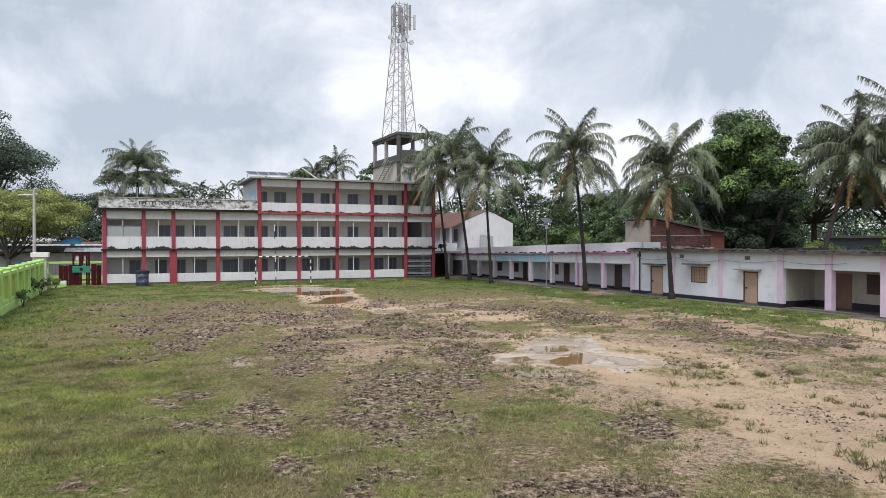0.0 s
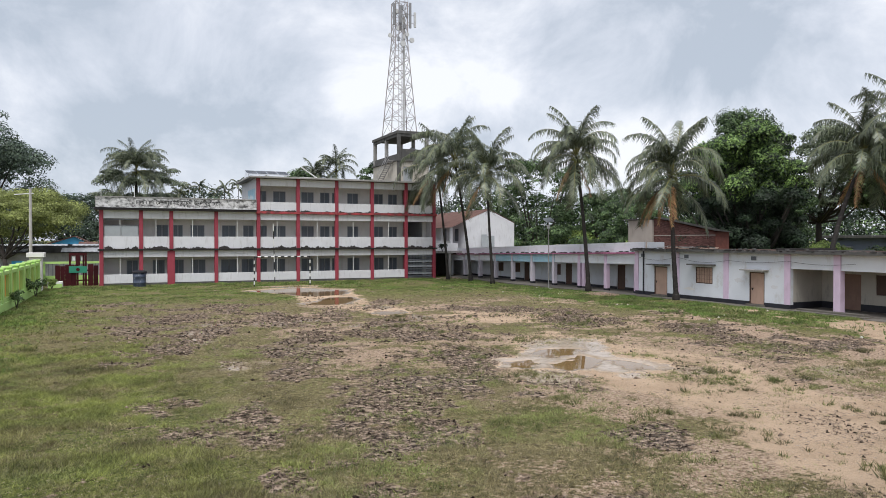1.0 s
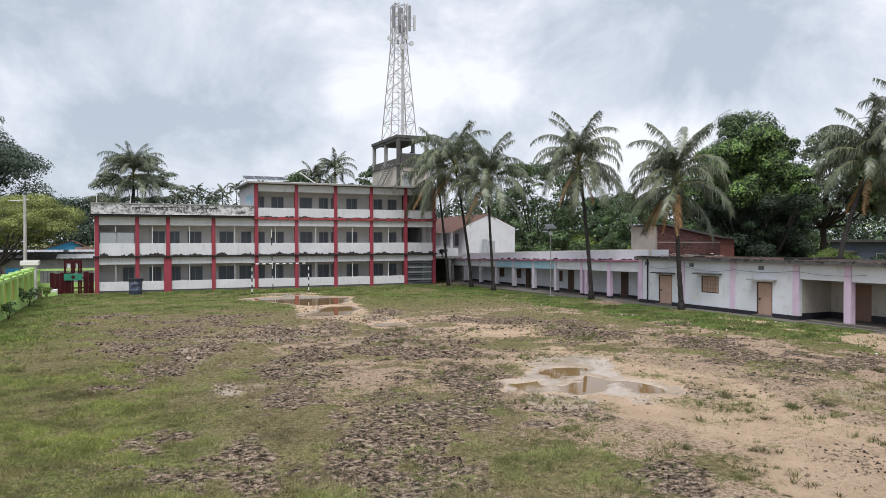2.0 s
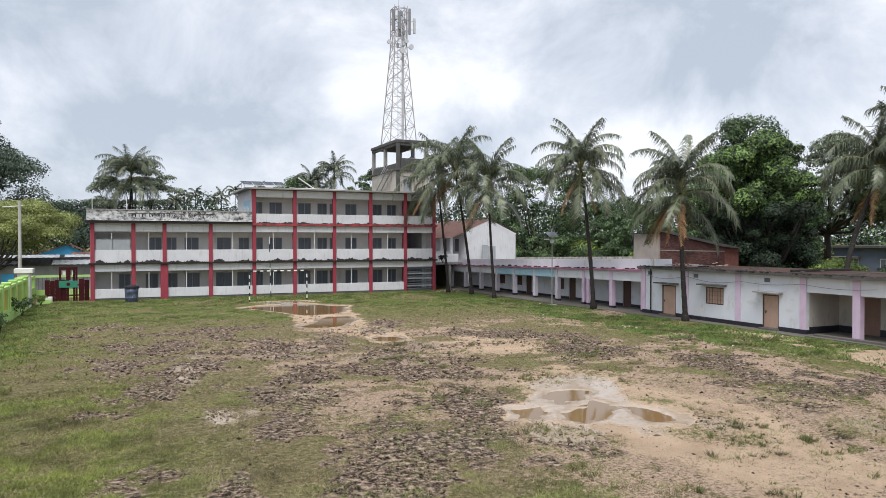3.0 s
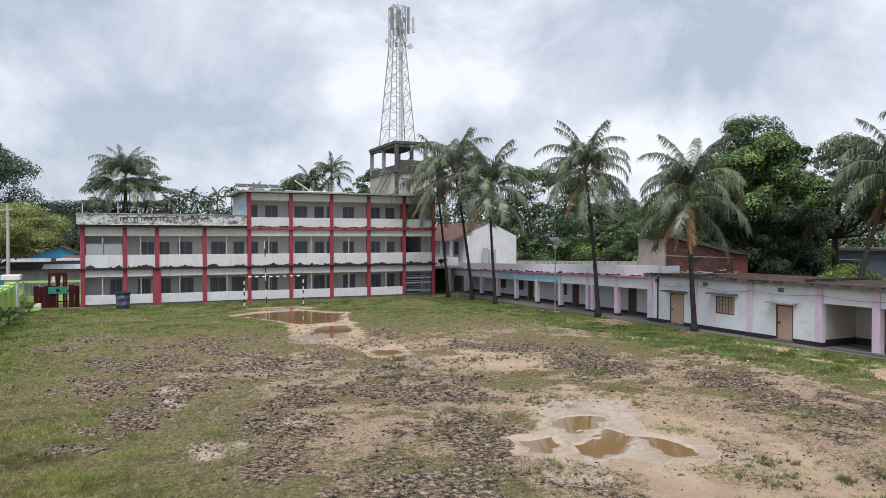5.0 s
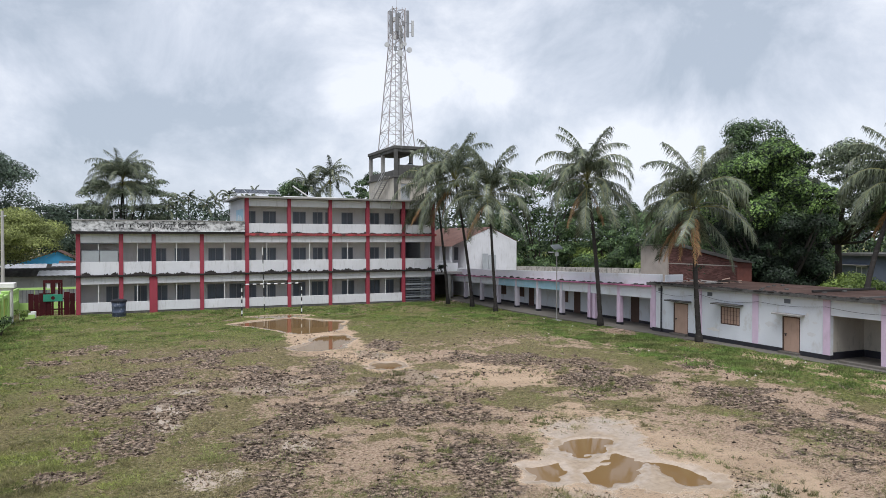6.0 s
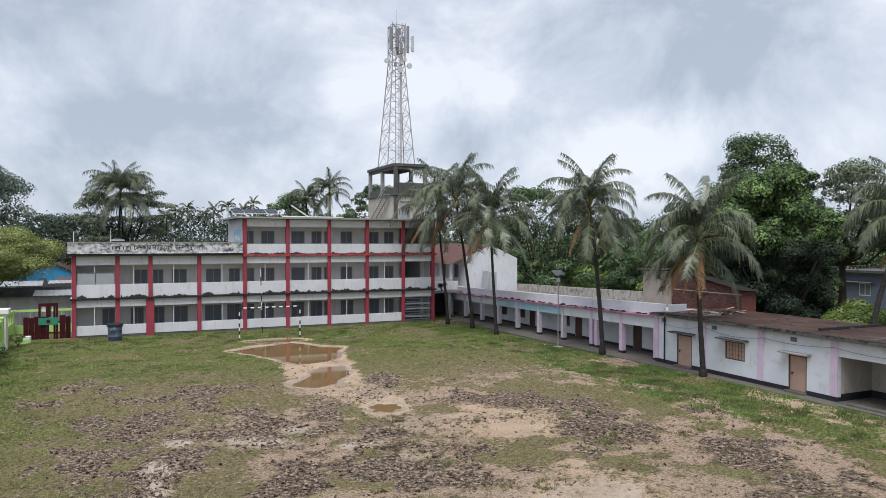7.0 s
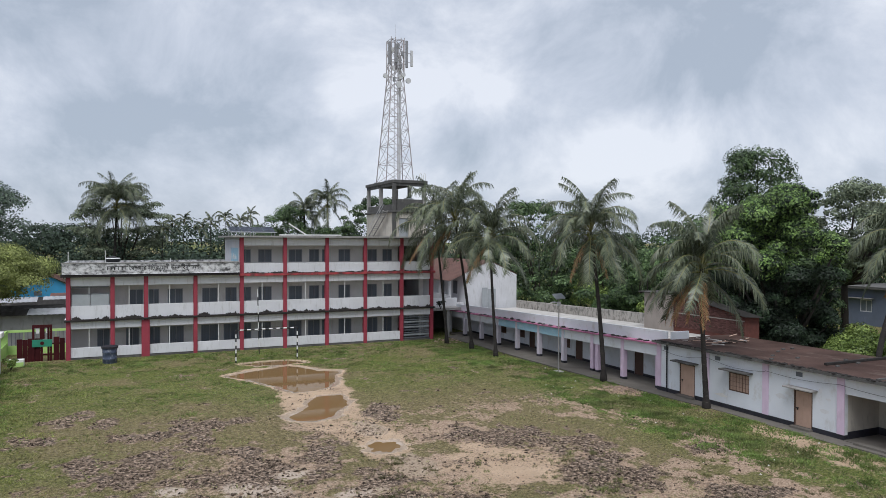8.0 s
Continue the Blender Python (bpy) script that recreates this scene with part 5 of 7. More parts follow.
def build_mast():
    m = thing("lattice_tower", (30.6, 79.4, 16.32), "pale steel lattice telecom tower with panel antennas", "tower")
    cx, cy = 30.6, 79.4

    def corner(k, z):
        h = 1.6 + (0.72 - 1.6) * min(1.0, (z - 16.32) / 11.5)
        sx, sy = ((-1, -1), (1, -1), (1, 1), (-1, 1))[k]
        return Vector((cx + sx * h, cy + sy * h, z))

    levels = [16.32, 18.4, 20.4, 22.2, 23.9, 25.4, 26.7, 27.9, 29.2, 30.6, 32.1]
    for k in range(4):
        part("leg", tube(bmesh.new(), [corner(k, z) for z in levels], 0.06, 6), M_TOWER, m, "tower leg")
        part("foot", boxes((corner(k, 16.32).x - 0.2, corner(k, 16.32).x + 0.2, corner(k, 16.32).y - 0.2, corner(k, 16.32).y + 0.2, 16.32, 16.42)), M_CONC, m)
    for z0, z1 in zip(levels, levels[1:]):
        for k in range(4):
            part("brace", bar(corner(k, z0), corner((k + 1) % 4, z1), 0.028, 4), M_TOWER, m)
            part("brace", bar(corner((k + 1) % 4, z0), corner(k, z1), 0.028, 4), M_TOWER, m)
            part("ring_bar", bar(corner(k, z1), corner((k + 1) % 4, z1), 0.03, 4), M_TOWER, m)
    lad = part("ladder", tube(tube(bmesh.new(), [(cx - 0.2, cy - 0.3, 16.4), (cx - 0.2, cy - 0.3, 32.0)], 0.03, 4), [(cx + 0.2, cy - 0.3, 16.4), (cx + 0.2, cy - 0.3, 32.0)], 0.03, 4), M_TOWER, m)
    for k in range(42):
        z = 16.7 + k * 0.35
        part("rung", bar((cx - 0.2, cy - 0.3, z), (cx + 0.2, cy - 0.3, z), 0.014, 4), M_TOWER, lad)
    part("cable_run", boxes((cx + 0.3, cx + 0.55, cy - 0.35, cy - 0.28, 16.4, 30.5)), M_ANT, m)
    for dx, dy, z0, z1 in ((-1.0, -0.9, 29.2, 31.7), (1.0, -0.95, 29.0, 32.0), (1.9, -0.2, 29.4, 31.2), (-0.3, -1.1, 29.4, 31.5), (0.5, 1.0, 29.2, 31.8)):
        a = part("antenna", boxes((cx + dx - 0.14, cx + dx + 0.14, cy + dy - 0.09, cy + dy + 0.09, z0, z1), bevel=0.03), M_ANTDARK if dx < 1.5 else M_ANT, m, "tall panel antenna")
        part("mount", bar((cx + dx, cy + dy, z0 + 0.4), (cx + 0.72 * (1 if dx > 0 else -1), cy - 0.5, z0 + 0.4), 0.03, 4), M_TOWER, a)
        part("mount", bar((cx + dx, cy + dy, z1 - 0.4), (cx + 0.72 * (1 if dx > 0 else -1), cy - 0.5, z1 - 0.4), 0.03, 4), M_TOWER, a)
    for dx, z, r in ((-1.5, 27.9, 0.26), (1.2, 27.6, 0.30), (0.1, 27.1, 0.35), (0.6, 28.2, 0.25)):
        dish = part("dish", tube(bmesh.new(), [(cx + dx, cy - 1.05, z), (cx + dx, cy - 0.9, z), (cx + dx, cy - 0.8, z)], [r, r, r * 0.5], 14), M_ANT, m, "round microwave dish")
        part("mount", bar((cx + dx, cy - 0.8, z), (cx + max(-0.7, min(0.7, dx)), cy - 0.7, z), 0.035, 4), M_TOWER, dish)
    for k, (dx, dy, z) in enumerate(((-0.5, -0.82, 28.6), (0.35, -0.84, 28.9), (-0.15, -0.86, 29.6), (0.55, -0.8, 30.3), (-0.62, -0.8, 30.6), (0.05, -0.84, 31.1), (0.3, -0.82, 27.7), (-0.4, -0.8, 27.4))):
        u = part("radio_unit", boxes((cx + dx - 0.13, cx + dx + 0.13, cy + dy - 0.09, cy + dy + 0.09, z, z + 0.5), bevel=0.02), M_ANTDARK if k % 2 else M_ANT, m, "small grey radio unit box")
        part("bracket", bar((cx + dx, cy + dy, z + 0.25), (cx + dx, cy - 0.66, z + 0.25), 0.03, 4), M_TOWER, u)
    for dx in (-0.75, -0.25, 0.4, 0.78):
        part("mount_pipe", bar((cx + dx, cy - 0.78, 28.2), (cx + dx, cy - 0.78, 32.3), 0.04, 6), M_TOWER, m)
    part("pole", bar((cx - 1.1, cy - 0.9, 26.9), (cx - 1.1, cy - 0.9, 29.4), 0.045, 6), M_TOWER, m)
    part("pole_arm", bar((cx - 1.1, cy - 0.9, 27.2), (cx - 0.72, cy - 0.72, 27.2), 0.03, 4), M_TOWER, m)
    part("lightning_rod", bar((cx, cy, 32.1), (cx, cy, 33.9), 0.015, 4), M_TOWER, m)
    for k in range(4):
        part("ring_bar", bar(corner(k, 32.1), corner((k + 2) % 4, 32.1), 0.03, 4), M_TOWER, m)


def build_solar_panels():
    s = thing("solar_array", (14.5, 75, 10.34), "dark rooftop solar panel array on a steel frame", "solar panel")
    for k in range(4):
        x0 = 12.1 + k * 1.05
        bm = bmesh.new()
        vs = [bm.verts.new(p) for p in ((x0, 73.6, 10.72), (x0 + 1.0, 73.6, 10.72), (x0 + 1.0, 75.5, 11.22), (x0, 75.5, 11.22))]
        f = bm.faces.new(vs)
        bmesh.ops.solidify(bm, geom=[f], thickness=0.05)
        part("panel", bm, M_SOLAR, s)
    for x in (12.2, 14.2, 16.2):
        part("leg", bar((x, 73.7, 10.34), (x, 73.7, 10.70), 0.03), M_GALV, s)
        part("leg", bar((x, 75.4, 10.34), (x, 75.4, 11.16), 0.03), M_GALV, s)
    part("rail", bar((12.0, 73.62, 10.68), (16.4, 73.62, 10.68), 0.03), M_GALV, s)
    part("rail", bar((12.0, 75.45, 11.15), (16.4, 75.45, 11.15), 0.03), M_GALV, s)

# ---- trees ----
def frond_mesh(name, length, lift, bend, seed, leaflets=70, dry=False):
    """One feather frond growing along +x from the origin at an angle, arching over under its weight, leaflets hanging from the midrib."""
    rng = np.random.RandomState(seed)
    verts, faces, mats = [], [], []
    n = 16
    u = np.linspace(0, 1, n)
    ang = np.maximum(lift - bend * u ** 1.35, -1.5)
    seg = length / (n - 1)
    px = np.concatenate([[0], np.cumsum(np.cos(ang[:-1]) * seg)])
    pz = np.concatenate([[0], np.cumsum(np.sin(ang[:-1]) * seg)])
    py = 0.22 * length * (rng.rand() - 0.5) * u ** 2
    for i in range(n):
        r = 0.04 * (1 - 0.85 * u[i]) + 0.005
        verts += [(px[i], py[i] - r, pz[i]), (px[i], py[i], pz[i] + r), (px[i], py[i] + r, pz[i])]
        if i:
            k = 3 * i
            faces += [(k - 3, k, k + 1, k - 2), (k - 2, k + 1, k + 2, k - 1)]
            mats += [0, 0]
    twist = 0.5 * (rng.rand() - 0.5)
    for side in (-1, 1):
        for k in range(leaflets):
            t = 0.16 + 0.84 * (k + 0.5 + 0.7 * (rng.rand() - 0.5)) / leaflets
            if rng.rand() < 0.07:
                continue
            p = np.array([np.interp(t, u, px), np.interp(t, u, py), np.interp(t, u, pz)])
            a = np.interp(t, u, ang)
            ll = length * 0.255 * (0.45 + 0.55 * math.sin(math.pi * min(1, 0.15 + 0.85 * t) ** 0.8)) * (0.55 + 0.8 * rng.rand()) * (0.7 if dry else 1)
            tang, upn = np.array([math.cos(a), 0, math.sin(a)]), np.array([-math.sin(a), 0, math.cos(a)])
            d = tang * (0.42 + 0.45 * max(0.0, math.sin(a)) + 0.30 * t) + np.array([0, side * (0.50 + 0.30 * rng.rand()), 0]) + upn * (0.12 + side * twist * 0.8)
            d /= np.linalg.norm(d)
            weight = (0.8 + 1.1 * rng.rand()) * (0.22 + 1.35 * max(0.0, math.cos(a))) + (0.8 if dry else 0)
            m = p + d * ll * 0.45 + np.array([0, 0, -0.05 * weight * ll])
            d2 = d * 0.8 + np.array([0, 0, -1.0 * weight])
            d2 /= np.linalg.norm(d2)
            e = m + d2 * ll * 0.6
            w = 0.024 + 0.014 * rng.rand()
            b, o = len(verts), tang * w
            verts += [tuple(p - o), tuple(p + o), tuple(m + o * 0.9), tuple(m - o * 0.9), tuple(e)]
            faces += [(b, b + 1, b + 2, b + 3), (b + 3, b + 2, b + 4)]
            mats += [1, 1]
    me = bpy.data.meshes.new(name)
    me.from_pydata(verts, [], faces)
    me.materials.append(M_RACHIS)
    me.materials.append(M_FRONDDRY if dry else M_FROND)
    me.polygons.foreach_set("material_index", mats)
    return me


FRONDS = {}
# rising angle and bend of the fronds from the young middle ones to the old hanging ones
FROND_SHAPES = ((1.47, 1.1), (1.36, 1.9), (1.28, 2.2), (1.14, 2.5), (0.98, 2.6), (0.78, 2.4), (0.52, 2.1), (0.25, 1.8), (-0.1, 1.4), (-0.55, 0.9))


def frond_set(length):
    key = round(length, 1)
    if key not in FRONDS:
        FRONDS[key] = ([frond_mesh("frond", length, l, d, i + 11) for i, (l, d) in enumerate(FROND_SHAPES)],
                       [frond_mesh("frond", length * 0.85, -0.7, 0.8, 31, 44, True), frond_mesh("frond", length * 0.7, -0.95, 0.5, 32, 40, True)])
    return FRONDS[key]


def palm(base, top, length=3.6, count=22, seed=0, radius=0.17, bow=0.3, dry=2, label="tall coconut palm with drooping green fronds", nuts=True, bunch=None):
    rng = random.Random(seed)
    b, t = Vector(base), Vector(top)
    tree = thing("palm_tree", base, label, "palm tree", "coconut palms")
    side = Vector((-(t - b).y, (t - b).x, 0))
    side = side.normalized() if side.length > 0.01 else Vector((1, 0, 0))
    lean = Vector(((t - b).x, (t - b).y, 0))
    pts, rad = [], []
    n = 26
    for i in range(n + 1):
        u = i / n
        p = b + Vector((0, 0, (t.z - b.z) * u - 0.25 * (i == 0))) + lean * (u ** (1.0 + bow)) + side * bow * math.sin(u * math.pi) * 0.5
        pts.append(p)
        rad.append(radius * (1.0 - 0.42 * u) * (1 + 0.75 * max(0, 0.08 - u) / 0.08) * (1.06 if i % 2 else 0.96))
    part("trunk", tube(bmesh.new(), pts, rad, 10), M_TRUNK, tree, smooth=True)
    crown = pts[-1]
    green, brown = frond_set(length)
    for k in range(count):
        u = (k + 0.5) / count
        yaw = k * 137.5 + rng.uniform(-24, 24)
        f = new("frond", green[min(9, max(0, int(u * 10 + rng.uniform(-0.9, 0.9))))])
        s = (0.98 + 0.08 * min(1, u * 2.5)) * rng.uniform(0.84, 1.08)
        f.parent = tree
        f.matrix_basis = Matrix.Translation(crown - b + Vector((0, 0, 0.12 - 0.35 * u))) @ Euler((rng.uniform(-0.25, 0.25), rng.uniform(-0.12, 0.12), radians(yaw)), "XYZ").to_matrix().to_4x4() @ Matrix.Scale(s, 4)
    for k in range(dry):
        f = new("frond", brown[k % 2])
        f.parent = tree
        f.matrix_basis = Matrix.Translation(crown - b + Vector((0, 0, -0.35))) @ Euler((rng.uniform(-0.3, 0.3), rng.uniform(-0.1, 0.1), radians((200 + 75 * k if bunch is None else bunch + 13 * k) + rng.uniform(-8, 8))), "XYZ").to_matrix().to_4x4()
        tagged(f, "dry brown hanging frond")
    if nuts:
        if "nut" not in FRONDS:
            bm = bmesh.new()
            bmesh.ops.create_icosphere(bm, subdivisions=2, radius=0.13, matrix=Matrix.Diagonal((1, 1, 1.2, 1)))
            FRONDS["nut"] = bpy.data.meshes.new("coconut")
            bm.to_mesh(FRONDS["nut"])
            bm.free()
            FRONDS["nut"].materials.append(M_COCO)
        for k in range(8):
            a = rng.uniform(0, math.tau)
            nut = new("coconut", FRONDS["nut"])
            nut.parent = tree
            nut.location = crown - b + Vector((0.28 * math.cos(a), 0.28 * math.sin(a), rng.uniform(-0.55, -0.2)))
    return tree


def leaf_cloud(centres, radii, count, size, rng, flat=0.75):
    """Leaf blades on and inside a set of lobes, with gaps; returns vertices and faces."""
    centres, radii = np.array(centres), np.array(radii)
    share = radii ** 2
    which = rng.choice(len(centres), count, p=share / share.sum())
    d = rng.normal(size=(count, 3))
    d /= np.linalg.norm(d, axis=1)[:, None]
    d[:, 2] = np.where((d[:, 2] < -0.1) & (rng.rand(count) < 0.8), -d[:, 2] * 0.8, d[:, 2])
    r = radii[which] * (1.0 - 0.42 * rng.rand(count) ** 1.8) * (1 + 0.22 * (vnoise(d[:, 0] * 3 + which * 7.1, d[:, 1] * 3 + d[:, 2] * 2.3) - 0.5))
    p = centres[which] + d * r[:, None] * np.array([1, 1, flat])
    nrm = d * 1.0 + rng.normal(size=(count, 3)) * 0.32 + np.array([0, 0, 0.2])
    nrm /= np.linalg.norm(nrm, axis=1)[:, None]
    a = np.cross(nrm, rng.normal(size=(count, 3)))
    a /= np.linalg.norm(a, axis=1)[:, None]
    b = np.cross(nrm, a)
    s = size * (0.6 + 0.8 * rng.rand(count))[:, None]
    v = np.stack([p - a * s * 0.5, p - b * s * 0.3 + nrm * s * 0.08, p + a * s * 0.55 - nrm * s * 0.12, p + b * s * 0.3 + nrm * s * 0.08], 1).reshape(-1, 3)
    f = np.arange(count * 4).reshape(-1, 4)
    return v, f


def broad_tree(base, height, width, material, seed, count=5000, size=0.42, label="leafy green tree", lobes=11, trunk=0.28, low=0.3, flat=0.75, creeper=0, lobe=1.0, forked=0.8, drift=(0.0, 0.0)):
    rng = np.random.RandomState(seed)
    x, y, z = base
    tree = thing("tree", base, label, "tree", "trees round the school")
    cs, rs = [], []
    cx, cy = x + drift[0], y + drift[1]
    for k in range(int(lobes * 4.5)):
        a = rng.rand() * math.tau
        u = rng.rand()
        h = height * (low + (0.93 - low) * u)
        spread_r = width * 0.46 * math.sin(math.pi * (0.22 + 0.62 * u)) * (0.30 + 0.70 * math.sqrt(rng.rand()))
        cs.append((cx + math.cos(a) * spread_r, cy + math.sin(a) * spread_r, z + h))
        rs.append(lobe * width * (0.05 + 0.085 * rng.rand() ** 1.3))
    cs.append((cx, cy, z + height - width * 0.13))
    rs.append(width * 0.15)
    bm = bmesh.new()
    fork = Vector((x, y, z + height * (low * forked)))
    tube(bm, [(x, y, z - 0.3), (x + 0.1, y, z + height * low * forked * 0.5), fork], [trunk * 1.25, trunk, trunk * 0.8], 8)
    part("trunk", bm, M_BARK, tree, smooth=True)
    for k in range(0, len(cs), 5):
        c = Vector(cs[k])
        mid = fork.lerp(c, 0.5) + Vector((0, 0, -0.06 * height))
        part("limb", tube(bmesh.new(), [fork, mid, c], [trunk * 0.55, trunk * 0.35, 0.04], 6), M_BARK, tree, smooth=True)
    v, f = leaf_cloud(cs, rs, count, size, rng, flat)
    raw("crown", v, f, material, tree)
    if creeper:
        # creeper on the upper lobes only, painting the crown's lit top
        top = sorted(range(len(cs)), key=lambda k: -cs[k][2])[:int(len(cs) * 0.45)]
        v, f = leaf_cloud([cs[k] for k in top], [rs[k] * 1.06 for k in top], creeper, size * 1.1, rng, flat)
        raw("creeper", v, f, M_CREEPER, tree, "green creeper over the crown, coloured bright as its lit top")
    return tree


def areca(base, height, seed):
    return palm(base, (base[0] + 0.3, base[1], base[2] + height), 2.2, 11, seed, 0.09, 0.1, 0, "slender areca palm behind the school roof", False)


# ---- things round the field ----
def striped(name, p, q, r, parent, pitch=0.30):
    """A white bar with black bands painted on it."""
    p, q = Vector(p), Vector(q)
    n = max(2, round((q - p).length / pitch))
    o = part(name, tube(bmesh.new(), [p, q], [r, r], 10), M_PIPE, parent)
    for k in range(0, n, 2):
        part("stripe", tube(bmesh.new(), [p.lerp(q, k / n), p.lerp(q, (k + 1) / n)], [r + 0.003, r + 0.003], 10), M_BLACK, o, "black painted stripe")


def build_goal():
    g = thing("football_goal", (13.9, 65.4, -0.16), "black and white striped football goal frame without a net", "goal")
    l, r, zt, zb = (11.35, 65.35), (16.45, 65.5), 2.5, -0.3
    for name, p, q in (("post", (*l, zb), (*l, zt)), ("post", (*r, zb), (*r, zt)), ("crossbar", (*l, zt), (*r, zt))):
        striped(name, p, q, 0.055, g)


def build_flagpole():
    f = thing("flagpole", (13.9, 69.3, -0.16), "thin black and white striped flagpole on the grass", "flagpole")
    striped("pole", (13.95, 69.3, -0.3), (13.8, 69.3, 5.6), 0.04, f, 0.75)


def build_barrel():
    b = thing("water_drum", (1.95, 69.4, -0.16), "dirty black and blue plastic water drum", "drum")
    prof = [(0.0, 0.50), (0.04, 0.53), (0.35, 0.54), (0.38, 0.56), (0.42, 0.56), (0.45, 0.54), (0.85, 0.54), (0.88, 0.56), (0.92, 0.56), (0.95, 0.55), (1.25, 0.58)]
    part("drum_body", tube(bmesh.new(), [(1.95, 69.4, -0.18 + h) for h, r in prof], [r for h, r in prof], 20), M_BARREL, b, smooth=True)
    part("lid", tube(bmesh.new(), [(1.95, 69.4, 1.07), (1.95, 69.4, 1.22), (1.95, 69.4, 1.30)], [0.64, 0.64, 0.3], 20), M_PLINTH, b, "black lid", smooth=False)


def build_lamp():
    l = thing("solar_street_lamp", (33.2, 51.0, -0.1), "grey solar street lamp on a slim pole", "street lamp")
    x, y = 33.2, 51.0
    part("pole", tube(bmesh.new(), [(x, y, -0.35), (x, y, 3.0), (x, y, 5.55)], [0.05, 0.045, 0.035], 8), M_CONC, l)
    bm = bmesh.new()
    f = bm.faces.new([bm.verts.new(p) for p in ((x - 0.45, y - 0.33, 5.55), (x + 0.37, y - 0.37, 5.60), (x + 0.41, y + 0.29, 5.92), (x - 0.41, y + 0.33, 5.87))])
    bmesh.ops.solidify(bm, geom=[f], thickness=0.05)
    # pale sheet colour stands for the sky reflected in the panel
    sp = part("solar_panel", bm, M_PANEL, l, "solar panel coloured pale as its sky reflection")
    bm = bmesh.new()
    bm.faces.new([bm.verts.new(p) for p in ((x - 0.43, y - 0.31, 5.49), (x - 0.39, y + 0.31, 5.80), (x + 0.39, y + 0.27, 5.85), (x + 0.35, y - 0.35, 5.53))])
    part("back_sheet", bm, M_ANT, sp, "white back sheet")
    part("battery_box", boxes((x - 0.12, x + 0.12, y - 0.1, y + 0.1, 4.98, 5.28), bevel=0.02), M_ANT, l)
    part("lamp_arm", bar((x, y, 5.2), (x - 0.75, y - 0.4, 5.3), 0.025), M_GALV, l)
    part("lamp_head", boxes((x - 1.0, x - 0.6, y - 0.5, y - 0.32, 5.26, 5.34), bevel=0.02), M_ANT, l)
    part("base_plate", boxes((x - 0.3, x + 0.3, y - 0.3, y + 0.3, -0.3, -0.02), bevel=0.02), M_CONC_L, l)


def build_fence():
    f = thing("boundary_fence", (-5.8, 45, 0), "lime green concrete boundary fence with orange panels", "fence")
    ys = [15.6 + 3.15 * k for k in range(17)]
    part("base_wall", boxes((-6.0, -5.52, 13.0, 66.6, -0.4, 0.42), bevel=0.02), M_FGREEN, f)
    for y in ys:
        part("post", boxes((-6.0, -5.52, y - 0.24, y + 0.24, 0.42, 2.32), bevel=0.02), M_FGREEN, f)
        part("post_cap", boxes((-6.05, -5.47, y - 0.30, y + 0.30, 2.32, 2.44), bevel=0.025), M_FGREEN, f)
    for k, (y0, y1) in enumerate(zip(ys, ys[1:])):
        part("rail", boxes((-5.95, -5.57, y0 + 0.24, y1 - 0.24, 1.98, 2.2), bevel=0.012), M_FGREEN, f)
        part("rail", boxes((-5.95, -5.57, y0 + 0.24, y1 - 0.24, 0.43, 0.64), bevel=0.012), M_FGREEN, f)
        for yy in (y0 + 0.24, y1 - 0.46):
            part("stile", boxes((-5.95, -5.60, yy, yy + 0.22, 0.64, 1.98), bevel=0.01), M_FGREEN, f)
        part("panel", boxes((-5.90, -5.78, y0 + 0.46, y1 - 0.46, 0.64, 1.98)), M_FLEMON if k % 2 else M_FYELLOW, f, "lemon-yellow painted panel" if k % 2 else "orange painted panel")
    p = thing("gate_pillar", (-5.9, 67.2, 0), "off-white square gate pillar with a flat cap", "pillar")
    part("shaft", boxes((-6.35, -5.45, 66.75, 67.65, -0.4, 2.6), bevel=0.03), M_CREAM, p)
    part("cap", boxes((-6.55, -5.25, 66.55, 67.85, 2.6, 2.98), bevel=0.03), M_CREAM, p)
    g = thing("rear_fence", (-4, 76, 0), "green railing fence behind the maroon gate", "fence")
    part("rail", boxes((-6.3, -1.4, 77.4, 77.55, 1.75, 1.95)), M_FGREEN, g)
    part("base_wall", boxes((-6.3, -1.4, 77.35, 77.6, -0.3, 0.6)), M_FGREEN, g)
    for k in range(16):
        x = -6.2 + k * 0.31
        part("bar", boxes((x, x + 0.05, 77.45, 77.5, 0.6, 1.75)), M_FGREEN if k % 4 == 0 else M_GRILLE, g)
    part("side_rail", boxes((-6.35, -6.15, 67.7, 77.3, 1.7, 1.95)), M_FGREEN, g)
    part("side_wall", boxes((-6.35, -6.15, 67.7, 77.3, -0.3, 0.9)), M_FGREEN, g)
    for k in range(8):
        part("side_post", boxes((-6.36, -6.14, 68.6 + k * 1.15, 68.8 + k * 1.15, 0.9, 1.7)), M_FGREEN, g)


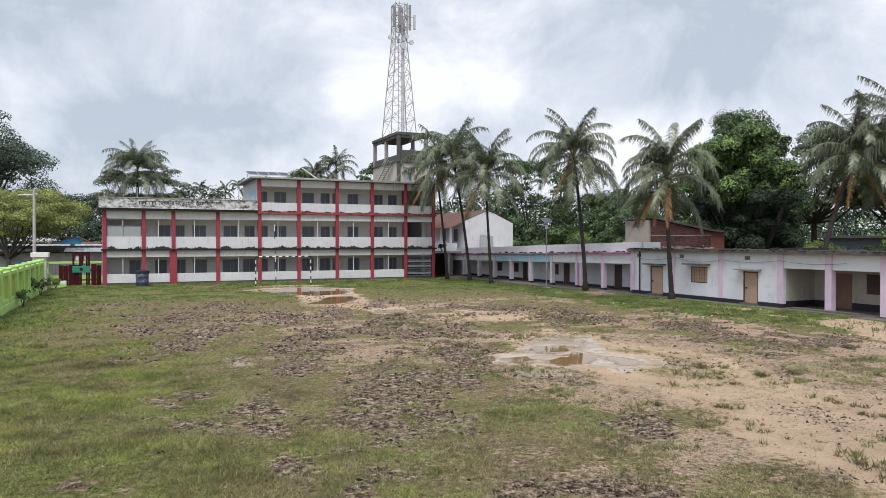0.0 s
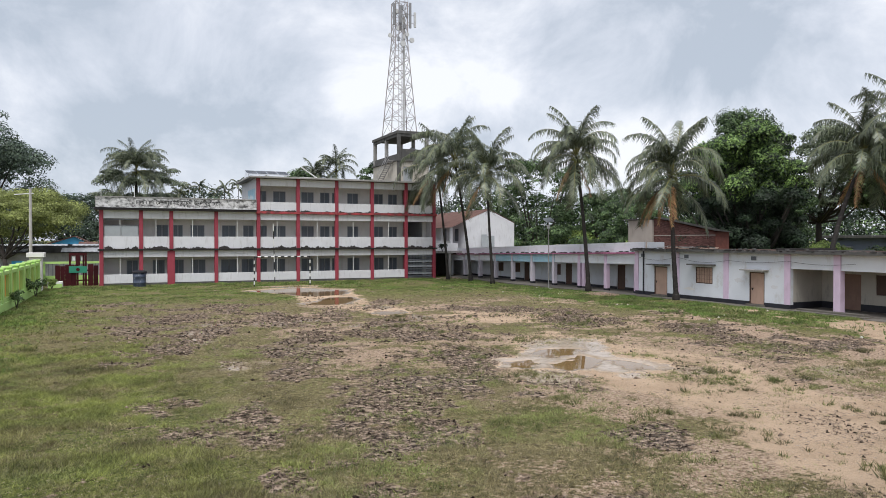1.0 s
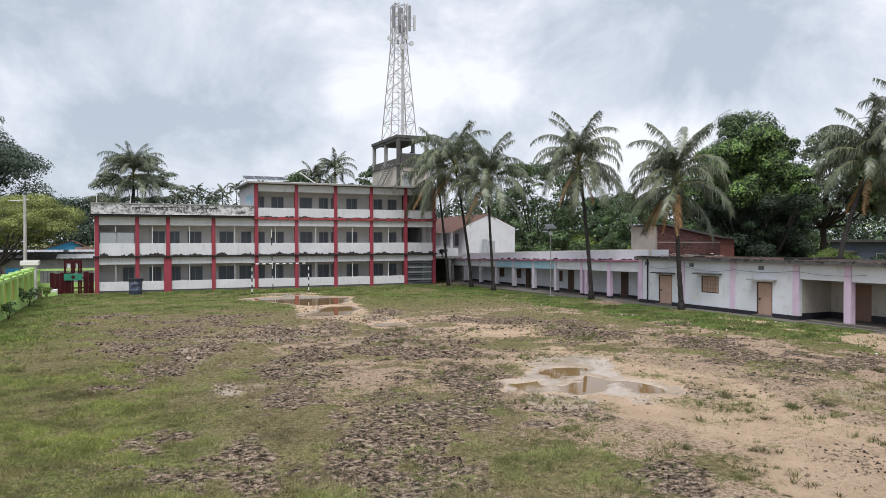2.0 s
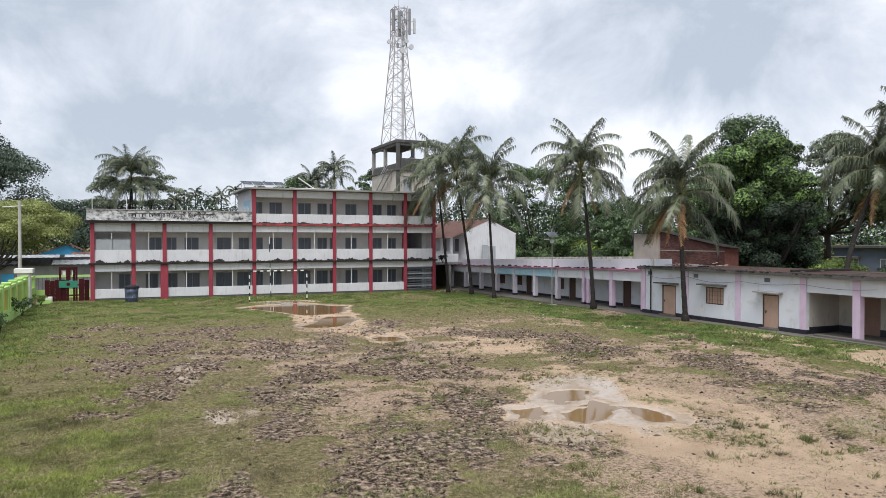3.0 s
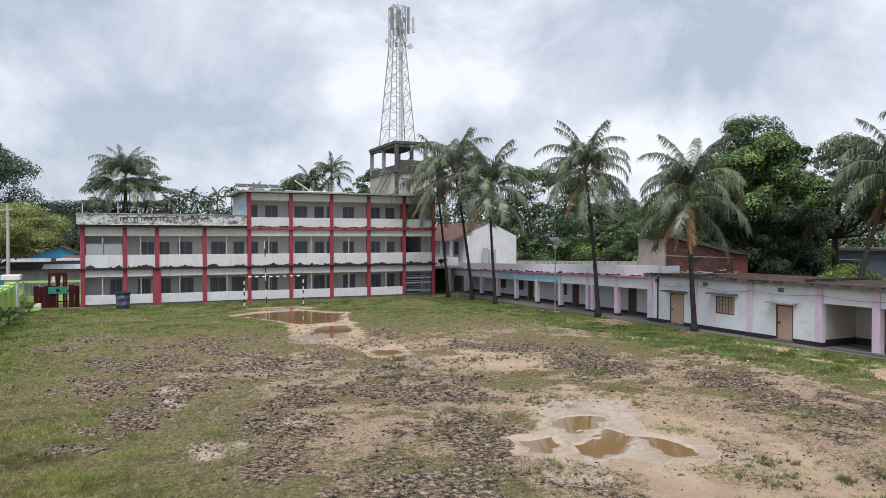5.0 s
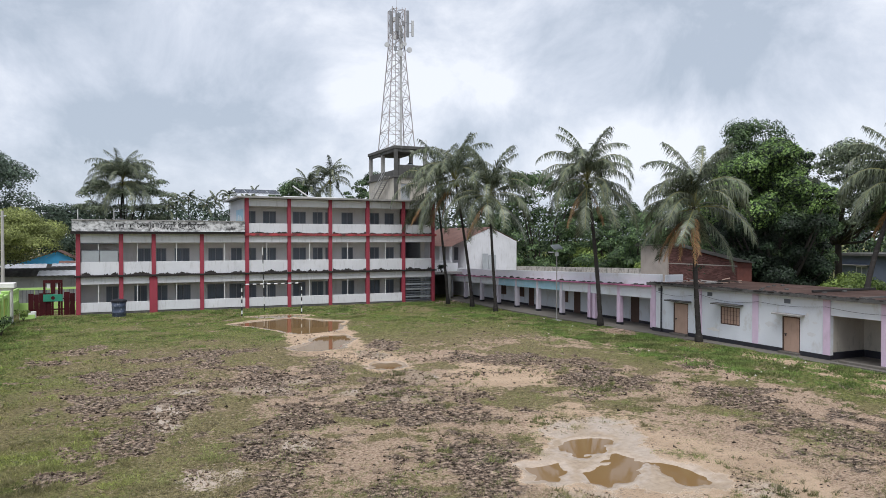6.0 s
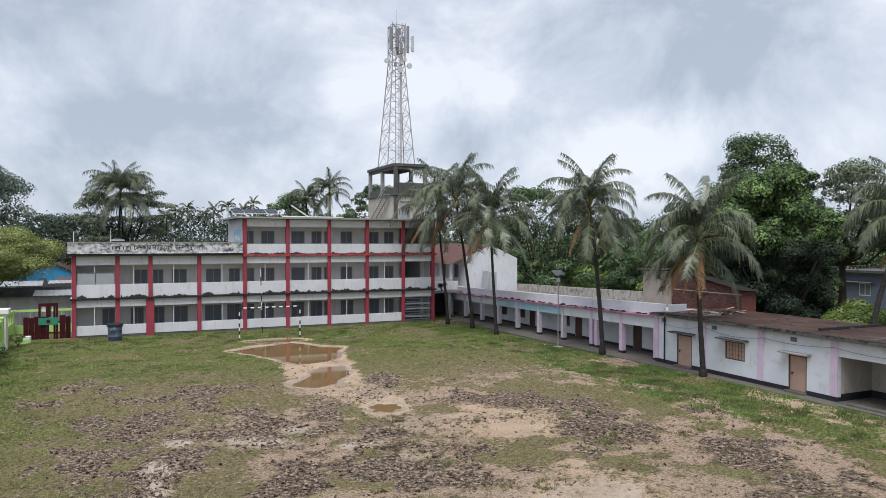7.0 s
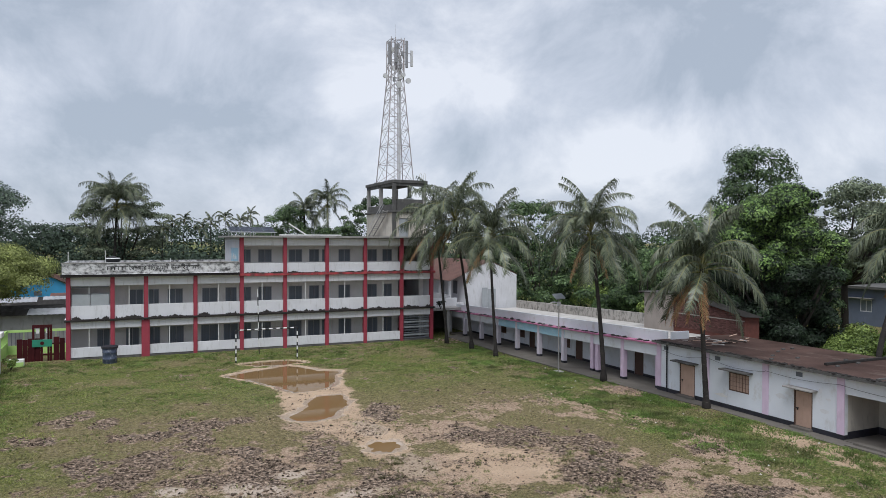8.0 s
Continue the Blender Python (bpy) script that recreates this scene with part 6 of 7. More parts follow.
def build_gate():
    rng = random.Random(8)
    g = thing("board_gate", (-3.2, 72.6, -0.16), "maroon upright board gate with a green sign", "gate")
    x = -4.95
    while x < -1.6:
        w = rng.uniform(0.36, 0.55)
        if not -3.75 < x < -2.45:
            h = 1.62 + rng.uniform(-0.12, 0.12) + (0.2 if -4.3 < x < -2.0 else 0)
            part("board", boxes((x, x + w - 0.012, 72.55, 72.61, -0.2, h)), M_GATE, g)
        else:
            part("board", boxes((x, x + 0.16, 72.5, 72.6, -0.2, 2.75)), M_GATE, g)
        x += w
    part("rail", boxes((-4.95, -1.5, 72.62, 72.68, 0.3, 0.42), (-4.95, -1.5, 72.62, 72.68, 1.2, 1.32)), M_GATE, g)
    part("frame", boxes((-3.85, -2.4, 72.48, 72.6, 2.62, 2.86), (-3.85, -3.68, 72.46, 72.6, -0.2, 2.62), (-2.57, -2.4, 72.46, 72.6, -0.2, 2.62), (-3.3, -2.95, 72.47, 72.6, 1.7, 2.62)), M_GATE, g, "dark maroon centre frame")
    for xx in (-3.58, -2.86):
        part("white_tile", boxes((xx, xx + 0.24, 72.56, 72.59, 2.15, 2.55)), M_PIPE, g, "white square panel")
    part("sign_board", boxes((-3.85, -2.4, 72.42, 72.455, 1.05, 1.65), bevel=0.01), M_SIGN, g, "green sign board")
    bm = bmesh.new()
    bmesh.ops.create_cone(bm, cap_ends=True, segments=20, radius1=0.15, radius2=0.15, depth=0.012, matrix=Matrix.Translation((-3.12, 72.412, 1.35)) @ Matrix.Rotation(radians(90), 4, "X"))
    part("disc", bm, M_GATE, g, "dark red painted disc")
    h = thing("white_box", (-5.0, 70.6, 0), "white cast block lying by the fence", "block")
    part("block_body", boxes((-5.35, -4.2, 70.2, 70.75, -0.2, 0.42), bevel=0.03), M_PIPE, h)
    part("green_base", boxes((-5.32, -4.23, 70.17, 70.195, -0.2, 0.2)), M_FGREEN, h)


def tin_roof(x0, x1, y0, y1, z_front, z_back, pitch=0.12):
    """A corrugated sheet sloping up from front to back, ridges along y."""
    bm = bmesh.new()
    n = max(6, int((x1 - x0) / pitch))
    prev = None
    for k in range(n + 1):
        x = x0 + (x1 - x0) * k / n
        h = 0.03 if k % 2 else 0.0
        v = (bm.verts.new((x, y0, z_front + h)), bm.verts.new((x, y1, z_back + h)))
        if prev:
            bm.faces.new((prev[0], v[0], v[1], prev[1]))
        prev = v
    r = bmesh.ops.solidify(bm, geom=bm.faces[:], thickness=0.02)
    return bm


def build_sheds():
    s = thing("tin_shed", (-9, 84, -0.2), "grey plastered shed with blackened tin roof and pale patched sheets", "shed")
    part("wall", boxes((-22, -1.7, 83.0, 88.5, -0.4, 2.7)), M_SHEDWALL, s)
    part("roof", tin_roof(-22.5, -1.5, 82.2, 86.0, 2.75, 3.4, 0.25), M_TINDARK, s, "blackened tin roof")
    part("roof", tin_roof(-22.5, -1.5, 86.0, 89.5, 3.42, 2.9, 0.25), M_TINDARK, s)
    for x0, x1, u0, u1 in ((-5.2, -1.55, 0.0, 0.62), (-12.0, -8.2, 0.1, 0.5), (-16.5, -13.5, 0.3, 0.9)):
        part("patch_sheet", tin_roof(x0, x1, 82.15 + 3.8 * u0, 82.15 + 3.8 * u1, 2.80 + 0.65 * u0, 2.80 + 0.65 * u1, 0.25), M_TINPALE, s, "pale newer tin sheet")
    part("door", boxes((-9.6, -8.5, 82.95, 82.99, -0.2, 1.9)), M_BLUEWALL, s, "blue door")
    t = thing("tin_shed", (-12, 95, -0.2), "long shed with blackened roof and pale tin sheets", "shed")
    part("wall", boxes((-28, -2, 93.0, 99, -0.4, 2.4)), M_SHEDWALL, t)
    part("roof", tin_roof(-28.5, -1.5, 92.0, 96.0, 2.5, 3.5, 0.25), M_TINDARK, t, "blackened tin roof")
    part("roof", tin_roof(-28.5, -1.5, 96.0, 100.0, 3.52, 2.6, 0.25), M_TINDARK, t)
    for x0, x1, u0, u1 in ((-4.9, -1.55, 0.72, 1.0), (-12.5, -5.4, 0.55, 1.0)):
        part("patch_sheet", tin_roof(x0, x1, 91.95 + 4.0 * u0, 91.95 + 4.0 * u1, 2.55 + u0, 2.55 + u1, 0.25), M_TINPALE, t, "pale newer tin sheet")
    part("ridge_sheet", tin_roof(-4.3, -2.2, 96.2, 97.4, 3.56, 3.82, 0.25), M_TINRED, t, "rusty loose sheet")
    b = thing("blue_house", (-8, 126, -0.2), "bright blue gabled house with a brown tin roof", "house")
    xl, xr, xp, zl, zr, zp = -11.6, -4.1, -6.2, 2.7, 3.4, 4.55
    part("wall", boxes((xl, xr, 122.0, 130, -0.4, zl)), M_BLUEWALL, b)
    bm = bmesh.new()
    va, vb = ([bm.verts.new(p) for p in ((xl, yy, zl), (xr, yy, zl), (xr, yy, zr), (xp, yy, zp))] for yy in (122.0, 122.3))
    bm.faces.new(va)
    bm.faces.new(vb[::-1])
    for i in range(4):
        bm.faces.new((va[i], vb[i], vb[(i + 1) % 4], va[(i + 1) % 4]))
    part("gable", bm, M_BLUEWALL, b)
    for xe, ze in ((xl - 0.4, zl - 0.02), (xr + 0.5, zr - 0.1)):
        bm = bmesh.new()
        f = bm.faces.new([bm.verts.new(p) for p in ((xp, 121.5, zp + 0.14), (xe, 121.5, ze + 0.14), (xe, 130.5, ze + 0.14), (xp, 130.5, zp + 0.14))])
        bmesh.ops.solidify(bm, geom=[f], thickness=0.14)
        part("roof", bm, M_TINRED, b, "brown rusty tin roof")
    part("window", boxes((-8.2, -7.2, 121.95, 121.99, 1.9, 2.6)), M_PANE, b)


def build_gable_house():
    h = thing("gable_house", (41, 82, -0.2), "white gabled house with a rusty red tin roof", "house")
    x0, x1, y0, y1, ze, zr = 37.7, 44.3, 76.0, 90.0, 6.25, 7.75
    xm = 40.9
    bm = bmesh.new()
    prof = [(x0, -0.4), (x1, -0.4), (x1, ze - 0.15), (xm, zr - 0.12), (x0, ze + 0.1)]
    va = [bm.verts.new((x, y0, z)) for x, z in prof]
    vb = [bm.verts.new((x, y0 + 0.25, z)) for x, z in prof]
    bm.faces.new(va)
    bm.faces.new(vb[::-1])
    for i in range(5):
        bm.faces.new((va[i], vb[i], vb[(i + 1) % 5], va[(i + 1) % 5]))
    part("gable_wall", bm, M_WHITE, h, "plain white gable wall")
    part("side_wall", holes_wall(bmesh.new(), "y", x0, x0 + 0.25, y0 + 0.25, y1, -0.4, ze, [(78.0, 79.2, 3.9, 5.4), (81.5, 82.7, 3.9, 5.4)]), M_WHITE, h)
    part("side_wall", boxes((x1 - 0.25, x1, y0 + 0.25, y1, -0.4, ze - 0.2)), M_WHITE, h)
    part("back_wall", boxes((x0 + 0.25, x1 - 0.25, y1 - 0.25, y1, -0.4, ze)), M_WHITE, h)
    for (xa, za, xb, zb) in ((x0 - 1.9, ze - 0.75, xm, zr), (xm, zr, x1 + 0.12, ze - 0.1)):
        bm = bmesh.new()
        prev = None
        for k in range(57):
            y = y0 - 0.02 + (y1 - y0 + 0.4) * k / 56
            o = 0.03 if k % 2 else 0
            v = (bm.verts.new((xa, y, za + o)), bm.verts.new((xb, y, zb + o)))
            if prev:
                bm.faces.new((prev[0], v[0], v[1], prev[1]))
            prev = v
        bmesh.ops.solidify(bm, geom=bm.faces[:], thickness=0.03)
        part("roof", bm, M_TINRED, h, "rusty red corrugated tin roof")
    for y in (77.0, 79.6, 82.2):
        part("porch_column", boxes((x0 - 1.6, x0 - 1.3, y - 0.15, y + 0.15, 3.0, ze - 0.7)), M_WHITE, h)
    part("porch_floor", boxes((x0 - 1.75, x0, y0 + 0.3, y1, 2.7, 3.0)), M_WHITE, h)
    part("porch_parapet", boxes((x0 - 1.75, x0 - 1.62, y0 + 0.3, y1, 3.0, 3.9)), M_WHITE, h)
    part("porch_support", boxes((x0 - 1.7, x0 - 1.4, y0 + 0.4, y0 + 0.7, -0.4, 2.7)), M_WHITE, h)
    for y in (78.0, 81.5):
        part("shutter", boxes((x0 + 0.05, x0 + 0.1, y, y + 1.2, 3.9, 5.4)), M_GRILLE, h, "dark closed shutter")
    w = thing("grey_rooftop_sheet", (40.4, 75.2, 2.9), "grey sheet leaning against the gable wall", "sheet")
    part("sheet_leaf", boxes((39.6, 40.3, 75.55, 75.6, 2.45, 4.7)), M_PANEL, w)
    part("sheet_leaf", boxes((40.34, 41.3, 75.5, 75.55, 2.45, 4.55)), M_PANEL, w)


def build_link():
    """The shaded passage between the school block and the arcade."""
    k = thing("link_passage", (33.8, 74, -0.2), "shaded concrete link passage between the school buildings", "passage")
    part("roof_slab", boxes((32.2, 37.4, 73.6, 80, 2.55, 2.8)), M_CONC, k)
    part("upper_wall", boxes((32.2, 36.4, 75.4, 75.6, 2.8, 3.7)), M_WHITE, k)
    # passage shade is painted by this wall's dark colour
    part("back_wall", boxes((32.2, 37.4, 79.8, 80, -0.4, 2.55)), M_DARK, k)
    part("column", boxes((34.4, 34.7, 73.7, 74.0, -0.4, 2.55)), M_CONC, k)


def build_brick_hut():
    h = thing("brick_hut", (43, 45, 3.3), "brick hut with a sloping dark tin roof behind the flat roofs", "hut")
    x0, x1 = 41.95, 43.4
    part("core_wall", boxes((x0 + 0.06, x1, 41.3, 48.2, -0.2, 4.35)), M_BRICK, h)
    part("plaster_wall", boxes((x0 - 0.2, x1 + 0.8, 48.2, 51.3, -0.2, 5.75), bevel=0.02), M_PLASTER, h, "unpainted cement plaster wall")
    bm = bmesh.new()
    vs = [bm.verts.new(p) for p in ((x0 + 0.08, 41.3, 4.35), (x0 + 0.08, 48.2, 4.35), (x0 + 0.08, 48.2, 5.85), (x1, 41.3, 4.35), (x1, 48.2, 4.35), (x1, 48.2, 5.85), (x0 + 0.08, 41.3, 4.62), (x1, 41.3, 4.62))]
    for q in ((0, 1, 2, 6), (3, 7, 5, 4), (1, 4, 5, 2), (0, 6, 7, 3)):
        bm.faces.new([vs[i] for i in q])
    part("upper_wall", bm, M_BRICK, h)
    bm = bmesh.new()
    rows = [(x0 - 0.25, 41.0, 4.72), (x1 + 0.2, 41.0, 4.60), (x1 + 0.2, 48.6, 5.95), (x0 - 0.25, 48.6, 6.07)]
    f = bm.faces.new([bm.verts.new(p) for p in rows])
    bmesh.ops.solidify(bm, geom=[f], thickness=0.06)
    part("roof", bm, M_TINDARK, h, "dark tin roof")
    part("roof", boxes((x0 - 0.5, x1 + 1.0, 48.65, 51.7, 5.78, 5.86)), M_TINDARK, h)
    part("tie_band", boxes((x0 - 0.005, x0 + 0.06, 41.31, 48.19, 4.36, 4.43)), M_PLASTER, h, "pale cement tie band")
    return h, x0


def build_utility_pole():
    u = thing("utility_pole", (-7.2, 76, 0), "grey concrete utility pole with a wire arm", "utility pole")
    part("pole", tube(bmesh.new(), [(-7.2, 76, -0.4), (-7.2, 76, 8.8)], [0.17, 0.11], 8), M_CONC_L, u)
    part("cross_arm", bar((-8.5, 76, 8.2), (-6.9, 76, 8.35), 0.04), M_GALV, u)


def build_grass():
    rng = np.random.RandomState(12)

    def field(n, xr, yr, keep_fn, blades, hgt, wid, material, name, label):
        x, y = rng.uniform(*xr, n), rng.uniform(*yr, n)
        pond, sand, mud, thin = ground_masks(x, y)
        clump = smooth01(0.6 * fbm(x * 1.1 + 5, y * 1.1, 3) + 0.4 * fbm(x * 3.3, y * 3.3 + 2, 2), 0.40, 0.62)
        dens = keep_fn(x, y, pond, sand, mud, thin) * (0.34 + 0.66 * clump)
        k = rng.rand(n) < dens
        x, y, s = x[k], y[k], 0.5 * rng.rand(k.sum()) + 0.75 * clump[k] - 0.12
        z = ground_z(x, y)
        m = len(x)
        bx = np.repeat(x, blades) + rng.normal(0, 0.045, m * blades)
        by = np.repeat(y, blades) + rng.normal(0, 0.045, m * blades)
        bz = np.repeat(z, blades) - 0.01
        hh = np.repeat(0.55 + 0.9 * s, blades) * hgt * (0.6 + 0.7 * rng.rand(m * blades))
        a = rng.rand(m * blades) * math.tau
        lean = 1.7 * rng.rand(m * blades) * hh
        la = rng.rand(m * blades) * math.tau
        w = wid * (0.7 + 0.6 * rng.rand(m * blades))
        p = np.stack([bx, by, bz], 1)
        side = np.stack([np.cos(a) * w, np.sin(a) * w, np.zeros_like(a)], 1)
        tip = p + np.stack([np.cos(la) * lean, np.sin(la) * lean, hh], 1)
        v = np.stack([p - side, p + side, tip], 1).reshape(-1, 3)
        ob = raw(name, v, np.arange(len(v)).reshape(-1, 3), material)
        tagged(ob, label, "grass", kind="stuff")

    def open_turf(x, y, pond, sand, mud, thin):
        d = (1 - sand) * (1 - (0.80 - 0.16 * smooth01(24 - y, 0, 8)) * mud) * (1 - 0.70 * thin) * (1 - 0.75 * smooth01(x - 0.5 * (y - 8), 10.5, 13.0) * smooth01(14 - y, 0, 4)) * (pond < -0.7)
        return d * (x > -5.5) * (x < 34) * np.clip(1.25 - y / 70, 0.35, 1)

    def near_left(x, y, pond, sand, mud, thin):
        return open_turf(x, y, pond, sand, mud, thin) * smooth01(6.5 - 0.12 * (y - 8) - x, 0, 6) * smooth01(fbm(x * 0.6 + 2, y * 0.6, 3), 0.3, 0.58)

    def close(fn):
        return lambda x, y, *m: fn(x, y, *m) * smooth01(38 - y, 0, 22)

    def distant(fn):
        return lambda x, y, *m: fn(x, y, *m) * smooth01(y, 22, 40) * (0.25 + 0.75 * smooth01(60 - y, 0, 12))

    field(330000, (-5.5, 24), (6.5, 41), close(open_turf), 6, 0.050, 0.0075, M_BLADE, "grass_turf", "short patchy olive turf")
    field(190000, (-5.5, 9), (6, 41), close(near_left), 7, 0.070, 0.0075, M_BLADEYELLOW, "grass_turf", "thick yellow-green turf")
    field(50000, (-5.6, 34), (22, 71), distant(open_turf), 3, 0.075, 0.022, M_BLADE, "grass_turf", "short patchy olive turf")
    field(30000, (-5.6, 8), (22, 71), distant(near_left), 4, 0.08, 0.024, M_BLADEYELLOW, "grass_turf", "thick yellow-green turf")

    def rank(x, y, pond, sand, mud, thin):
        edge = np.maximum.reduce([smooth01(x, 27.5, 32.5) * smooth01(34.4 - x, -0.2, 0.6), smooth01(y, 62, 69), smooth01(-1.5 - x, 0, 3)])
        return edge * (1 - 0.75 * sand) * (1 - 0.6 * mud) * smooth01(fbm(x * 0.5, y * 0.5, 3), 0.33, 0.6)

    field(100000, (-5.5, 34.6), (10, 71.6), rank, 4, 0.12, 0.024, M_BLADELUSH, "grass_tall", "taller lush green grass along the edges")

    def strip(x, y, pond, sand, mud, thin):
        edge = smooth01(x + 1.2 * (fbm(x * 0.6, y * 0.5, 3) - 0.5) * 4, 27.6, 31.2) * smooth01(34.6 - x, -0.2, 0.5)
        return edge * smooth01(fbm(x * 0.55 + 7, y * 0.5, 4), 0.40, 0.60) * (1 - 0.8 * sand)

    field(140000, (25.5, 34.5), (24, 68), strip, 5, 0.085, 0.022, M_BLADELUSH, "grass_tall", "bright green grass beside the walkway")

    def far_green(x, y, pond, sand, mud, thin):
        return smooth01(y + 5 * (fbm(x * 0.3, y * 0.3, 3) - 0.5) * 2 - 0.25 * (x - 16) * (x < 24), 47, 56) * smooth01(fbm(x * 0.45 + 3, y * 0.4, 3), 0.36, 0.58) * (1 - sand) * (1 - 0.8 * mud) * (pond < -0.9)

    field(80000, (-5.5, 33.8), (42, 71.6), far_green, 3, 0.055, 0.028, M_BLADELUSH, "grass_turf", "fresh green turf in front of the school")

    def tufts(x, y, pond, sand, mud, thin):
        patch = smooth01(fbm(x * 0.45 + 20, y * 0.4, 3), 0.47, 0.60)
        return np.maximum(sand, thin) * (pond < -0.6) * (silt_mask(x, y, pond) < 0.3) * patch * (vnoise(x * 1.9, y * 1.9) > 0.55) * smooth01(y, 5, 9) * smooth01(x, 8, 12)

    field(16000, (8, 31), (6, 36), tufts, 18, 0.11, 0.010, M_TUFT, "grass_tufts", "scattered coarse olive grass tufts on bare soil")


def build_clods():
    rng = np.random.RandomState(21)
    n = 280000
    x, y = rng.uniform(-2, 30, n), 7 + 46 * rng.rand(n) ** 1.35
    pond, sand, mud, thin = ground_masks(x, y)
    k = (rng.rand(n) < (mud ** 1.2) * np.where(y > 32, 0.42, 0.60) * (0.35 + 0.65 * smooth01(fbm(x * 1.6, y * 1.6, 3), 0.35, 0.55)) + 0.12 * film_mask(x, y) + 0.06 * thin * (1 - sand) + 0.02 * sand) & (pond < -0.2) & (silt_mask(x, y, pond) < 0.4 + 0.5 * (rng.rand(n) < 0.04))
    x, y = x[k], y[k]
    z = ground_z(x, y)
    m = len(x)
    r = (0.014 + 0.062 * rng.rand(m) ** 2.4) * (0.62 + 0.6 * smooth01(y, 14, 32))
    octa = np.array([(1, 0, 0), (0, 1, 0), (-1, 0, 0), (0, -1, 0), (0, 0, 0.62), (0, 0, -0.5)], float)
    v = octa[None] * (0.3 + 1.2 * rng.rand(m, 6, 1)) * r[:, None, None] + rng.normal(0, 0.22, (m, 6, 3)) * r[:, None, None]
    a = rng.rand(m) * math.tau
    c, s = np.cos(a)[:, None], np.sin(a)[:, None]
    vx, vy = v[..., 0] * 1.35 * c - v[..., 1] * 0.85 * s, v[..., 0] * 1.35 * s + v[..., 1] * 0.85 * c
    v = np.stack([vx + x[:, None], vy + y[:, None], v[..., 2] + z[:, None] + 0.01], -1).reshape(-1, 3)
    tri = np.array([(0, 1, 4), (1, 2, 4), (2, 3, 4), (3, 0, 4), (1, 0, 5), (2, 1, 5), (3, 2, 5), (0, 3, 5)])
    f = (tri[None] + 6 * np.arange(m)[:, None, None]).reshape(-1, 3)
    tagged(raw("mud_clods", v, f, M_CLOD), "damp trampled mud clods with shadow and lit tones painted in", "mud", kind="stuff")
    for cx, cy, sx, sy, cnt, mt, nm, lb in ((33.2, 43.6, 0.6, 1.1, 320, M_RUBBLE, "rubble", "heap of broken brick rubble by the walkway"), (31.0, 38.0, 2.2, 9.0, 42, M_LITTER, "litter", "pale scraps of litter in the grass"), (33.2, 70.3, 1.0, 0.8, 160, M_RUBBLE, "rubble", "heap of broken brick rubble by the walkway")):
        x, y = rng.normal(cx, sx, cnt), rng.normal(cy, sy, cnt)
        x = np.minimum(x, 34.3)
        z = ground_z(x, y)
        hump = 0.12 * np.exp(-((x - cx) / sx) ** 2 - ((y - cy) / sy) ** 2) * (nm == "rubble")
        r = 0.03 + 0.06 * rng.rand(cnt)
        v = octa[None] * (0.6 + 0.9 * rng.rand(cnt, 6, 1)) * r[:, None, None] + np.stack([x, y, z + hump + 0.015], 1)[:, None]
        f = (tri[None] + 6 * np.arange(cnt)[:, None, None]).reshape(-1, 3)
        tagged(raw(nm, v.reshape(-1, 3), f, mt), lb, nm, kind="stuff")


def build_woods():
    """Far belt of trees all round the school ground."""
    rng = np.random.RandomState(33)
    # M_LEAF_FAR belts carry haze in their leaf colour
    for name, r0, r1, a0, a1, n, h0, h1, mt in (("far_woods", 128, 175, -0.62, 1.75, 190, 8, 14, M_LEAF_FAR), ("far_woods", 100, 122, -0.45, 0.48, 66, 5, 9, M_LEAF_FAR), ("far_woods", 138, 158, -0.15, 0.30, 44, 10, 13.5, M_LEAF_FAR), ("far_woods", 96, 118, 0.48, 0.62, 22, 7, 11.5, M_LEAF_MD), ("far_woods", 96, 118, 0.62, 0.82, 26, 4, 7.5, M_LEAF_MD), ("far_woods", 88, 120, 0.82, 1.5, 70, 5, 10, M_LEAF_MD), ("far_woods", 116, 136, 0.76, 1.14, 34, 6, 11, M_LEAF_DK), ("far_woods", 75, 150, 1.75, 5.6, 110, 8, 14, M_LEAF_DK)):
        cs, rs = [], []
        for k in range(n):
            a = a0 + (a1 - a0) * (k + rng.rand()) / n
            r = rng.uniform(r0, r1)
            h = rng.uniform(h0, h1)
            if mt is not M_LEAF_DK and r < 126 and -19 < math.sin(a) * r < -1 or r < 114 and 0.80 < a < 1.06:
                continue
            for j in range(3):
                cs.append((math.sin(a) * r + rng.normal(0, 2), math.cos(a) * r + rng.normal(0, 2), h * (0.12 + 0.34 * j)))
                rs.append(rng.uniform(2.6, 4.2))
        count = n * (600 if mt is M_LEAF_FAR else 330)
        v, f = leaf_cloud(cs, rs, count * len(cs) // (3 * n), 0.5, rng)
        tagged(raw(name, v, f, mt), "dense belt of distant dark green trees", "woods", kind="stuff")


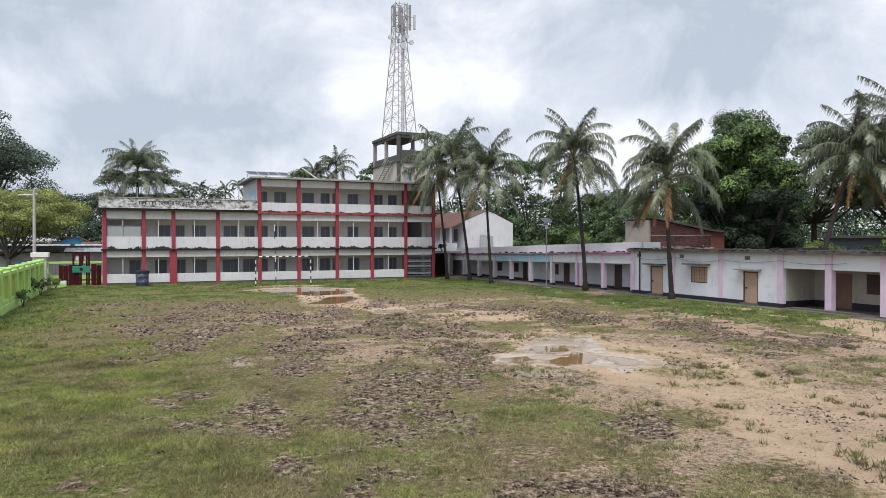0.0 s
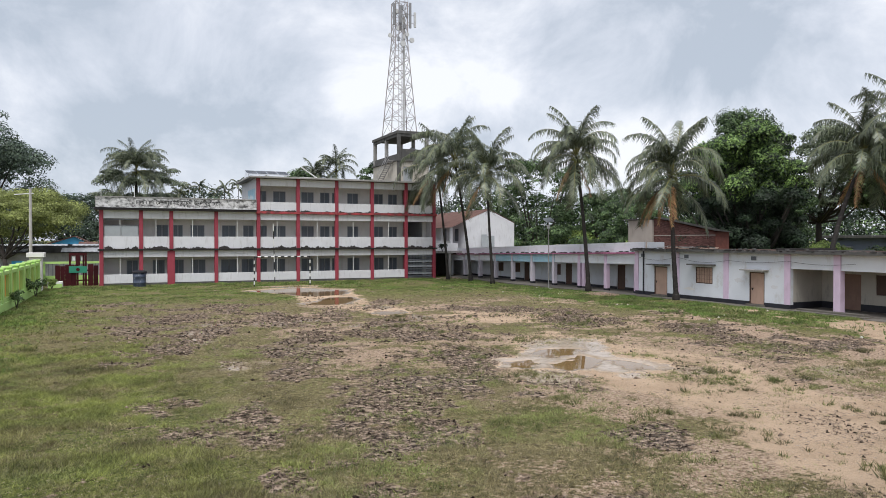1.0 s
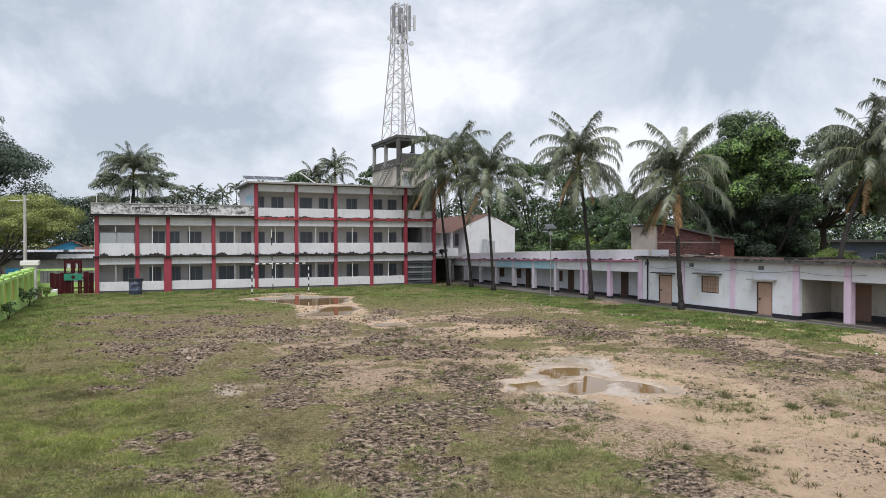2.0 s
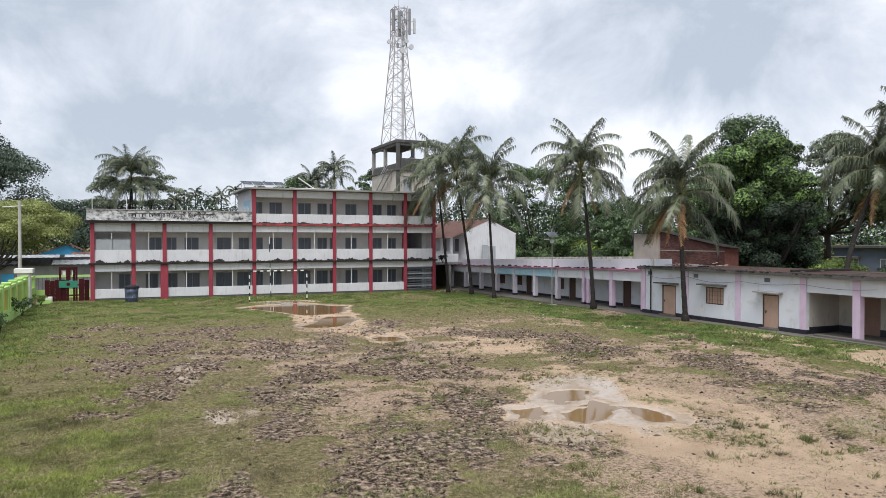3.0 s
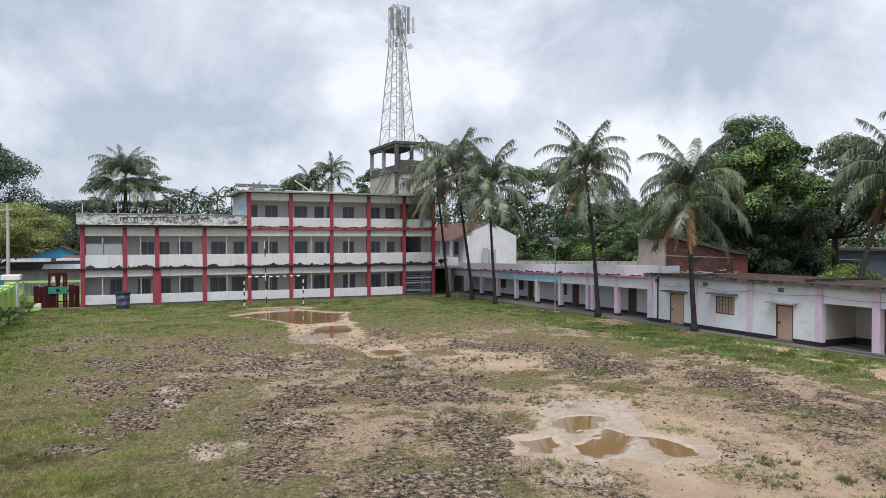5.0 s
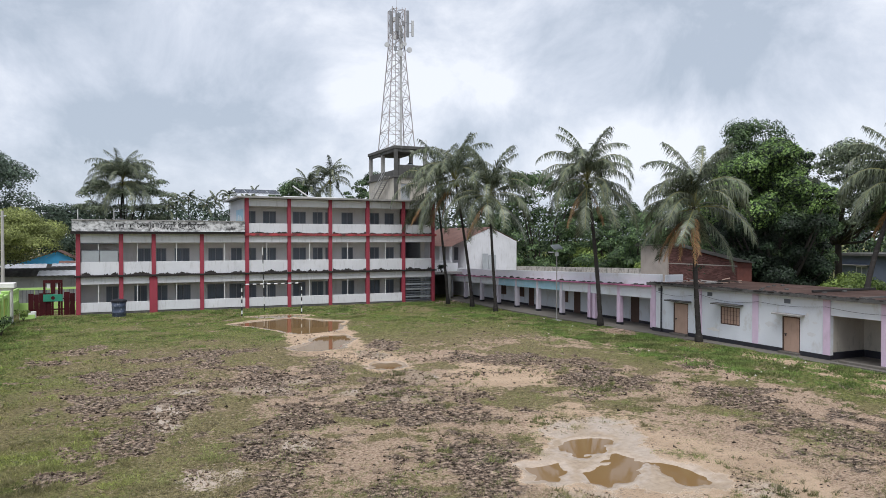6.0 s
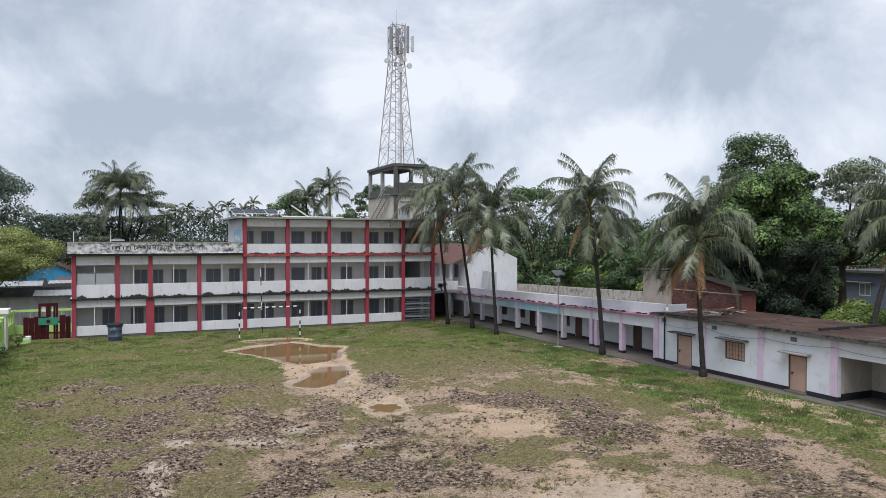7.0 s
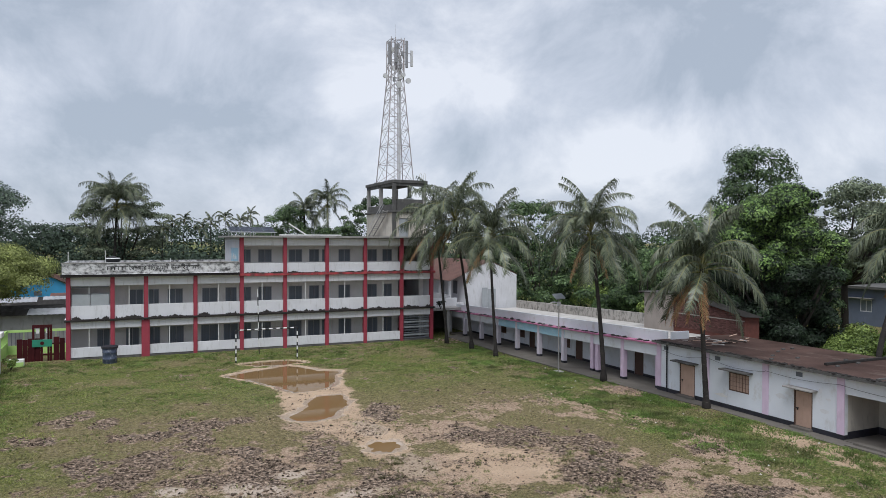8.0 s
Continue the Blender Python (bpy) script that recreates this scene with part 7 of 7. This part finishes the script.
def build_far_house():
    h = thing("grey_blue_house", (88, 58, -0.1), "grey-blue flat-roofed house between the trees, shade in its colours", "house")
    part("wall", holes_wall(bmesh.new(), "y", 85.0, 85.25, 50.0, 64.6, -0.3, 4.3, [(61.2, 62.7, 1.5, 3.0), (57.0, 58.5, 1.5, 3.0), (52.5, 54.0, 1.5, 3.0)]), M_SLATE, h)
    part("wall", holes_wall(bmesh.new(), "x", 64.35, 64.6, 85.25, 93.0, -0.3, 4.3, [(87.4, 88.9, 1.5, 3.0)]), M_SLATE, h)
    # dark concrete here paints the shade of the trees on the slab
    part("roof_slab", boxes((84.2, 93.6, 49.4, 65.3, 4.3, 4.62), bevel=0.02), M_DARKCONC, h)
    part("sunshade", boxes((84.4, 85.0, 60.9, 64.6, 3.1, 3.2), bevel=0.01), M_CONC, h)
    for y in (61.2, 57.0, 52.5):
        f = part("window", boxes((85.06, 85.12, y, y + 0.1, 1.5, 3.0), (85.06, 85.12, y + 1.4, y + 1.5, 1.5, 3.0), (85.06, 85.12, y + 0.1, y + 1.4, 2.9, 3.0), (85.06, 85.12, y + 0.1, y + 1.4, 1.5, 1.6), (85.06, 85.12, y + 0.71, y + 0.79, 1.6, 2.9)), M_WHITE, h, "white window frame")
        part("pane", boxes((85.08, 85.10, y + 0.1, y + 1.4, 1.6, 2.9)), M_PANE, f)


def build_lettering():
    """Painted name on the roof parapet: a faded first word as bars, then the words that can be read."""
    y = FY - 0.383
    sign = thing("roof_lettering", (5.5, y, 7.4), "faded black painted lettering on the roof parapet", "lettering")
    x = 1.75
    for w in (0.16, 0.10, 0.2, 0.12, 0.18, 0.1):
        part("letter_bar", boxes((x, x + w * 0.5, y - 0.003, y, 7.34, 7.34 + 0.26)), M_INK, sign)
        part("letter_bar", boxes((x - 0.05, x + w + 0.08, y - 0.003, y, 7.62, 7.67)), M_INK, sign)
        x += w + 0.13
    cu = bpy.data.curves.new("words", "FONT")
    cu.body = "\u09c7\u09aa\u09b6\u0995\u09be\u09b0 \u09b9\u09be\u099f \u09ac\u09b9\u09c1\u09ae\u09c1\u0996\u09c0 \u0989\u099a\u09cd\u099a \u09bf\u09ac\u09a6\u09cd\u09af\u09be\u09b2\u09df"
    cu.size = 0.62
    cu.offset = 0.014
    tmp = new("painted_text", cu)
    me = bpy.data.meshes.new_from_object(tmp.evaluated_get(bpy.context.evaluated_depsgraph_get()))
    bpy.data.objects.remove(tmp)
    me.materials.append(M_INK)
    xs = [v.co.x for v in me.vertices] or [0, 1]
    k = 5.7 / max(0.1, max(xs) - min(xs))
    me.transform(Matrix.Translation((3.45, y - 0.004, 7.33)) @ Matrix.Rotation(radians(90), 4, "X") @ Matrix.Diagonal((k, min(k * 1.4, 1.4), 1, 1)))
    hang(new("painted_text", me), sign)
    m = thing("wall_writing", (12.6, 74.6, 8.4), "white scrawled strokes on the upper end wall", "writing")
    for j, (yy, h, t) in enumerate(((76.4, 0.5, 0.1), (75.9, 0.35, -0.15), (75.4, 0.55, 0.12), (74.9, 0.4, -0.1), (74.3, 0.45, 0.15), (73.8, 0.3, 0.1))):
        part("stroke", tube(bmesh.new(), [(12.648, yy, 8.15), (12.648, yy + t, 8.15 + h)], [0.035, 0.03], 4), M_PIPE, m)


def build_roof_clutter():
    tx, ty = 2.15, 80.0
    t = thing("rooftop_tank", (tx, ty, 7.02), "squat black tank with a white rim on the low roof", "tank")
    for sx in (-0.45, 0.45):
        for sy in (-0.45, 0.45):
            part("leg", boxes((tx + sx - 0.05, tx + sx + 0.05, ty + sy - 0.05, ty + sy + 0.05, 7.0, 7.8)), M_GALV, t)
    part("tank_body", tube(bmesh.new(), [(tx, ty, z) for z in (7.8, 7.86, 8.06, 8.12)], [0.55, 0.66, 0.68, 0.6], 18), M_BLACK, t, "squat black tank")
    part("tank_rim", tube(bmesh.new(), [(tx, ty, 8.12), (tx, ty, 8.19)], [0.66, 0.62], 18), M_PIPE, t, "white rim")
    part("tank_lid", tube(bmesh.new(), [(tx, ty, z) for z in (8.19, 8.30, 8.36)], [0.52, 0.3, 0.15], 14), M_BLACK, t)
    for x, z in ((-1.2, 8.9), (1.6, 9.0), (6.8, 8.3)):
        r = thing("rebar_stub", (x, FY + 0.3, 7.0), "thin upright pipe standing on the roof", "pipe")
        part("pipe", bar((x, FY + 0.3, 7.0), (x, FY + 0.3, z), 0.03), M_PIPE, r)
    s = thing("white_roof_pipes", (18.5, 74, 10.34), "white pipes and bent sheet lying on the upper roof", "pipe")
    part("pipe", bar((16.4, 72.6, 10.42), (22.6, 73.2, 10.44), 0.06), M_PIPE, s)
    part("pipe", bar((17.4, 73.0, 11.5), (19.2, 73.4, 10.42), 0.07), M_PIPE, s)
    part("sheet", boxes((17.0, 19.8, 73.6, 74.6, 10.36, 10.46)), M_PIPE, s)
    for k in range(2):
        rr = thing("roof_pipe_loop", (33.0 + 0.4 * k, 75.6, 16.32), "bent white vent pipe on the tower slab", "pipe")
        pts = [(31.9 + 0.45 * k, 75.4, 16.32), (31.9 + 0.45 * k, 75.4, 17.0), (32.03 + 0.45 * k, 75.4, 17.15), (32.16 + 0.45 * k, 75.4, 17.0), (32.16 + 0.45 * k, 75.4, 16.32)]
        part("pipe", tube(bmesh.new(), pts, 0.035, 6), M_PIPE, rr)


def build_low_roof_clutter():
    rng = random.Random(14)
    d = thing("roof_debris", (37.5, 40.5, 3.36), "heap of sticks and rubble on the brown roof", "debris")
    for k in range(26):
        p = Vector((rng.uniform(36.2, 40.5), rng.uniform(38.4, 41.6), 3.38 + rng.uniform(0, 0.12)))
        q = p + Vector((rng.uniform(-0.9, 0.9), rng.uniform(-0.9, 0.9), rng.uniform(-0.02, 0.1)))
        part("stick", bar(p, q, rng.uniform(0.015, 0.04), 5), rng.choice((M_BARK, M_CONC_L, M_RUBBLE)), d)
    for k in range(10):
        x, y = rng.uniform(35.3, 40), rng.uniform(29, 36)
        b = thing("loose_brick", (x, y, 3.36), "loose brick lying on the brown roof", "brick", "loose bricks on the roof")
        part("brick_body", boxes((x, x + 0.24, y, y + 0.12, 3.36, 3.44), bevel=0.008), M_DARKCONC, b)
    c = thing("wall_cable", (RX, 36, 2.8), "black cable sagging along the low wall", "cable")
    for y0, y1, z0, z1 in ((41.9, 38.0, 2.75, 2.85), (38.0, 33.7, 2.85, 2.7), (33.7, 29.2, 2.75, 2.8), (29.2, 25.0, 2.8, 2.75)):
        pts = [(RX - 0.09, y0 + (y1 - y0) * u / 8, z0 + (z1 - z0) * u / 8 - 0.22 * math.sin(math.pi * u / 8) * (0.6 + 0.4 * (y0 > 35))) for u in range(9)]
        part("cable_run", tube(bmesh.new(), pts, 0.009, 5), M_BLACK, c)
    p = thing("drain_pipe", (RX - 0.1, 41.4, 1.6), "dark upright drain pipe on the low wall", "pipe")
    part("pipe", bar((RX - 0.08, 41.45, 0.1), (RX - 0.08, 41.45, 3.2), 0.045, 8), M_PLINTH, p)


def build_brick_face(h, x0):
    """Courses of brick on the hut's front; upper courses follow the sloping roof."""
    rng = np.random.RandomState(4)
    v, f = [], []
    z, row = 3.3, 0
    while z < 5.8:
        y = 41.32 + (0.125 if row % 2 else 0)
        while y < 48.1:
            top = 4.62 + (5.85 - 4.62) * (y - 41.3) / 6.9
            if z + 0.07 < top:
                d = x0 + 0.055 + rng.uniform(-0.012, 0.008)
                b = len(v)
                ya, yb, za, zb, xa = y, y + 0.235, z, z + 0.066, d - 0.03
                v += [(xa, ya, za), (xa, yb, za), (xa, yb, zb), (xa, ya, zb), (d + 0.03, ya, za), (d + 0.03, yb, za), (d + 0.03, yb, zb), (d + 0.03, ya, zb)]
                f += [(b, b + 3, b + 2, b + 1), (b, b + 1, b + 5, b + 4), (b + 1, b + 2, b + 6, b + 5), (b + 2, b + 3, b + 7, b + 6), (b + 3, b, b + 4, b + 7)]
            y += 0.25
        z += 0.08
        row += 1
    tagged(raw("brick_face", v, f, M_BRICKS, h), "weathered red brick courses", kind="stuff")


def shrub(name, base, height, width, material, seed, count, size, label, category="shrub"):
    rng = np.random.RandomState(seed)
    x, y, z = base
    s = thing(name, base, label, category)
    bm = bmesh.new()
    for k in range(5):
        a = k * 1.3
        tube(bm, [(x, y, z - 0.1), (x + 0.2 * width * math.cos(a), y + 0.2 * width * math.sin(a), z + height * 0.6)], [0.03, 0.01], 5)
    part("stems", bm, M_BARK, s)
    cs = [(x + rng.normal(0, width * 0.2), y + rng.normal(0, width * 0.2), z + height * rng.uniform(0.3, 0.75)) for k in range(7)]
    v, f = leaf_cloud(cs, [min(width, height) * 0.3] * 7, count, size, rng)
    v[:, 2] = np.maximum(v[:, 2], z + 0.02)
    raw("foliage", v, f, material, s)


def banana(base, seed, height=3.2):
    rng = random.Random(seed)
    b = thing("banana_plant", base, "bright green banana plant with torn broad leaves", "banana plant", "banana plants behind the roofs")
    x, y, z = base
    part("stem", tube(bmesh.new(), [(x, y, z - 0.2), (x, y, z + height * 0.55)], [0.14, 0.09], 8), M_LEAF_LT, b)
    for k in range(8):
        a, l = k * 0.785 + rng.uniform(-0.3, 0.3), height * rng.uniform(0.38, 0.52)
        bm = bmesh.new()
        prev = None
        up = rng.uniform(0.7, 1.15)
        for i in range(8):
            u = i / 7
            r = l * u * (0.55 + 0.35 * u)
            h = z + height * 0.5 + l * (up * u - 0.95 * u * u)
            w = 0.22 * math.sin(math.pi * min(1, 0.08 + u * 0.92)) + 0.01
            c = Vector((x + math.cos(a) * r, y + math.sin(a) * r, h))
            sd = Vector((-math.sin(a), math.cos(a), 0)) * w
            v = (bm.verts.new(c - sd + Vector((0, 0, 0.1 * w))), bm.verts.new(c), bm.verts.new(c + sd + Vector((0, 0, 0.1 * w))))
            if prev:
                bm.faces.new((prev[0], v[0], v[1], prev[1]))
                bm.faces.new((prev[1], v[1], v[2], prev[2]))
            prev = v
        part("leaf", bm, M_LEAF_LT, b)


# ---- build ----
build_ground()
for pond_shape in (POND_NEAR, POND_BACK, POND_LEFT, POND_RIGHT, POND_FAR, POND_MID, POND_SMALL):
    build_puddle(pond_shape)
build_apron()
build_school()
build_arcade()
build_low_block()
build_stair_head()
build_water_tank()
build_mast()
build_solar_panels()
build_link()
build_gable_house()
hut, hut_x = build_brick_hut()
build_brick_face(hut, hut_x)
build_sheds()
build_fence()
build_gate()
build_utility_pole()
build_goal()
build_flagpole()
build_barrel()
build_lamp()
build_far_house()
build_lettering()
build_roof_clutter()
build_low_roof_clutter()

palm((34.4, 37.2, -0.05), (34.3, 37.6, 8.3), 4.4, 33, 1, 0.17, 0.35, 7, "coconut palm with a bunch of dry brown hanging fronds", bunch=138)
palm((34.0, 46.5, -0.05), (33.2, 47.0, 10.6), 4.7, 38, 2, 0.17, 0.3, 2)
palm((32.5, 59.6, -0.12), (32.2, 60.2, 10.2), 5.0, 29, 3, 0.15, 0.25, 1)
palm((32.5, 64.2, -0.14), (30.8, 64.4, 11.9), 5.5, 31, 4, 0.16, 0.2, 3, bunch=135)
palm((32.0, 68.6, -0.16), (31.0, 69.2, 11.5), 5.3, 28, 5, 0.15, 0.2, 1)
palm((47.6, 30.0, 0.0), (48.4, 30.4, 11.0), 5.1, 34, 6, 0.2, 0.3, 4)
palm((43.8, 33.2, 0.0), (46.9, 32.8, 9.7), 4.7, 30, 7, 0.2, 0.5, 4)
palm((2.0, 125.0, 0.0), (2.6, 125.0, 15.2), 6.6, 44, 8, 0.24, 0.2, 0)
palm((32.0, 112.0, 0.0), (32.0, 112.0, 15.6), 4.4, 24, 9, 0.22, 0.2, 0)
palm((29.0, 113.0, 0.0), (28.6, 113.0, 14.2), 4.2, 22, 10, 0.22, 0.2, 0)
for k, (ax, ay, ah) in enumerate(((10.6, 130, 12.5), (12.6, 132, 13.2), (15.0, 128, 12.0), (19.0, 130, 13.6), (21.2, 128, 12.8), (23.4, 131, 14.2), (9.0, 127, 11.5), (17.0, 133, 13.0))):
    areca((ax, ay, 0), ah, 40 + k)

broad_tree((-19.4, 115.0, 0), 23.0, 21.6, M_LEAF_BLUE, 51, 40000, 0.30, "large dark spreading tree behind the sheds", 14, 0.6, 0.32, 0.75, 0, 1.3, 0.4)
broad_tree((-10.0, 81.5, 0), 9.5, 11.5, M_LEAF_YELLOW, 52, 40000, 0.19, "feathery yellow-green tree over the sheds", 14, 0.24, 0.45, 0.55, 0, 1.5, 0.5, (0.7, 4.0))
broad_tree((3.2, 131.0, 0), 20.0, 17.0, M_LEAF_PALE, 53, 24000, 0.28, "tall spreading tree behind a coconut palm", 15, 0.35, 0.35, 0.45)
broad_tree((-8.5, 155.0, 0), 13.0, 15.0, M_LEAF_DK, 54, 14000, 0.3, "tall tree behind the school roof")
broad_tree((26.0, 112.0, 0), 15.6, 14.0, M_LEAF_MD, 55, 16000, 0.28, "rounded tree behind the school roof")
broad_tree((38.0, 108.0, 0), 17.0, 12.0, M_LEAF_MD, 56, 15000, 0.29, "tall tree behind the stair tower")
# crown shade comes from the near-black leaf, lit tops from the creeper
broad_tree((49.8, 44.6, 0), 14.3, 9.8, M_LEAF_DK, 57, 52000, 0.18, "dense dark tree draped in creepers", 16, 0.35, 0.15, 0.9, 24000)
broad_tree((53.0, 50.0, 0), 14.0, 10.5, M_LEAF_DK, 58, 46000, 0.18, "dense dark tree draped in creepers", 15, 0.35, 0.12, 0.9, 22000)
broad_tree((54.0, 47.6, 0), 12.0, 9.0, M_LEAF_MD, 59, 28000, 0.19, "green tree behind the brick hut", 13, 0.3, 0.2)
broad_tree((81.7, 75.2, 0), 23.0, 13.0, M_LEAF_MD, 60, 36000, 0.30, "very tall distant tree", 30, 0.5, 0.10, 0.9, 0, 1.35)
broad_tree((60.0, 78.0, 0), 11.0, 14.0, M_LEAF_MD, 61, 26000, 0.27, "green tree behind the arcade roof", 16, 0.3, 0.08)
broad_tree((52.0, 83.0, 0), 15.6, 14.0, M_LEAF_MD, 62, 18000, 0.29, "green tree behind the gable house", 16, 0.3, 0.08)
broad_tree((66.0, 70.0, 0), 13.5, 14.0, M_LEAF_MD, 63, 14000, 0.3, "green tree behind the arcade roof", 12, 0.3, 0.15)
broad_tree((53.0, 64.0, 0), 9.5, 10.0, M_LEAF_MD, 64, 24000, 0.22, "green shaded tree behind the arcade roof", 12, 0.25, 0.15)
broad_tree((58.0, 55.0, 0), 11.0, 12.0, M_LEAF_MD, 65, 26000, 0.23, "green tree behind the arcade roof", 12, 0.3, 0.15)
broad_tree((72.0, 46.0, 0), 15.0, 15.0, M_LEAF_MD, 66, 11700, 0.36, "tall tree beyond the low roofs", 12, 0.35, 0.48)
broad_tree((70.0, 44.0, 0), 15.5, 14.0, M_LEAF_MD, 67, 11700, 0.36, "tall tree beyond the low roofs", 12, 0.35, 0.48)
broad_tree((66.5, 51.5, 0), 16.0, 13.0, M_LEAF_PALE, 68, 22000, 0.26, "tall greyish tree beyond the low roofs", 16, 0.35, 0.46)
broad_tree((60.0, 52.0, 0), 15.5, 9.0, M_LEAF_DK, 69, 26000, 0.22, "dense dark tree behind the creeper-draped trees", 15, 0.3, 0.1, 0.9, 6000)
shrub("shrub", (-5.2, 49.5, 0), 1.1, 0.9, M_LEAF_MD, 71, 500, 0.12, "small leafy shrub at the foot of the green fence")
shrub("shrub", (-5.1, 58.5, 0), 1.5, 1.2, M_LEAF_MD, 72, 800, 0.12, "rounded leafy shrub at the foot of the green fence")
shrub("shrub", (-4.9, 68.6, 0), 0.9, 1.4, M_LEAF_LT, 73, 600, 0.14, "low leafy shrub beside the gate pillar")
shrub("shrub", (33.6, 73.6, 2.8), 0.9, 1.4, M_LEAF_DK, 74, 400, 0.14, "leafy weeds growing on the link roof")
for k, (bx, by) in enumerate(((47.0, 37.0), (48.5, 36.3), (46.3, 35.6), (50.4, 36.6), (47.8, 34.9))):
    banana((bx, by, 0), 80 + k, 4.0 + 0.3 * (k % 3))
for k, (sx, sy, sh, sw) in enumerate(((50, 60, 4.5, 7), (52, 70, 5, 8), (52, 54, 4.6, 6), (49.5, 79, 5, 7), (56, 76, 5.5, 8), (58, 64, 6, 8), (53, 27, 4.5, 7), (48.5, 24, 4, 6), (57, 35, 5.5, 8))):
    shrub("bush", (sx, sy, 0), sh, sw, M_LEAF_MD if k % 2 else M_LEAF_LT, 90 + k, 4500, 0.25, "thick green bush behind the low roofs", "bush")
# three bushes in the near-black leaf, deep shade included in its colour
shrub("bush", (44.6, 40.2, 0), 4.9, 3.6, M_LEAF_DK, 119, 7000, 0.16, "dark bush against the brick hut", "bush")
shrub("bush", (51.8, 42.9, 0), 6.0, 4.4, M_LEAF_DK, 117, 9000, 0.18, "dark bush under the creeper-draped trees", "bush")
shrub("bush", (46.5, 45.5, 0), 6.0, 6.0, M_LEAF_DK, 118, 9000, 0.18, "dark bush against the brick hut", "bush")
shrub("bush", (46.6, 36.0, 0), 4.4, 4.0, M_LEAF_LT, 122, 8000, 0.16, "bright green bush behind the low roof", "bush")
shrub("bush", (47.0, 32.0, 0), 4.4, 4.0, M_LEAF_MD, 123, 8000, 0.16, "green bush behind the low roof", "bush")
shrub("bush", (50.0, 37.6, 0), 4.2, 5.0, M_LEAF_LT, 120, 9000, 0.17, "bright green bush behind the low roof", "bush")
shrub("bush", (54.0, 41.0, 0), 4.2, 5.0, M_LEAF_LT, 121, 9000, 0.17, "bright green bush behind the low roof", "bush")
build_woods()
build_clods()
build_grass()
